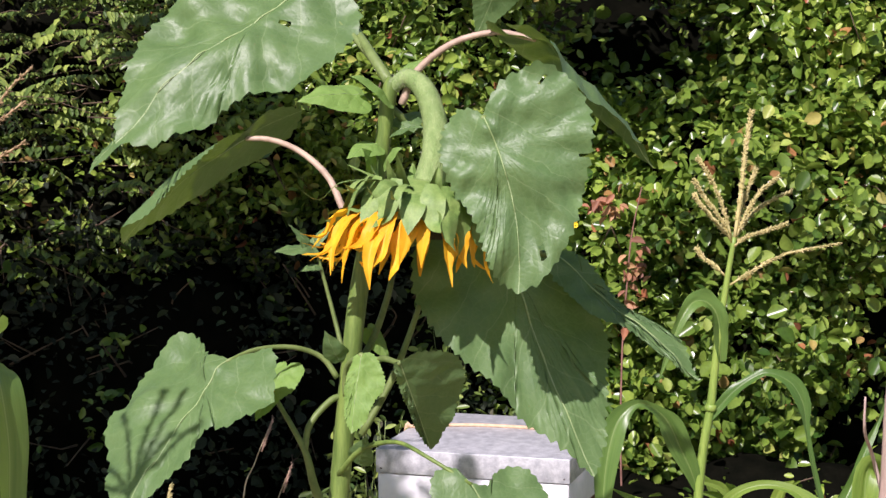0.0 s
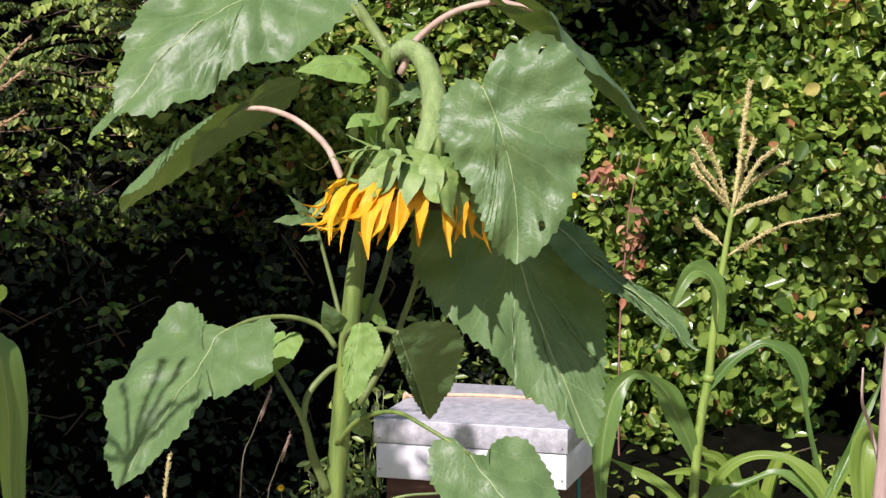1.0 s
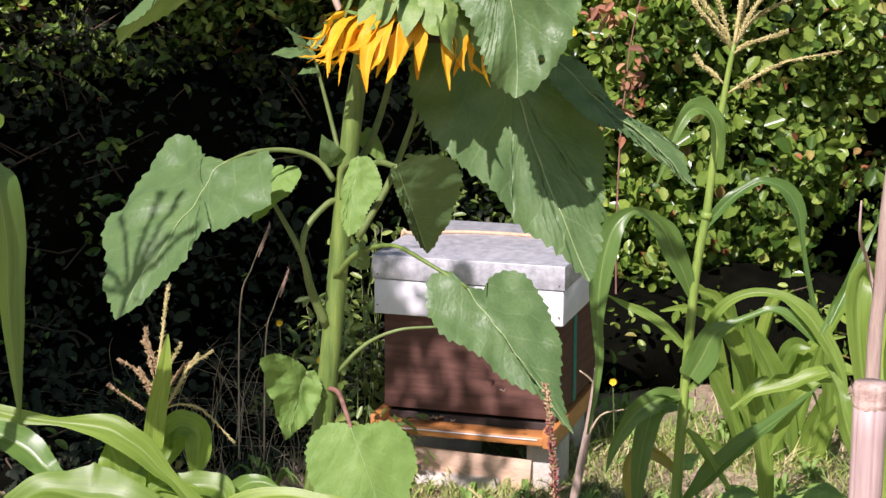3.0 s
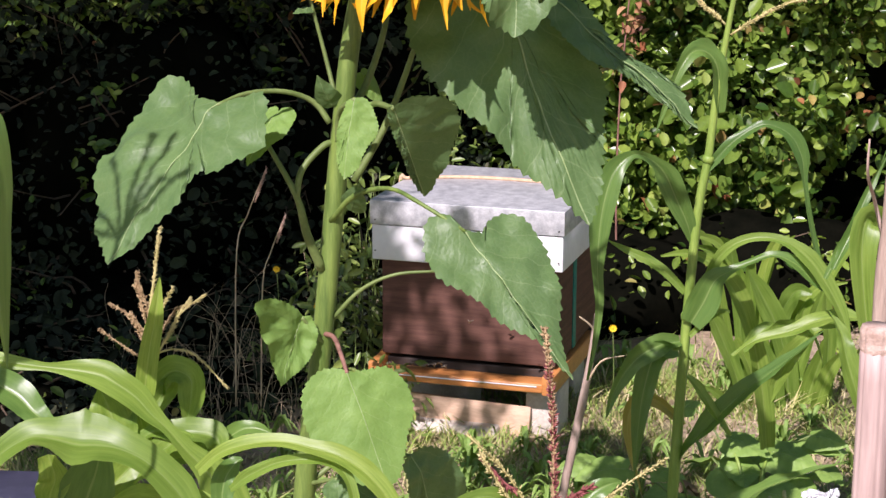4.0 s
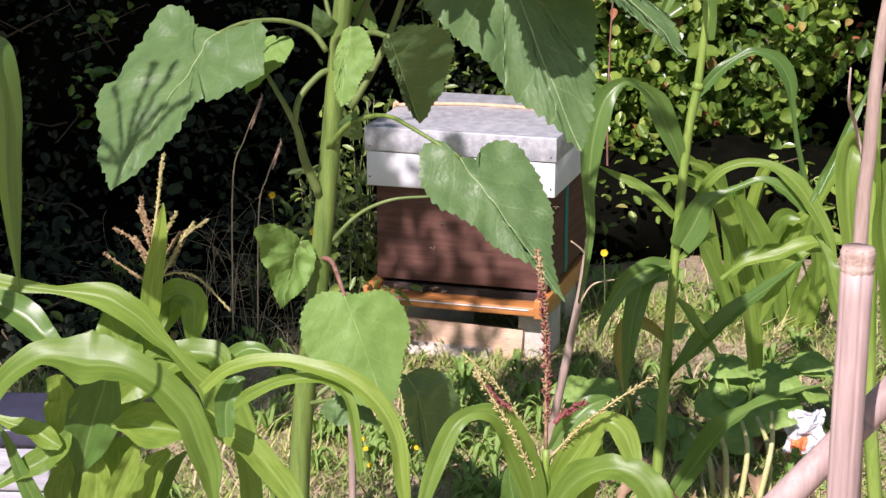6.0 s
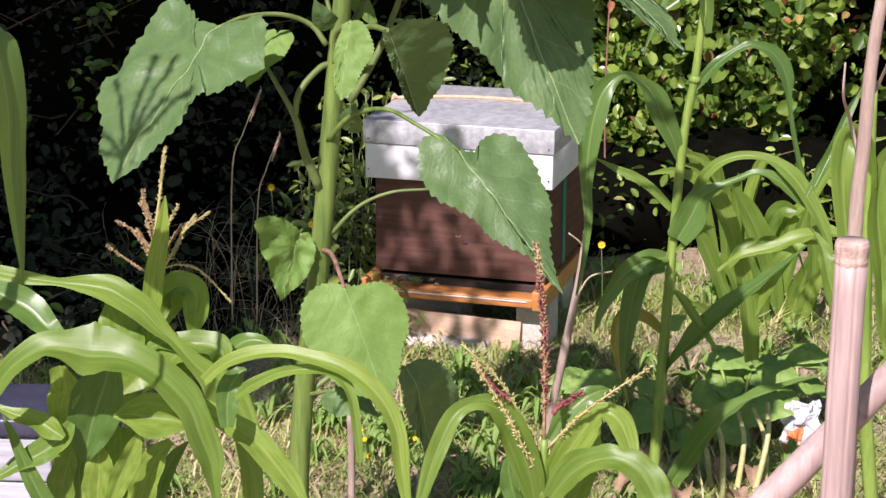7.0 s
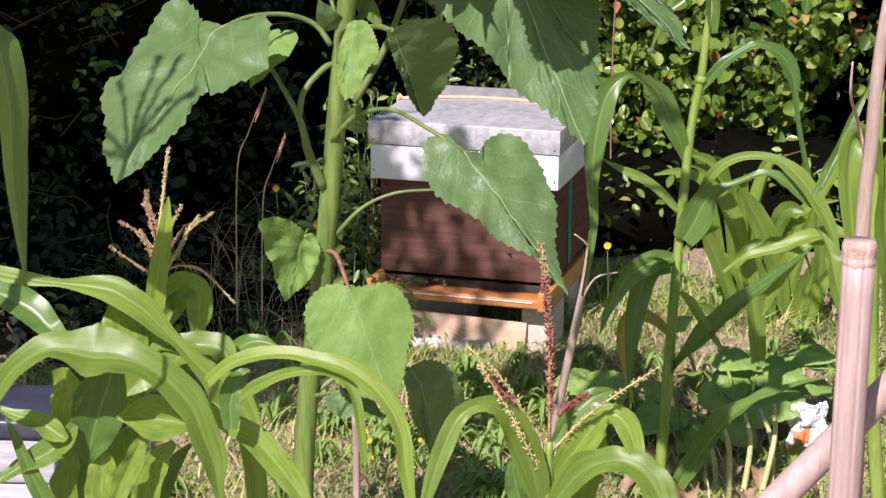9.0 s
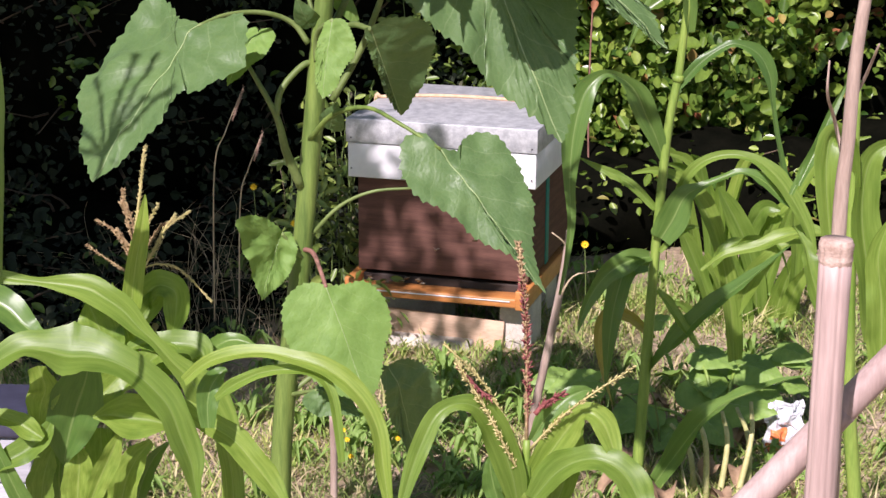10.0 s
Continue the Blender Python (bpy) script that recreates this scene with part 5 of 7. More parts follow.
def build_maize_left():
    """Leafy maize with a brown tassel."""
    base = (-0.418, 2.500, 0.527)
    mz = thing("maize_plant", (base[0], base[1], 0.0), "bright green maize plant with arching blades and a brown tassel", "maize", "maize plants")
    stem("stalk", mz, [(base[0], base[1], 0), base, (-0.403, 2.500, 0.693), (-0.392, 2.500, 0.789), (-0.379, 2.500, 0.868), (-0.367, 2.500, 0.954)], (0.014, 0.013, 0.012, 0.010, 0.007, 0.005), M_CORN_STALK, 24, 9)
    k = 0
    for p, r, mat, grains, thick in (
            (((-0.365, 2.490, 0.912), (-0.364, 2.490, 0.966), (-0.356, 2.490, 1.019), (-0.351, 2.490, 1.057), (-0.347, 2.490, 1.085)), 0.0022, M_TASSEL, 260, 0.62),
            (((-0.368, 2.510, 0.937), (-0.382, 2.510, 0.956), (-0.400, 2.510, 0.972), (-0.417, 2.510, 0.981)), 0.0014, M_TASSEL_BROWN, 120, 0.62),
            (((-0.375, 2.510, 0.906), (-0.391, 2.510, 0.918), (-0.416, 2.510, 0.936), (-0.430, 2.510, 0.947)), 0.0012, M_TASSEL_BROWN, 110, 0.58),
            (((-0.369, 2.510, 0.945), (-0.375, 2.510, 0.976), (-0.380, 2.510, 1.003), (-0.380, 2.510, 1.022)), 0.0014, M_TASSEL_BROWN, 140, 0.7),
            (((-0.370, 2.510, 0.922), (-0.379, 2.510, 0.945), (-0.387, 2.510, 0.960), (-0.391, 2.510, 0.966)), 0.0016, M_TASSEL_BROWN, 150, 0.85),
            (((-0.368, 2.510, 0.945), (-0.369, 2.510, 0.976), (-0.375, 2.510, 0.997), (-0.383, 2.510, 1.005)), 0.0014, M_TASSEL_BROWN, 120, 0.75),
            (((-0.360, 2.490, 0.958), (-0.349, 2.490, 0.977), (-0.339, 2.490, 0.996), (-0.333, 2.490, 1.007)), 0.0013, M_TASSEL, 100, 0.6),
            (((-0.355, 2.490, 0.920), (-0.339, 2.490, 0.947), (-0.326, 2.490, 0.973), (-0.311, 2.490, 0.993)), 0.0016, M_TASSEL, 150, 0.72),
            (((-0.323, 2.490, 0.975), (-0.310, 2.490, 0.987), (-0.301, 2.490, 0.992), (-0.292, 2.490, 0.999)), 0.001, M_TASSEL, 70, 0.55),
            (((-0.361, 2.510, 0.922), (-0.345, 2.510, 0.956), (-0.333, 2.510, 0.972), (-0.320, 2.510, 0.980)), 0.0012, M_TASSEL_BROWN, 110, 0.6),
            (((-0.355, 2.490, 0.921), (-0.336, 2.490, 0.927), (-0.314, 2.490, 0.923), (-0.296, 2.490, 0.910), (-0.281, 2.490, 0.892), (-0.266, 2.490, 0.876)), 0.0013, M_TASSEL, 150, 0.62)):
        tassel_branch(mz, p, r, mat, 80 + k, grains=grains, thick=thick)
        k += 1
    blade(mz, ((-0.370, 2.470, 0.867), (-0.367, 2.468, 0.895), (-0.361, 2.466, 0.934), (-0.352, 2.464, 0.977), (-0.347, 2.462, 1.010), (-0.345, 2.460, 1.028)), (0.022, 0.027, 0.025, 0.020, 0.010, 0.002), (0.15, -0.95, 0.25), sway=0.2)
    # twisted blade over the others
    blade(mz, ((-0.605, 2.470, 0.933), (-0.561, 2.468, 0.920), (-0.525, 2.465, 0.914), (-0.488, 2.463, 0.910), (-0.451, 2.460, 0.907), (-0.422, 2.458, 0.902), (-0.403, 2.455, 0.892), (-0.379, 2.453, 0.875), (-0.358, 2.450, 0.852), (-0.339, 2.448, 0.834), (-0.316, 2.445, 0.807), (-0.292, 2.443, 0.782), (-0.274, 2.440, 0.755), (-0.253, 2.438, 0.722), (-0.246, 2.435, 0.685), (-0.240, 2.433, 0.646), (-0.239, 2.430, 0.607)), (0.013, 0.021, 0.017, 0.011, 0.027, 0.040, 0.038, 0.036, 0.025, 0.017, 0.025, 0.043, 0.065, 0.045, 0.031, 0.029, 0.028), (0.1, -0.8, 0.6), steps=64)
    # broad blade that comes in from the side and droops
    blade(mz, ((-0.585, 2.330, 0.755), (-0.552, 2.328, 0.807), (-0.522, 2.326, 0.843), (-0.487, 2.324, 0.864), (-0.460, 2.321, 0.864), (-0.429, 2.319, 0.857), (-0.403, 2.317, 0.857), (-0.377, 2.315, 0.853), (-0.346, 2.313, 0.838), (-0.315, 2.311, 0.808), (-0.301, 2.309, 0.786), (-0.290, 2.306, 0.754), (-0.279, 2.304, 0.724), (-0.275, 2.302, 0.699), (-0.271, 2.300, 0.671)), (0.021, 0.025, 0.029, 0.043, 0.056, 0.081, 0.073, 0.046, 0.040, 0.043, 0.039, 0.042, 0.033, 0.018, 0.009), (0.1, -0.72, 0.7), steps=60)
    blade(mz, ((-0.334, 2.370, 0.792), (-0.296, 2.363, 0.773), (-0.261, 2.357, 0.753), (-0.228, 2.350, 0.733), (-0.203, 2.343, 0.705), (-0.181, 2.337, 0.677), (-0.165, 2.330, 0.655)), (0.014, 0.025, 0.030, 0.036, 0.033, 0.030, 0.016), (0.1, -0.75, 0.65), steps=40)
    blade(mz, ((-0.415, 2.400, 0.825), (-0.423, 2.404, 0.793), (-0.435, 2.408, 0.761), (-0.447, 2.412, 0.724), (-0.455, 2.416, 0.691), (-0.458, 2.420, 0.674)), (0.031, 0.059, 0.071, 0.058, 0.025, 0.005), (0, -0.95, 0.3), M_BLADE_SHADE)
    blade(mz, ((-0.409, 2.370, 0.758), (-0.390, 2.370, 0.761), (-0.367, 2.370, 0.758), (-0.338, 2.370, 0.754), (-0.317, 2.370, 0.748), (-0.302, 2.370, 0.740)), (0.004, 0.027, 0.057, 0.052, 0.019, 0.003), (0, -0.9, 0.45), vee=0.75)
    blade(mz, ((-0.590, 2.460, 0.904), (-0.559, 2.448, 0.897), (-0.524, 2.436, 0.881), (-0.501, 2.424, 0.863), (-0.483, 2.412, 0.854), (-0.458, 2.400, 0.846)), (0.030, 0.035, 0.044, 0.033, 0.021, 0.009), (0.2, -0.8, 0.6), M_BLADE_SHADE)
    blade(mz, ((-0.404, 2.485, 0.756), (-0.406, 2.489, 0.795), (-0.413, 2.492, 0.825), (-0.422, 2.496, 0.851), (-0.432, 2.500, 0.873)), (0.035, 0.053, 0.065, 0.051, 0.005), (0.05, -0.85, 0.5))
    blade(mz, ((-0.377, 2.490, 0.794), (-0.377, 2.491, 0.822), (-0.384, 2.493, 0.847), (-0.392, 2.494, 0.875), (-0.397, 2.495, 0.900)), (0.022, 0.028, 0.025, 0.017, 0.002), (-0.2, -0.85, 0.5))
    blade(mz, ((-0.376, 2.530, 0.840), (-0.361, 2.526, 0.870), (-0.340, 2.522, 0.888), (-0.318, 2.518, 0.880), (-0.317, 2.514, 0.854), (-0.322, 2.510, 0.826)), (0.017, 0.036, 0.038, 0.035, 0.034, 0.013), (0.1, -0.85, 0.5))
    blade(mz, ((-0.381, 2.510, 0.819), (-0.361, 2.517, 0.849), (-0.344, 2.523, 0.871), (-0.336, 2.530, 0.886)), (0.016, 0.028, 0.025, 0.005), (0.3, -0.9, 0.3))
    blade(mz, ((-0.392, 2.480, 0.798), (-0.360, 2.476, 0.821), (-0.323, 2.472, 0.822), (-0.289, 2.468, 0.819), (-0.276, 2.464, 0.809), (-0.283, 2.460, 0.797)), (0.019, 0.023, 0.035, 0.040, 0.027, 0.005), (0, -0.7, 0.7))
    blade(mz, ((-0.350, 2.500, 0.775), (-0.311, 2.496, 0.784), (-0.277, 2.492, 0.802), (-0.250, 2.488, 0.820), (-0.228, 2.484, 0.823), (-0.210, 2.480, 0.818)), (0.019, 0.026, 0.023, 0.022, 0.016, 0.003), (0, -0.8, 0.6), M_BLADE_SHADE)
    blade(mz, ((-0.399, 2.470, 0.754), (-0.370, 2.468, 0.777), (-0.345, 2.465, 0.803), (-0.322, 2.462, 0.815), (-0.305, 2.460, 0.805)), (0.030, 0.035, 0.034, 0.025, 0.009), (0.1, -0.75, 0.65))
    blade(mz, ((-0.424, 2.460, 0.742), (-0.404, 2.467, 0.763), (-0.387, 2.473, 0.781), (-0.375, 2.480, 0.798)), (0.032, 0.036, 0.032, 0.012), (0.2, -0.9, 0.4))
    blade(mz, ((-0.489, 2.420, 0.725), (-0.483, 2.413, 0.759), (-0.475, 2.407, 0.784), (-0.481, 2.400, 0.817)), (0.016, 0.036, 0.040, 0.024), (0, -0.9, 0.4))
    blade(mz, ((-0.578, 2.400, 0.767), (-0.552, 2.395, 0.756), (-0.519, 2.390, 0.746), (-0.493, 2.385, 0.735), (-0.476, 2.380, 0.725)), (0.009, 0.013, 0.027, 0.029, 0.009), (0, -0.7, 0.7))
    blade(mz, ((-0.565, 2.380, 0.670), (-0.540, 2.385, 0.684), (-0.507, 2.390, 0.701), (-0.481, 2.395, 0.719), (-0.469, 2.400, 0.739)), (0.014, 0.023, 0.035, 0.033, 0.012), (-0.1, -0.8, 0.6))
    blade(mz, ((-0.505, 2.380, 0.631), (-0.521, 2.380, 0.670), (-0.534, 2.380, 0.705), (-0.545, 2.380, 0.736), (-0.553, 2.380, 0.756)), (0.029, 0.023, 0.016, 0.010, 0.002), (0.2, -0.9, 0.3), M_BLADE_SHADE)
    blade(mz, ((-0.495, 2.440, 0.605), (-0.489, 2.437, 0.647), (-0.479, 2.433, 0.679), (-0.470, 2.430, 0.701)), (0.042, 0.038, 0.029, 0.009), (-0.2, -0.9, 0.4))
    blade(mz, ((-0.444, 2.420, 0.610), (-0.441, 2.420, 0.646), (-0.438, 2.420, 0.678), (-0.442, 2.420, 0.700)), (0.044, 0.041, 0.035, 0.010), (0.1, -0.9, 0.4))
    blade(mz, ((-0.427, 2.400, 0.618), (-0.409, 2.400, 0.662), (-0.393, 2.400, 0.696), (-0.379, 2.400, 0.726)), (0.019, 0.028, 0.026, 0.008), (0.3, -0.9, 0.3))
    blade(mz, ((-0.391, 2.440, 0.601), (-0.380, 2.440, 0.645), (-0.364, 2.440, 0.676), (-0.345, 2.440, 0.698)), (0.038, 0.041, 0.032, 0.010), (-0.1, -0.9, 0.4))
    blade(mz, ((-0.374, 2.460, 0.593), (-0.361, 2.460, 0.637), (-0.345, 2.460, 0.668), (-0.326, 2.460, 0.689)), (0.016, 0.022, 0.018, 0.004), (0.3, -0.9, 0.3), M_BLADE_SHADE)
    blade(mz, ((-0.416, 2.460, 0.593), (-0.415, 2.460, 0.637), (-0.415, 2.460, 0.678), (-0.415, 2.460, 0.710)), (0.033, 0.041, 0.043, 0.032), (0.1, -0.9, 0.3))
    blade(mz, ((-0.475, 2.470, 0.588), (-0.475, 2.470, 0.633), (-0.471, 2.470, 0.666), (-0.462, 2.470, 0.698)), (0.033, 0.039, 0.033, 0.025), (-0.1, -0.9, 0.3), M_BLADE_SHADE)
    return mz


def build_maize_right_of_left():
    """Low maize whose blades arch in front of the sunflower's foot."""
    base = (-0.250, 2.480, 0.588)
    mz = thing("maize_plant", (base[0], base[1], 0.0), "low maize plant with arching glossy blades", "maize", "maize plants")
    stem("stalk", mz, [(base[0], base[1], 0), base, (-0.250, 2.480, 0.670), (-0.253, 2.460, 0.745)], (0.011, 0.010, 0.008, 0.005), M_CORN_STALK, 12, 9)
    blade(mz, ((-0.283, 2.300, 0.831), (-0.256, 2.292, 0.856), (-0.223, 2.284, 0.870), (-0.181, 2.276, 0.876), (-0.144, 2.268, 0.870), (-0.113, 2.260, 0.864), (-0.083, 2.252, 0.847), (-0.058, 2.244, 0.820), (-0.043, 2.236, 0.787), (-0.037, 2.228, 0.743), (-0.031, 2.220, 0.704)), (0.014, 0.016, 0.022, 0.019, 0.022, 0.023, 0.025, 0.025, 0.022, 0.019, 0.012), (0.1, -0.75, 0.65), steps=48)
    blade(mz, ((-0.245, 2.300, 0.808), (-0.223, 2.291, 0.828), (-0.190, 2.283, 0.847), (-0.154, 2.274, 0.855), (-0.121, 2.266, 0.853), (-0.102, 2.257, 0.834), (-0.093, 2.249, 0.795), (-0.088, 2.240, 0.748)), (0.008, 0.016, 0.014, 0.013, 0.016, 0.014, 0.012, 0.008), (0.1, -0.75, 0.65), steps=36)
    blade(mz, ((-0.256, 2.310, 0.766), (-0.257, 2.315, 0.794), (-0.253, 2.320, 0.815), (-0.243, 2.325, 0.830), (-0.234, 2.330, 0.837)), (0.018, 0.027, 0.031, 0.022, 0.005), (0, -0.8, 0.6), M_BLADE_SHADE)
    return mz


def build_maize_front():
    """Maize in flower: upright tassel with maroon anthers."""
    base = (0.123, 2.000, 0.716)
    mz = thing("maize_plant", (base[0], base[1], 0.0), "flowering maize plant with maroon anthers on its tassel", "maize", "maize plants")
    stem("stalk", mz, [(base[0], base[1], 0), base, (0.122, 2.000, 0.803), (0.122, 2.000, 0.869)], (0.011, 0.010, 0.007, 0.004), M_CORN_STALK, 14, 9)
    tassel_branch(mz, ((0.122, 2.000, 0.863), (0.121, 2.000, 0.947), (0.118, 2.000, 1.023), (0.110, 2.000, 1.092)), 0.0022, M_TASSEL_BROWN, 101, grains=420, thick=0.78)
    tassel_branch(mz, ((0.123, 1.998, 0.883), (0.122, 1.998, 0.935), (0.120, 1.998, 0.992), (0.114, 1.998, 1.055)), 0.0006, M_TASSEL_RED, 102, name="anther_spike", grains=130, thick=1.0)
    k = 0
    for p in (((0.121, 2.000, 0.843), (0.097, 2.000, 0.895), (0.069, 1.990, 0.944), (0.032, 1.980, 0.984)), ((0.121, 2.000, 0.836), (0.094, 1.990, 0.886), (0.063, 1.970, 0.938), (0.044, 1.960, 0.973)),
              ((0.120, 2.000, 0.823), (0.100, 1.980, 0.864), (0.084, 1.970, 0.900), (0.063, 1.970, 0.938)), ((0.124, 2.000, 0.856), (0.154, 1.980, 0.899), (0.188, 1.960, 0.936), (0.233, 1.950, 0.971))):
        tassel_branch(mz, p, 0.0018, M_TASSEL, 110 + k, grains=110, thick=0.8)
        k += 1
    tassel_branch(mz, ((0.130, 1.990, 0.902), (0.139, 1.990, 0.913), (0.148, 1.980, 0.923), (0.159, 1.980, 0.930)), 0.003, M_TASSEL_RED, 120, name="anther_spike", grains=70, thick=0.95)
    tassel_branch(mz, ((0.044, 1.968, 0.964), (0.056, 1.968, 0.953), (0.068, 1.968, 0.939), (0.081, 1.968, 0.929)), 0.002, M_TASSEL_RED, 121, name="anther_spike", grains=30)
    blade(mz, ((0.114, 2.000, 0.792), (0.106, 1.993, 0.833), (0.093, 1.987, 0.872), (0.078, 1.980, 0.902), (0.061, 1.973, 0.919), (0.040, 1.967, 0.921), (0.022, 1.960, 0.910), (0.008, 1.953, 0.883), (-0.003, 1.947, 0.855), (-0.013, 1.940, 0.821)), (0.019, 0.031, 0.034, 0.031, 0.022, 0.015, 0.019, 0.021, 0.018, 0.011), (0, -0.8, 0.6), steps=44)
    blade(mz, ((0.096, 2.030, 0.776), (0.088, 2.030, 0.804), (0.084, 2.030, 0.826), (0.085, 2.030, 0.839)), (0.015, 0.023, 0.014, 0.003), (-0.2, -0.9, 0.3), M_BLADE_SHADE)
    blade(mz, ((0.123, 2.000, 0.817), (0.146, 1.994, 0.854), (0.165, 1.989, 0.885), (0.177, 1.983, 0.903), (0.189, 1.977, 0.908), (0.203, 1.971, 0.896), (0.213, 1.966, 0.871), (0.217, 1.960, 0.855)), (0.013, 0.031, 0.035, 0.025, 0.021, 0.027, 0.018, 0.003), (0.05, -0.8, 0.6), steps=40)
    blade(mz, ((0.129, 1.990, 0.803), (0.153, 1.980, 0.838), (0.176, 1.970, 0.856), (0.198, 1.960, 0.861), (0.221, 1.950, 0.851), (0.236, 1.940, 0.829), (0.241, 1.930, 0.812)), (0.018, 0.035, 0.029, 0.031, 0.036, 0.036, 0.026), (0.05, -0.75, 0.65), steps=36)
    blade(mz, ((0.154, 2.030, 0.769), (0.167, 2.033, 0.808), (0.177, 2.037, 0.847), (0.185, 2.040, 0.874)), (0.023, 0.029, 0.026, 0.005), (-0.2, -0.9, 0.3), steps=24)
    blade(mz, ((0.131, 2.060, 0.845), (0.148, 2.065, 0.871), (0.168, 2.070, 0.889), (0.186, 2.075, 0.897), (0.199, 2.080, 0.898)), (0.010, 0.025, 0.025, 0.015, 0.003), (0.1, -0.85, 0.4), M_BLADE_SHADE)
    blade(mz, ((0.123, 2.020, 0.780), (0.132, 2.020, 0.814), (0.142, 2.020, 0.839), (0.151, 2.020, 0.857)), (0.016, 0.019, 0.016, 0.002), (0.3, -0.9, 0.3))
    blade(mz, ((0.105, 2.030, 0.776), (0.108, 2.030, 0.810), (0.104, 2.030, 0.837), (0.099, 2.030, 0.856)), (0.014, 0.016, 0.011, 0.002), (-0.3, -0.9, 0.3))
    return mz


def build_maize_edges():
    """Tall maize at the edge of the plot, and a pair of blades by the cane."""
    base = (-0.68, 2.15, 0.0)
    mz = thing("maize_plant", base, "tall maize plant with a long hanging blade and dry tassel", "maize", "maize plants")
    stem("stalk", mz, [base, (-0.68, 2.16, 0.7), (-0.66, 2.17, 1.3), (-0.62, 2.2, 1.55)], (0.013, 0.012, 0.008, 0.004), M_CORN_STALK, 16, 9)
    blade(mz, ((-0.66, 2.16, 1.25), (-0.539, 2.140, 1.294), (-0.496, 2.100, 1.319), (-0.480, 2.080, 1.328), (-0.464, 2.060, 1.294), (-0.456, 2.060, 1.226), (-0.455, 2.050, 1.165), (-0.452, 2.050, 1.103), (-0.447, 2.050, 1.033)), 0.072, (0.93, -0.36, -0.12), M_BLADE_SHADE, vee=0.2, steps=44, twist=0.0, taper=3.2, wavy=0.10, sway=0.001)
    k = 0
    for p in (((-0.62, 2.2, 1.50), (-0.517, 2.250, 1.555), (-0.490, 2.250, 1.590), (-0.459, 2.250, 1.619)), ((-0.62, 2.2, 1.48), (-0.524, 2.250, 1.536), (-0.498, 2.250, 1.558), (-0.468, 2.250, 1.581)),
              ((-0.62, 2.2, 1.45), (-0.518, 2.250, 1.504), (-0.495, 2.250, 1.520), (-0.471, 2.250, 1.534)), ((-0.62, 2.2, 1.55), (-0.60, 2.2, 1.62), (-0.585, 2.2, 1.70), (-0.575, 2.2, 1.80)),
              ((-0.62, 2.2, 1.53), (-0.66, 2.18, 1.62), (-0.70, 2.17, 1.68), (-0.75, 2.16, 1.73)), ((-0.62, 2.2, 1.50), (-0.68, 2.15, 1.56), (-0.73, 2.1, 1.58), (-0.80, 2.06, 1.56))):
        tassel_branch(mz, p, 0.0020, M_TASSEL_BROWN, 130 + k, grains=60, thick=0.85)
        k += 1
    base = (-0.77, 2.14, 0.0)
    mz = thing("maize_plant", base, "tall maize plant with a spreading tassel", "maize", "maize plants")
    stem("stalk", mz, [base, (-0.77, 2.18, 0.8), (-0.76, 2.2, 1.4), (-0.75, 2.2, 1.72)], (0.013, 0.012, 0.008, 0.004), M_CORN_STALK, 16, 9)
    for k, (dx, dy, dz) in enumerate(((0.0, 0.0, 0.24), (0.05, 0.02, 0.20), (-0.06, 0.02, 0.19), (0.09, -0.02, 0.14), (-0.10, 0.0, 0.12), (0.03, -0.05, 0.17), (-0.12, 0.02, 0.06))):
        q = Vector((-0.75, 2.2, 1.70))
        tassel_branch(mz, (q, q + Vector((dx * 0.35, dy * 0.3, dz * 0.45)), q + Vector((dx * 0.75, dy * 0.7, dz * 0.85)), q + Vector((dx, dy, dz))), 0.0035, M_TASSEL_BROWN, 150 + k, grains=160, thick=1.3)
    blade(mz, ((-0.77, 2.18, 1.1), (-0.84, 2.1, 1.4), (-0.92, 2.0, 1.5), (-1.02, 1.95, 1.35), (-1.06, 1.92, 1.1)), 0.05, (0, -0.5, 0.8))
    blade(mz, ((-0.77, 2.18, 0.8), (-0.86, 2.25, 1.1), (-0.96, 2.35, 1.15), (-1.09, 2.4, 0.9)), 0.05, (0, -0.5, 0.8))
    base = (0.757, 3.100, 0.240)
    mz = thing("maize_plant", (base[0], base[1], 0.0), "maize plant with broad hanging blades beside a cane", "maize", "maize plants")
    stem("stalk", mz, [(base[0], base[1], 0), base, (0.725, 3.100, 0.525), (0.712, 3.100, 0.817), (0.709, 3.100, 1.050)], (0.014, 0.013, 0.012, 0.010, 0.006), M_CORN_STALK, 20, 9)
    blade(mz, ((0.714, 3.100, 0.883), (0.686, 3.080, 0.962), (0.661, 3.060, 0.971), (0.656, 3.050, 0.905), (0.672, 3.050, 0.784), (0.694, 3.050, 0.650)), 0.055, (-0.3, -0.85, 0.4))
    blade(mz, ((0.623, 3.100, 0.883), (0.650, 3.120, 0.935), (0.682, 3.140, 1.005), (0.710, 3.150, 1.059)), 0.018, (0, -0.7, 0.7), M_BLADE_SHADE)
    blade(mz, ((0.760, 3.100, 0.623), (0.743, 3.100, 0.740), (0.728, 3.100, 0.835), (0.732, 3.100, 0.911), (0.753, 3.100, 0.946), (0.789, 3.100, 0.953)), 0.058, (0.3, -0.9, 0.2), twist=0.3, taper=1.9, round_base=0.7)
    blade(mz, ((0.764, 3.050, 0.601), (0.758, 3.050, 0.697), (0.748, 3.050, 0.783), (0.766, 3.050, 0.848)), 0.050, (-0.2, -0.9, 0.3), twist=0.3, taper=2.0, round_base=0.7)
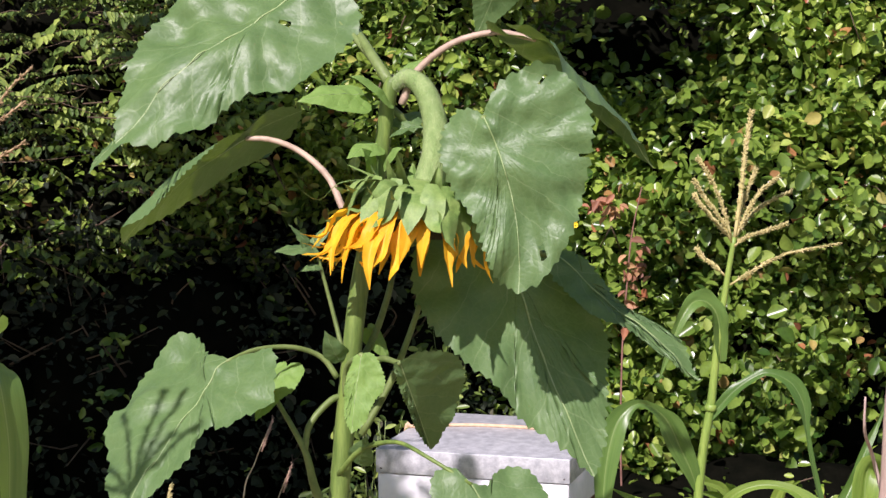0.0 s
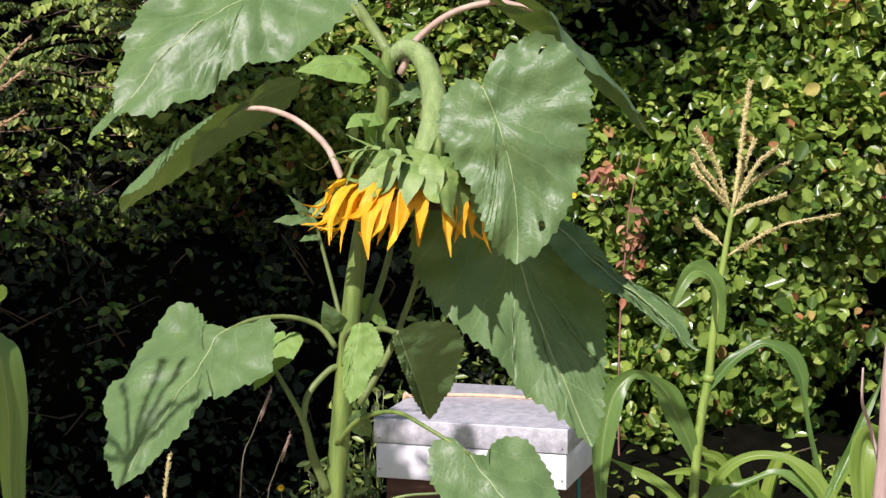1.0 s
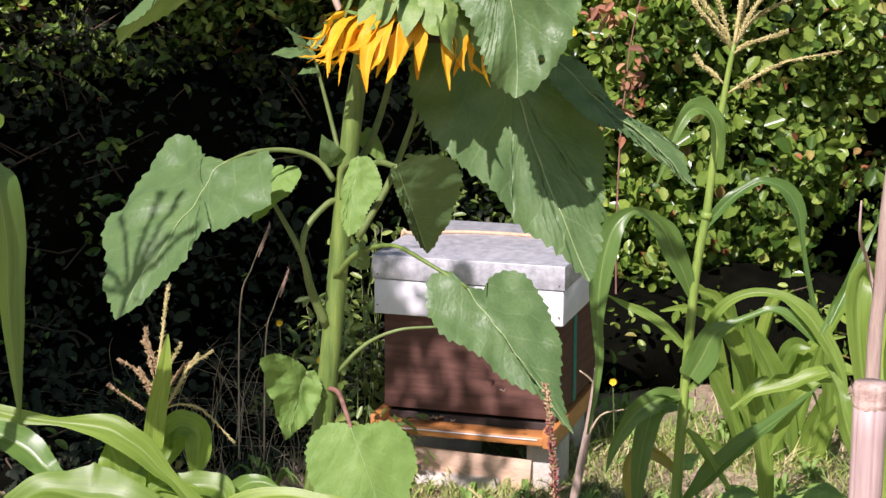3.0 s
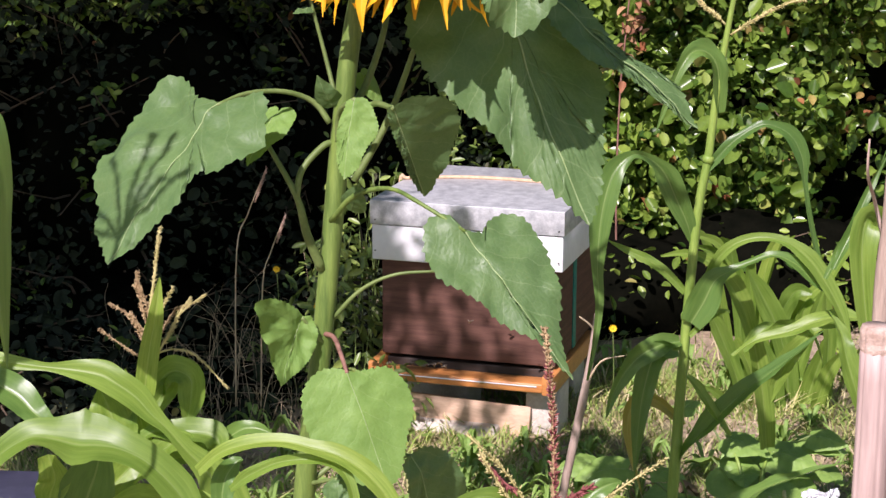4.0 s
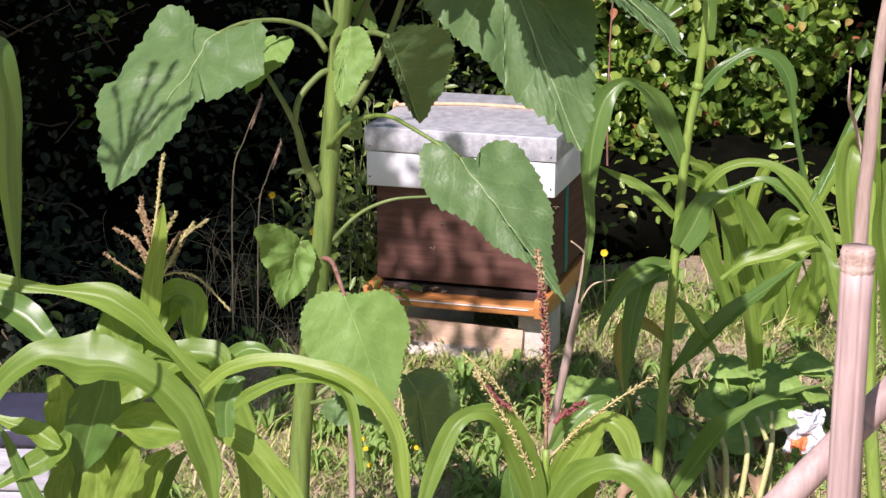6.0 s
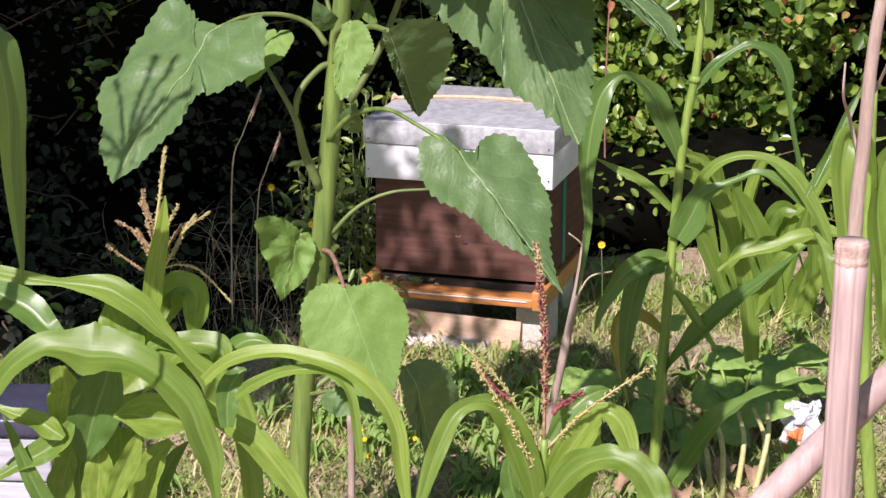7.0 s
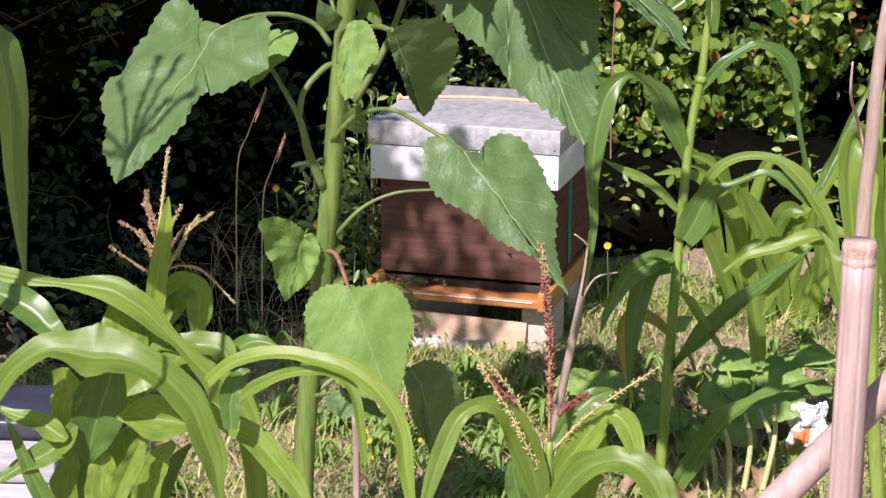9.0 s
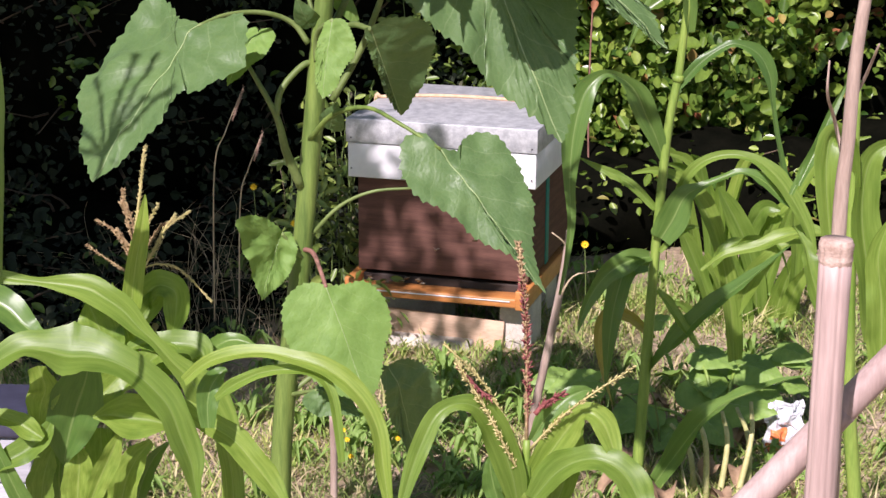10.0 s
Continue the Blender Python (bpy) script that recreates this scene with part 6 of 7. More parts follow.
    blade(mz, ((0.615, 3.120, 0.863), (0.644, 3.133, 0.917), (0.674, 3.147, 0.971), (0.711, 3.160, 1.068)), 0.016, (0, -0.7, 0.7), M_BLADE_SHADE)
    blade(mz, ((0.700, 3.150, 0.607), (0.670, 3.167, 0.701), (0.656, 3.183, 0.755), (0.638, 3.200, 0.790)), 0.035, (-0.2, -0.7, 0.6))


build_maize_tall()
build_maize_left()
build_maize_right_of_left()
build_maize_front()
build_maize_edges()


def build_clump():
    """Fresh maize seedlings in a dense clump, by the thicket's foot."""
    base = (0.879, 5.200, -0.114)
    cl = thing("maize_clump", (base[0], base[1], 0.0), "dense clump of bright green young maize blades", "maize")
    rnd = random.Random(77)
    for i in range(9):
        x0 = base[0] + rnd.uniform(-0.07, 0.08)
        y0 = base[1] + rnd.uniform(0.02, 0.12)
        lean = -0.20 + 0.42 * (i / 8) + rnd.uniform(-0.04, 0.04)
        h = rnd.uniform(0.30, 0.50)
        blade(cl, ((x0, y0, 0.0), (x0 + lean * 0.35, y0 - 0.02, h * 0.5), (x0 + lean * 0.8, y0 - 0.05, h * 0.92), (x0 + lean * 1.25, y0 - 0.09, h * 1.02)),
              (0.024, rnd.uniform(0.026, 0.038), 0.028, 0.005), (rnd.uniform(-0.5, 0.5), -0.9, 0.25), steps=16)
    blade(cl, ((0.853, 5.150, -0.127), (0.814, 5.135, 0.023), (0.773, 5.120, 0.140), (0.733, 5.105, 0.235), (0.700, 5.090, 0.286)), (0.030, 0.040, 0.046, 0.043, 0.009), (0.1, -0.9, 0.35), steps=22)
    blade(cl, ((0.946, 5.200, -0.145), (0.943, 5.188, 0.007), (0.926, 5.176, 0.139), (0.892, 5.164, 0.238), (0.850, 5.152, 0.316), (0.815, 5.140, 0.379)), (0.048, 0.057, 0.054, 0.060, 0.053, 0.010), (0.1, -0.9, 0.35), steps=22)
    blade(cl, ((0.973, 5.180, -0.138), (0.986, 5.165, -0.002), (1.011, 5.150, 0.112), (1.044, 5.135, 0.202), (1.072, 5.120, 0.250)), (0.038, 0.054, 0.060, 0.037, 0.006), (0.1, -0.9, 0.35), steps=22)
    blade(cl, ((0.924, 5.220, -0.152), (0.948, 5.205, 0.026), (0.974, 5.190, 0.151), (1.005, 5.175, 0.266), (1.020, 5.160, 0.333)), (0.031, 0.044, 0.048, 0.027, 0.005), (0.1, -0.9, 0.35), steps=22)
    blade(cl, ((0.907, 5.250, -0.013), (0.914, 5.235, 0.202), (0.939, 5.220, 0.280), (0.962, 5.205, 0.309), (0.994, 5.190, 0.304)), (0.027, 0.044, 0.051, 0.040, 0.010), (0.1, -0.9, 0.35), steps=22)
    blade(cl, ((1.003, 5.160, -0.115), (1.029, 5.145, 0.052), (1.031, 5.130, 0.200), (1.017, 5.115, 0.298), (1.023, 5.100, 0.364)), (0.030, 0.040, 0.040, 0.027, 0.006), (0.1, -0.9, 0.35), steps=22)
    blade(cl, ((0.896, 5.240, -0.158), (0.868, 5.220, -0.003), (0.835, 5.200, 0.100), (0.792, 5.180, 0.183)), (0.035, 0.044, 0.040, 0.021), (0.1, -0.9, 0.35), steps=22)
    blade(cl, ((0.980, 5.120, -0.117), (1.003, 5.100, 0.034), (1.034, 5.080, 0.135), (1.075, 5.060, 0.201)), (0.033, 0.040, 0.040, 0.009), (0.1, -0.9, 0.35), steps=22)
    blade(cl, ((0.913, 5.120, -0.117), (0.896, 5.100, 0.034), (0.874, 5.080, 0.136), (0.846, 5.060, 0.212)), (0.037, 0.046, 0.040, 0.010), (0.1, -0.9, 0.35), steps=22)
    blade(cl, ((0.976, 5.280, -0.172), (0.984, 5.265, 0.015), (0.968, 5.250, 0.150), (0.986, 5.235, 0.250), (1.018, 5.220, 0.289)), (0.031, 0.041, 0.044, 0.030, 0.006), (0.1, -0.9, 0.35), steps=22)
    blade(cl, ((0.826, 5.100, -0.110), (0.782, 5.080, -0.007), (0.735, 5.060, 0.063), (0.692, 5.040, 0.093)), (0.024, 0.030, 0.023, 0.005), (0.1, -0.9, 0.35), steps=22)


build_clump()


# ---- cane, branch and sticks ----
def build_cane():
    foot = (0.412, 1.820, 0.805)
    cane = thing("bamboo_cane", (foot[0], foot[1], 0.0), "thick dry bamboo cane with a ragged node at its top", "cane")
    o = Vector(cane.location)
    top = Vector((0.407, 1.820, 1.142))
    line = [Vector((foot[0] - 0.012, foot[1], 0)), Vector(foot), top]
    up = (top - line[0]).normalized()

    def ragged(name, z0, z1, radii, rough, material, label=""):
        """A stretch of cane: shallow grooves along it, uneven skin."""
        bm = bmesh.new()
        rings, seg, n = [], 60, max(3, len(radii) * 4)
        side = up.orthogonal().normalized()
        over = up.cross(side)
        for i in range(n + 1):
            s = i / n * (len(radii) - 1)
            k = min(int(s), len(radii) - 2)
            r0 = radii[k] + (radii[k + 1] - radii[k]) * (s - k)
            q = line[0].lerp(top, z0 + (z1 - z0) * i / n) - o
            ring = []
            for j in range(seg):
                a = 2 * math.pi * j / seg
                r = r0 * (1 - 0.13 * max(0.0, math.cos((a - 0.35) * 5)) ** 24 + rough * noise.noise(Vector((math.cos(a) * 4, math.sin(a) * 4, i * 0.9 + z0 * 50))))
                ring.append(bm.verts.new(q + (side * math.cos(a) + over * math.sin(a)) * r))
            rings.append(ring)
        for a, b in zip(rings, rings[1:]):
            for j in range(seg):
                bm.faces.new((a[j], a[(j + 1) % seg], b[(j + 1) % seg], b[j]))
        bm.faces.new(rings[0][::-1])
        bm.faces.new(rings[-1])
        part(name, bm, material, cane, label)
    R = 0.0158
    ragged("culm", 0.0, 0.992, (R, R, R * 1.01, R, R * 0.99, R, R * 1.01), 0.012, M_BAMBOO)
    for f in (0.27, 0.60):
        ragged("node", f - 0.006, f + 0.006, (R * 1.0, R * 1.10, R * 1.12, R * 1.0), 0.04, M_BAMBOO_NODE)
    ragged("node", 0.980, 1.002, (R * 1.0, R * 1.06, R * 1.02, R * 1.06, R * 1.09, R * 0.97), 0.035, M_BAMBOO_NODE, "ragged pale bamboo node")
    br = thing("dead_branch", (foot[0] + 0.05, foot[1] + 0.15, 0.0), "weathered bare branch with side twigs tied beside a cane", "branch")
    stem("branch", br, [(foot[0] + 0.04, foot[1] + 0.15, 0.0), (0.451, 1.970, 0.816), (0.442, 1.970, 1.106), (0.446, 1.970, 1.209), (0.450, 1.970, 1.308), (0.468, 1.970, 1.451), (0.483, 1.970, 1.546)], (0.0085, 0.0082, 0.0078, 0.007, 0.006, 0.004), M_STICK, 30, 9)
    stem("side_twig", br, [(0.445, 1.970, 1.176), (0.432, 1.980, 1.230), (0.407, 1.900, 1.270), (0.407, 1.900, 1.304)], (0.0025, 0.0018, 0.001), M_STICK, 10, 5)
    stem("side_twig", br, [(0.447, 1.970, 1.250), (0.461, 1.980, 1.271), (0.455, 1.900, 1.320)], (0.0025, 0.0012), M_STICK, 8, 5)
    knee, crook = Vector((0.364, 1.885, 0.863)), Vector((0.435, 1.885, 0.943))
    foot2 = knee + (knee - crook) * (knee.z / (crook.z - knee.z))
    lg = thing("leaning_cane", (foot2[0], foot2[1], 0.0), "weathered bamboo pole leaning across other canes", "cane")
    stem("pole", lg, [(foot2[0], foot2[1], 0.0), (0.364, 1.885, 0.863), (0.435, 1.885, 0.943), (0.578, 1.885, 1.105)], (0.0165, 0.0165, 0.016, 0.0155, 0.015), M_BAMBOO, 24, 14)


build_cane()


def build_stake(name, pts, r, label, mat=None, twigs=()):
    st = thing(name, (pts[0][0], pts[0][1], 0.0), label, "stake")
    stem("pole", st, [(pts[0][0], pts[0][1], -0.01)] + list(pts), r, mat or M_STICK, 14, 8)
    for t in twigs:
        stem("twig", st, t, (0.003, 0.0015), M_STRAW, 8, 5)


build_stake("dry_stalk", ((0.271, 4.200, 0.076), (0.300, 4.200, 0.236), (0.328, 4.200, 0.394), (0.342, 4.200, 0.513)), (0.011, 0.010, 0.009, 0.006), "pale dry maize stalk standing by the hive", M_STICK,
            twigs=(((0.341, 4.200, 0.472), (0.325, 4.190, 0.494), (0.303, 4.180, 0.513)), ((0.323, 4.200, 0.355), (0.351, 4.180, 0.413), (0.400, 4.170, 0.429))))
build_stake("wooden_stake", ((-0.168, 3.900, 0.009), (-0.167, 3.900, 0.111), (-0.169, 3.900, 0.193)), (0.008, 0.008, 0.007), "thin grey stake in the dry grass")


# ---- grass, weeds and litter ----
def build_grass():
    rng = np.random.default_rng(51)
    n = 150000
    x = rng.uniform(-1.7, 1.9, n)
    y = rng.uniform(3.0, 6.5, n)
    patch = np.sin(x * 5.1 + 1.0) * np.sin(y * 4.3 + 0.5) + 0.6 * np.sin(x * 11 + y * 7) + 0.5
    keep = rng.random(n) < np.clip(0.45 + 0.4 * patch, 0.12, 1)
    keep &= ~((x < -0.10) & (y > 4.75) & (rng.random(n) < 0.85))
    keep &= ~((x < 0.02) & (y > 5.25) & (rng.random(n) < 0.8))
    keep &= ~((x > 0.25) & (y > 5.45) & (rng.random(n) < 0.93))
    x, y = x[keep], y[keep]
    n = len(x)
    z = np.array([ground_height(a, b) for a, b in zip(x, y)]) - 0.004
    h = rng.gamma(2.5, 0.008, n) + 0.006
    far = np.clip((y - 5.0) / 1.2, 0, 1)
    h *= 1 + 1.2 * far
    a = rng.uniform(0, 2 * np.pi, n)
    lean = rng.uniform(0.4, 2.2, n) * h
    d = np.stack([np.cos(a), np.sin(a), 0 * a], 1)
    s = np.stack([-np.sin(a), np.cos(a), 0 * a], 1) * rng.uniform(0.0012, 0.0032, n)[:, None]
    p = np.stack([x, y, z], 1)
    up = np.array([0, 0, 1.0])
    m = p + up * (h * 0.6)[:, None] + d * (lean * 0.35)[:, None]
    t = p + up * h[:, None] + d * lean[:, None]
    v = np.stack([p - s, p + s, m + s * 0.8, m - s * 0.8, t], 1).reshape(-1, 3)
    k = np.arange(n) * 5
    faces = [(i, i + 1, i + 2, i + 3) for i in k] + [(i + 3, i + 2, i + 4) for i in k]
    me = bpy.data.meshes.new("grass")
    me.from_pydata(v.tolist(), [], faces)
    me.materials.append(M_GRASS)
    tagged(new("grass", me), "thin dry grass and moss on the soil", "grass", kind="stuff")


build_grass()


def build_weeds():
    """Low rosettes and broad weeds on the ground."""
    rnd = random.Random(61)
    for i in range(170):
        x, y = rnd.uniform(-0.6, 1.35), rnd.uniform(3.5, 5.6)
        if i >= 120:
            x, y = rnd.gauss(0.05, 0.13), rnd.gauss(4.25, 0.28)
        if 4.75 < y and -0.25 < x < 0.42:
            continue
        z = ground_height(x, y)
        wd = thing("weed", (x, y, z), "low green rosette weed on the soil", "weed", "ground weeds")
        for j in range(rnd.randint(8, 14)):
            a = rnd.uniform(0, 6.28)
            ln = rnd.uniform(0.04, 0.09)
            rise = rnd.uniform(0.02, 0.07)
            d = Vector((math.cos(a), math.sin(a), 0))
            q = Vector((x, y, z))
            m = ribbon_mesh([Vector((0, 0, 0)), d * ln * 0.5 + Vector((0, 0, rise)), d * ln + Vector((0, 0, rise * 0.5))], rnd.uniform(0.007, 0.016), (0, 0, 1), steps=7, seed=i + j, round_base=0.3)
            part("leaf", m, M_WEED, wd)


build_weeds()


def build_squash():
    """Broad-leaved plants under the tall maize."""
    rnd = random.Random(71)
    for cx, cy, nn in ((0.685, 4.35, 6), (0.815, 4.4, 5), (0.454, 4.35, 2), (0.556, 4.15, 2)):
        sq = thing("bean_plant", (cx, cy, 0.0), "bushy bean plant with broad green leaves", "plant", "bean plants")
        for j in range(nn):
            a = rnd.uniform(0, 6.28)
            r = rnd.uniform(0.03, 0.16)
            h = rnd.uniform(0.10, 0.26)
            b = Vector((cx + math.cos(a) * r, cy + math.sin(a) * r, h))
            ln = rnd.uniform(0.07, 0.12)
            t = b + Vector((math.cos(a) * ln, math.sin(a) * ln - 0.02, -rnd.uniform(0.0, 0.06)))
            broad_leaf(sq, b, t, (rnd.uniform(-0.4, 0.4), -0.45, 0.85), 0.8, 0.8, 0.08, 0.5, 0.2, 1.0, material=M_WEED, teeth=6, tooth=0.004,
                       petiole=((cx, cy, 0.0), (cx + math.cos(a) * r * 0.4, cy + math.sin(a) * r * 0.4, h * 0.7)), petiole_r=(0.003, 0.002))
    # tall leaves of the nearest bean plant
    cx, cy = 0.689, 4.18
    sq = thing("bean_plant", (cx, cy, 0.0), "bushy bean plant with broad green leaves on yellow stems", "plant", "bean plants")
    for b, t, nrm, w in (((0.646, 4.300, 0.200), (0.740, 4.240, 0.176), (0.1, -0.45, 0.9), 0.8), ((0.738, 4.280, 0.176), (0.840, 4.220, 0.160), (0.2, -0.6, 0.8), 0.9), ((0.627, 4.260, 0.146), (0.735, 4.180, 0.097), (-0.2, -0.5, 0.8), 0.9),
                         ((0.699, 4.200, 0.109), (0.813, 4.140, 0.105), (0.1, -0.6, 0.8), 0.9), ((0.654, 4.160, 0.084), (0.712, 4.100, 0.040), (-0.1, -0.7, 0.7), 0.9), ((0.534, 4.220, 0.102), (0.438, 4.140, 0.058), (-0.3, -0.6, 0.7), 0.9),
                         ((0.596, 4.180, 0.070), (0.535, 4.120, 0.023), (-0.3, -0.5, 0.8), 0.9), ((0.808, 4.320, 0.190), (0.898, 4.260, 0.169), (0.2, -0.5, 0.8), 0.7), ((0.785, 4.240, 0.129), (0.835, 4.180, 0.107), (0.2, -0.6, 0.7), 0.8),
                         ((0.692, 4.060, 0.022), (0.725, 4.020, 0.017), (0.1, -0.6, 0.8), 0.9), ((0.778, 4.060, 0.029), (0.861, 4.000, 0.007), (0.2, -0.6, 0.7), 0.8)):
        b = Vector(b)
        broad_leaf(sq, b, t, nrm, w, w, 0.10, 0.5, 0.22, 0.8, material=M_WEED, teeth=6, tooth=0.003,
                   petiole=((cx + (b.x - cx) * 0.15, cy, 0.0), (cx + (b.x - cx) * 0.5, cy + (b.y - cy) * 0.4, b.z * 0.75)), petiole_r=(0.0055, 0.003), petiole_material=M_CORN_STALK)
    for p, q in (((0.620, 3.900, 0.0), (0.600, 3.990, 0.170)), ((0.650, 3.910, 0.0), (0.665, 4.010, 0.160)), ((0.685, 3.900, 0.0), (0.725, 4.000, 0.185)), ((0.605, 3.950, 0.0), (0.560, 4.040, 0.120)), ((0.715, 3.930, 0.0), (0.705, 4.060, 0.150))):
        st = thing("yellowing_plant", (p[0], p[1], 0.0), "pale yellowing plant with bent stems", "plant", "pale plants")
        m = Vector(p).lerp(Vector(q), 0.55) + Vector((0.012, -0.01, 0.02))
        stem("stalk", st, [p, m, q], (0.0075, 0.006, 0.004), M_PALESTEM, 12, 7)
    for i in range(16):
        x, y = 0.633 + rnd.uniform(-0.22, 0.22), 3.95 + rnd.uniform(-0.2, 0.5)
        dl = thing("dead_leaf", (x, y, ground_height(x, y)), "curled brown dead leaf on the soil", "leaf", "dead leaves")
        a = rnd.uniform(0, 6.28)
        d = Vector((math.cos(a), math.sin(a), 0)) * rnd.uniform(0.04, 0.08)
        part("curled_leaf", ribbon_mesh([Vector((0, 0, 0.0)), d * 0.4 + Vector((0, 0, 0.05)), d + Vector((0, 0, 0.015))], 0.05, (0, 0, 1), steps=8, vee=0.5, wavy=0.8, seed=i, round_base=0.3), M_DEADLEAF, dl)


build_squash()


def build_flowers():
    """Small yellow composite flowers on thin stems."""
    for p in ((-0.309, 5.000, 0.317), (0.933, 5.600, 0.252), (0.565, 4.700, 0.140), (0.440, 4.900, 0.289), (0.444, 4.500, 0.147), (-0.144, 4.050, 0.083), (-0.134, 4.000, 0.064), (-0.034, 4.100, 0.066), (-0.154, 4.100, 0.086), (0.413, 6.200, 1.047), (-0.437, 5.300, 0.342)):
        x, y, z = p
        g = ground_height(x, y)
        fl = thing("yellow_flower", (x, y, g), "small yellow daisy-like flower on a thin stem", "flower", "yellow flowers")
        part("stem", tube(bmesh.new(), [(0, 0.02, 0), (0.006, 0.01, (z - g) * 0.5), (0, 0, z - g)], (0.0016, 0.0012), 6, 5), M_PETIOLE, fl)
        bm = bmesh.new()
        u = 0.6 if y < 4.3 else 1.0
        for k in range(11):
            a = k * 0.571
            d = Vector((math.cos(a), -0.35, math.sin(a))) * u
            s = Vector((-math.sin(a), 0, math.cos(a))) * 0.003 * u
            c = Vector((0, -0.002, z - g))
            q = [c, c + d * 0.006 + s, c + d * 0.011, c + d * 0.006 - s]
            bm.faces.new([bm.verts.new(v) for v in q])
        tube(bm, [(0, 0.003, z - g), (0, -0.005, z - g)], (0.004 * u, 0.003 * u), 1, 8)
        part("flower", bm, M_YELLOW, fl)


build_flowers()


def build_dry_grasses():
    """Tall dry grass stems with feathery heads in the shaded hollow."""
    rnd = random.Random(91)
    specs = [((-0.514, 5.000, 0.446), (-0.433, 5.000, 0.676)), ((-0.449, 5.000, 0.363), (-0.387, 5.000, 0.556))]
    for root, tip in specs:
        gr = thing("grass_stem", (root[0], root[1], 0.0), "tall dry grass stem with a pinkish seed head", "grass", "dry grass stems")
        o = Vector(gr.location)
        a, b = Vector(root), Vector(tip)
        stem("straw", gr, [(root[0] - 0.01, root[1], 0), a, a.lerp(b, 0.5) + Vector((-0.008, 0, 0)), b], (0.0022, 0.0018, 0.0012), M_STRAW, 14, 5)
        m = a.lerp(b, 0.62)
        tassel_branch(gr, (m, a.lerp(b, 0.75), a.lerp(b, 0.88), b), 0.0025, M_SEEDHEAD, 7, name="seed_head", grains=90, thick=0.9)
    rng = np.random.default_rng(92)
    for k in range(5):
        cx, cy = (-0.62, -0.45, -0.30, -0.85, -0.52, -0.36, -0.72)[k], (5.25, 5.3, 5.35, 5.2, 5.05, 5.1, 5.4)[k]
        tf = thing("dry_grass_tuft", (cx, cy, 0.0), "tangled tuft of dry grass stems", "grass", "dry grass tufts")
        bm = bmesh.new()
        for i in range(20):
            x, y = rng.normal(0, 0.08), rng.normal(0, 0.07)
            h = rng.gamma(3.0, 0.050)
            l, w = rng.normal(0, 0.11, 2), rng.normal(0, 0.05, 2)
            tube(bm, [(x, y, 0), (x + l[0] * 0.15, y + l[1] * 0.2, h * 0.45), (x + l[0] * 0.5 + w[0], y + l[1] * 0.5, h * 0.85), (x + l[0] * 1.2, y + l[1], h * rng.uniform(0.7, 1.05))],
                 (rng.uniform(0.0005, 0.0009), 0.0003), 14, 3)
        tagged(part("straw", bm, M_STRAW, tf), kind="stuff")


build_dry_grasses()


def build_dry_stalks():
    """Broken pale grass stalks tangled at the mouth of the hollow."""
    rnd = random.Random(93)
    bm = bmesh.new()
    for i in range(120):
        x, y = rnd.uniform(-0.78, -0.34), rnd.uniform(4.85, 5.35)
        foot = Vector((x, y, ground_height(x, y) - 0.004))
        lean = Vector((rnd.gauss(0, 0.30), rnd.gauss(0, 0.25), 1.0)).normalized()
        ln = rnd.uniform(0.05, 0.16) if i % 6 else rnd.uniform(0.20, 0.46)
        bend = Vector((rnd.gauss(0, 0.35), rnd.gauss(0, 0.2), rnd.uniform(-0.5, 0.1))) * ln * 0.45
        tube(bm, [foot, foot + lean * ln * 0.6, foot + lean * ln + bend], (0.0011, 0.0007, 0.0003), 5, 4)
    tagged(part("dry_stalks", bm, M_STRAW, None), "pale broken grass stalks tangled before the shaded hollow", "grass", kind="stuff")


build_dry_stalks()


def build_hive_weeds():
    """Leafy wild plants standing by the hive's side."""
    rng = np.random.default_rng(95)
    for cx, cy, h, n in ((-0.24, 5.05, 0.50, 240), (-0.20, 5.25, 0.62, 220), (-0.30, 5.2, 0.42, 200), (0.02, 6.0, 0.85, 300), (0.3, 6.05, 0.8, 300), (-0.13, 4.86, 0.2, 90)):
        w = thing("wild_plant", (cx, cy, 0.0), "leafy wild plant with small leaves beside the hive", "plant", "wild plants")
        s = rng.random(n) ** 0.8
        a = rng.uniform(0, 6.28, n)
        r = 0.02 + 0.09 * rng.random(n)
        pos = np.stack([np.cos(a) * r, np.sin(a) * r, s * h], 1)
        out = np.stack([np.cos(a), np.sin(a), 0.3 + 0 * a], 1)
        v, f = leaf_cloud(rng, pos, out, np.full(n, 0.034), 0.42)
        tagged(part("leaves", mesh_of("leaves", v, f, M_SPRAY), None, w), kind="stuff")
        bm = bmesh.new()
        for i in range(7):
            q = rng.normal(0, 0.03, 4)
            tube(bm, [(q[0] * 0.4, q[1] * 0.4, 0), (q[0], q[1], h * 0.5), (q[0] + q[2], q[1] + q[3], h)], (0.0025, 0.0012), 6, 4)
        part("stalk", bm, M_PETIOLE, w)


build_hive_weeds()


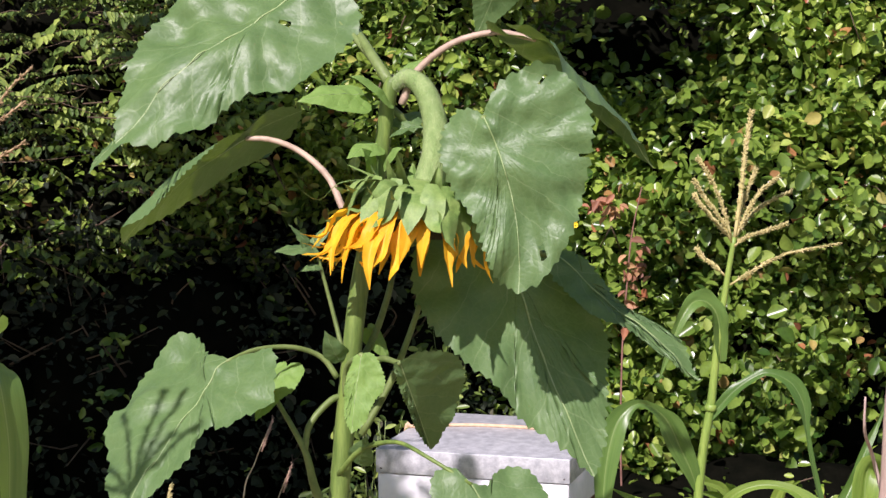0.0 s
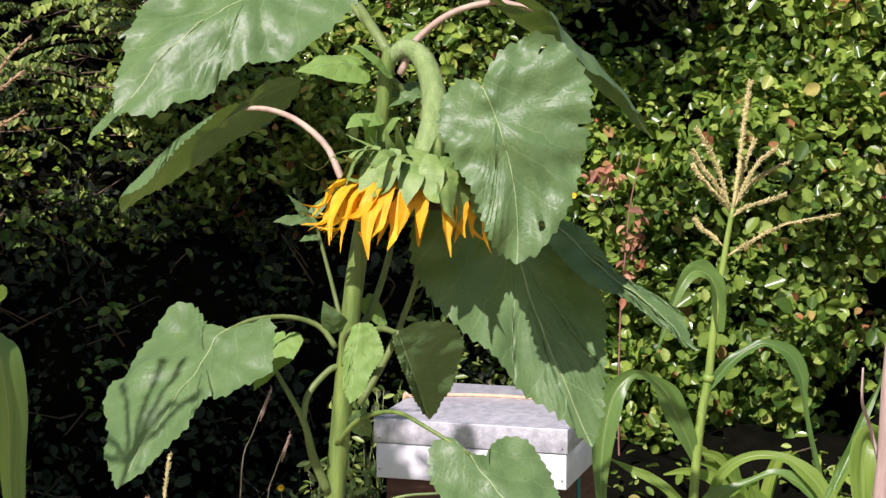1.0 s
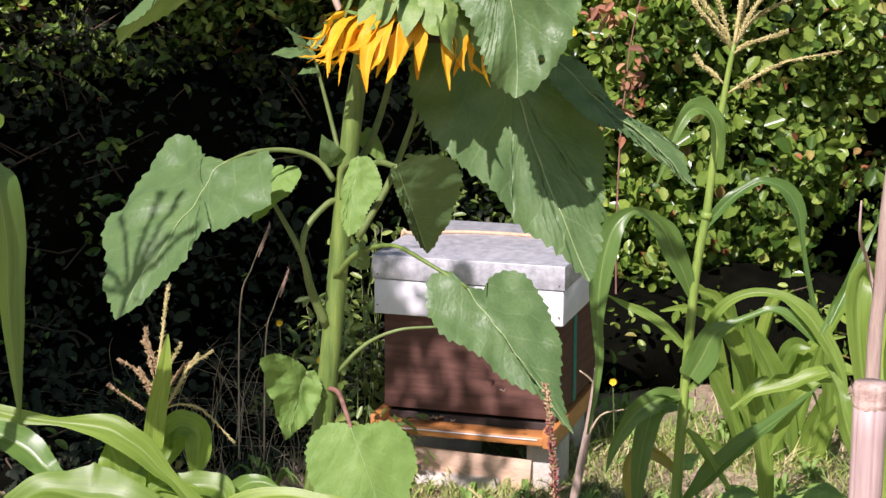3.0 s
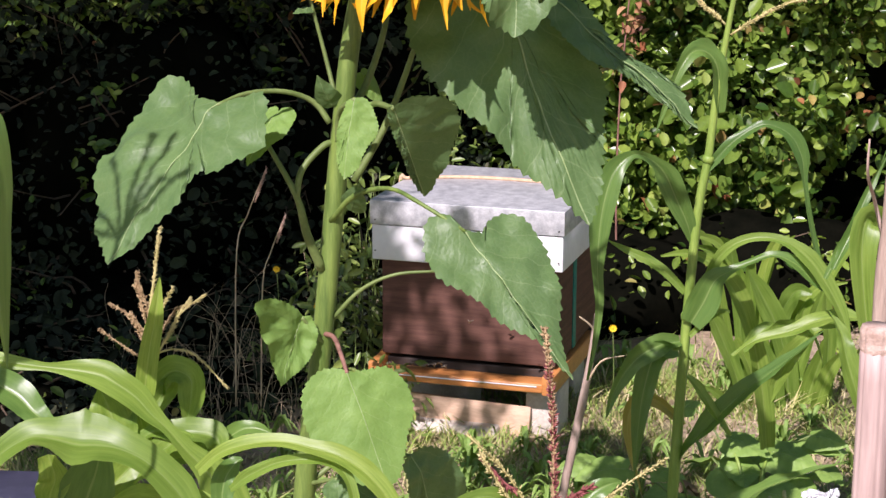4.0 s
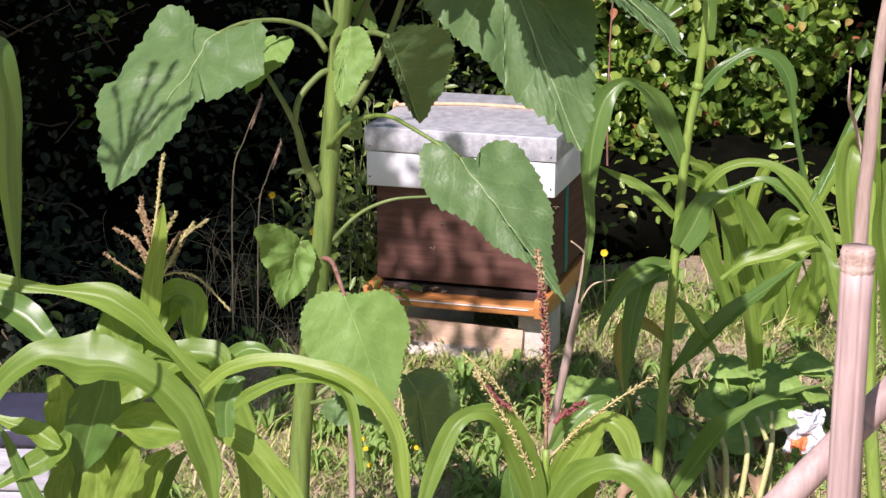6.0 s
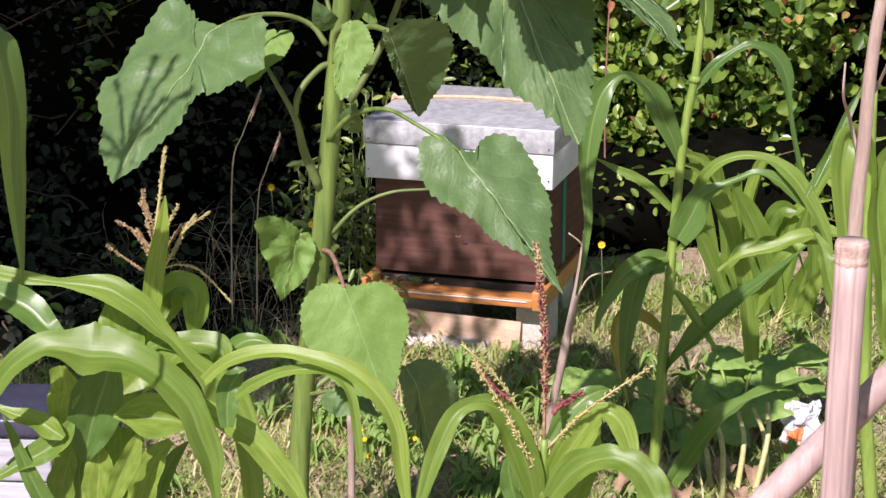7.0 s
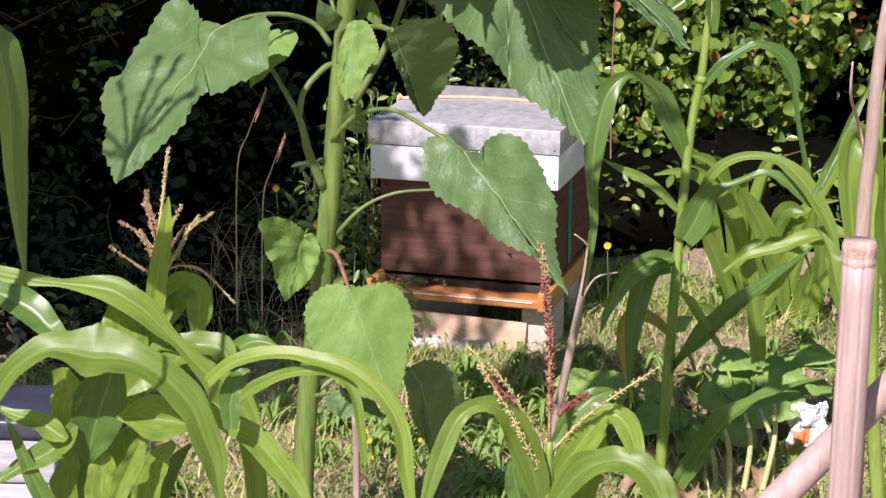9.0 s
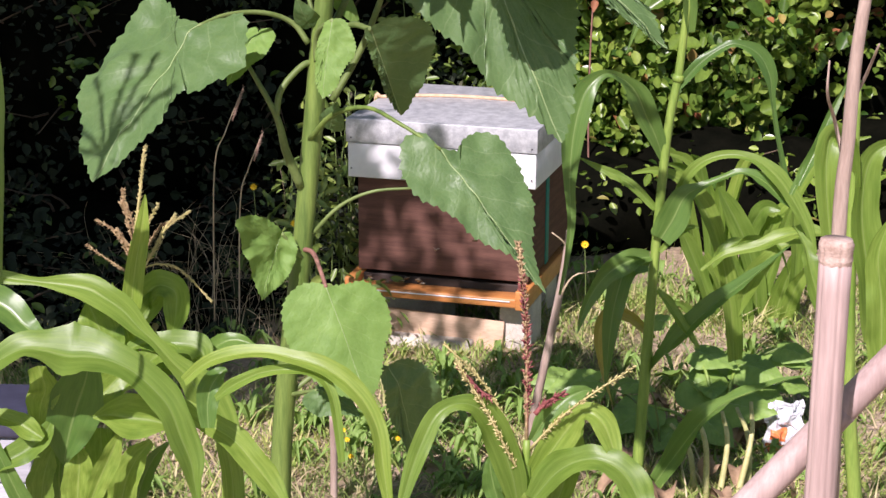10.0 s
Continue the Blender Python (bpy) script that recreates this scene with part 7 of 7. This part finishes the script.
def build_bramble():
    """Reddish shoot with withered leaves in front of the thicket."""
    rng = np.random.default_rng(97)
    q = Vector((0.552, 6.0, 0.0))
    br = thing("bramble", q, "reddish bramble shoot with withered brown leaves", "plant")
    stem("shoot", br, [q, (0.540, 6.0, 0.40), (0.545, 6.0, 0.72), (0.557, 6.0, 0.88), (0.570, 6.0, 1.03), (0.600, 6.0, 1.18)], (0.0035, 0.003, 0.0028, 0.0025, 0.0015), M_SHOOT, 26, 6)
    clouds = []
    for x, y, z, sx, sz, n in ((0.585, 5.95, 0.96, 0.022, 0.035, 22), (0.495, 5.97, 1.12, 0.035, 0.028, 24), (0.555, 5.97, 0.80, 0.02, 0.05, 10)):
        p = np.array((x, y, z)) - np.array(q) + rng.normal(0, 1, (n, 3)) * np.array((sx, 0.02, sz))
        clouds.append(leaf_cloud(rng, p, rng.normal(0, 1, (n, 3)) * 0.3 + np.array((0, -0.8, 0.2)), np.full(n, 0.040), 0.55, fold=0.9, droop=0.6))
    v, f = join_clouds(clouds)
    tagged(part("withered_leaves", mesh_of("withered_leaves", v, f, M_WITHERED), None, br), kind="stuff")


build_bramble()


def build_packet():
    """Crumpled white packet with orange print, lying by the beans."""
    q = (0.831, 4.150, 0.041)
    pk = thing("packet", (q[0], q[1], 0.0), "crumpled white packet with orange print on the soil", "litter")

    def sheet(name, mat, lo, hi, seed, lab=""):
        bm = bmesh.new()
        bmesh.ops.create_grid(bm, x_segments=14, y_segments=14, size=0.5)
        for v in bm.verts:
            u, w = v.co.x + 0.5, v.co.y + 0.5
            x, z = lo[0] + (hi[0] - lo[0]) * u, lo[2] + (hi[2] - lo[2]) * w
            crease = 0.030 * noise.noise(Vector((x * 38, z * 38, seed))) + 0.014 * noise.noise(Vector((x * 90, z * 90, seed)))
            x += 0.014 * noise.noise(Vector((z * 40, x * 40, seed + 5)))
            v.co = Vector((x, lo[1] + crease + 0.25 * (z - 0.05), z))
        bmesh.ops.solidify(bm, geom=bm.faces[:], thickness=0.005)
        return flat(part(name, bm, mat, pk, lab))
    sheet("bag", M_PAPER, (-0.040, 0.0, 0.004), (0.045, 0.03, 0.125), 1.0)
    for x, z, h in ((-0.036, 0.012, 0.024), (-0.030, 0.046, 0.020), (-0.004, 0.014, 0.018)):
        sheet("print", M_PACKET_RED, (x, -0.0075, z), (x + 0.030, 0.02, z + h), 1.0, "orange printed band")


build_packet()


# ---- bees ----
def make_bee():
    bee = thing("honey_bee", (0, 0, 0), "small brown honey bee near the hive entrance", "bee", "honey bees")
    bm = bmesh.new()
    tube(bm, [(-0.0075, 0, 0.0), (-0.004, 0, 0.0005), (0, 0, 0.0008), (0.002, 0, 0.0008), (0.0055, 0, 0.001), (0.0075, 0, 0.0005)], (0.0008, 0.0026, 0.0024, 0.0016, 0.0026, 0.0012), 12, 8)
    part("body", bm, M_BEE, bee)
    for s in (1, -1):
        wing = bmesh.new()
        tube(wing, [(0.003, 0.001 * s, 0.003), (-0.001, 0.0045 * s, 0.0042), (-0.006, 0.0075 * s, 0.0045)], (0.0006, 0.0016, 0.0007), 6, 4)
        part("wing", wing, M_WING, bee)
    return bee


def hive_point(x, y, z):
    return hive.matrix_basis @ Vector((x, y, z))


BEE = make_bee()
BEES = [BEE] + [copy_thing(BEE, pose(0, 0, 0)) for _ in range(11)]


def motions():
    """Bees crawl on the landing board, and some fly to and from it."""
    rnd = random.Random(123)
    zl = 0.603 - 0.404 - 0.034
    for i, b in enumerate(BEES):
        rows = []
        if i not in (8, 9, 10):
            x, y = rnd.uniform(0.10, 0.24), rnd.uniform(-0.025, 0.022)
            a = rnd.uniform(0, 360)
            for k in range(21):
                p = hive_point(x, y, zl + 0.016)
                rows.append((k * 0.5, pose(p.x, p.y, p.z, 0, 0, a)))
                x = min(0.36, max(0.05, x + rnd.uniform(-0.014, 0.014)))
                y = min(0.024, max(-0.026, y + rnd.uniform(-0.010, 0.010)))
                a += rnd.uniform(-50, 50)
        else:
            c = hive_point(rnd.uniform(0.15, 0.4), -0.06 - 0.05 * (i - 8), rnd.uniform(0.22, 0.40))
            r, w, ph = rnd.uniform(0.05, 0.13), rnd.uniform(0.9, 1.4), rnd.uniform(0, 6.28)
            for k in range(41):
                t = k * 0.25
                p = c + Vector((r * math.sin(w * t + ph), 0.05 * math.cos(0.7 * w * t), 0.6 * r * math.sin(1.7 * w * t + ph)))
                rows.append((t, pose(p.x, p.y, p.z, 0, 0, math.degrees(ph) + 40 * math.sin(w * t))))
        walk(b, rows)


motions()
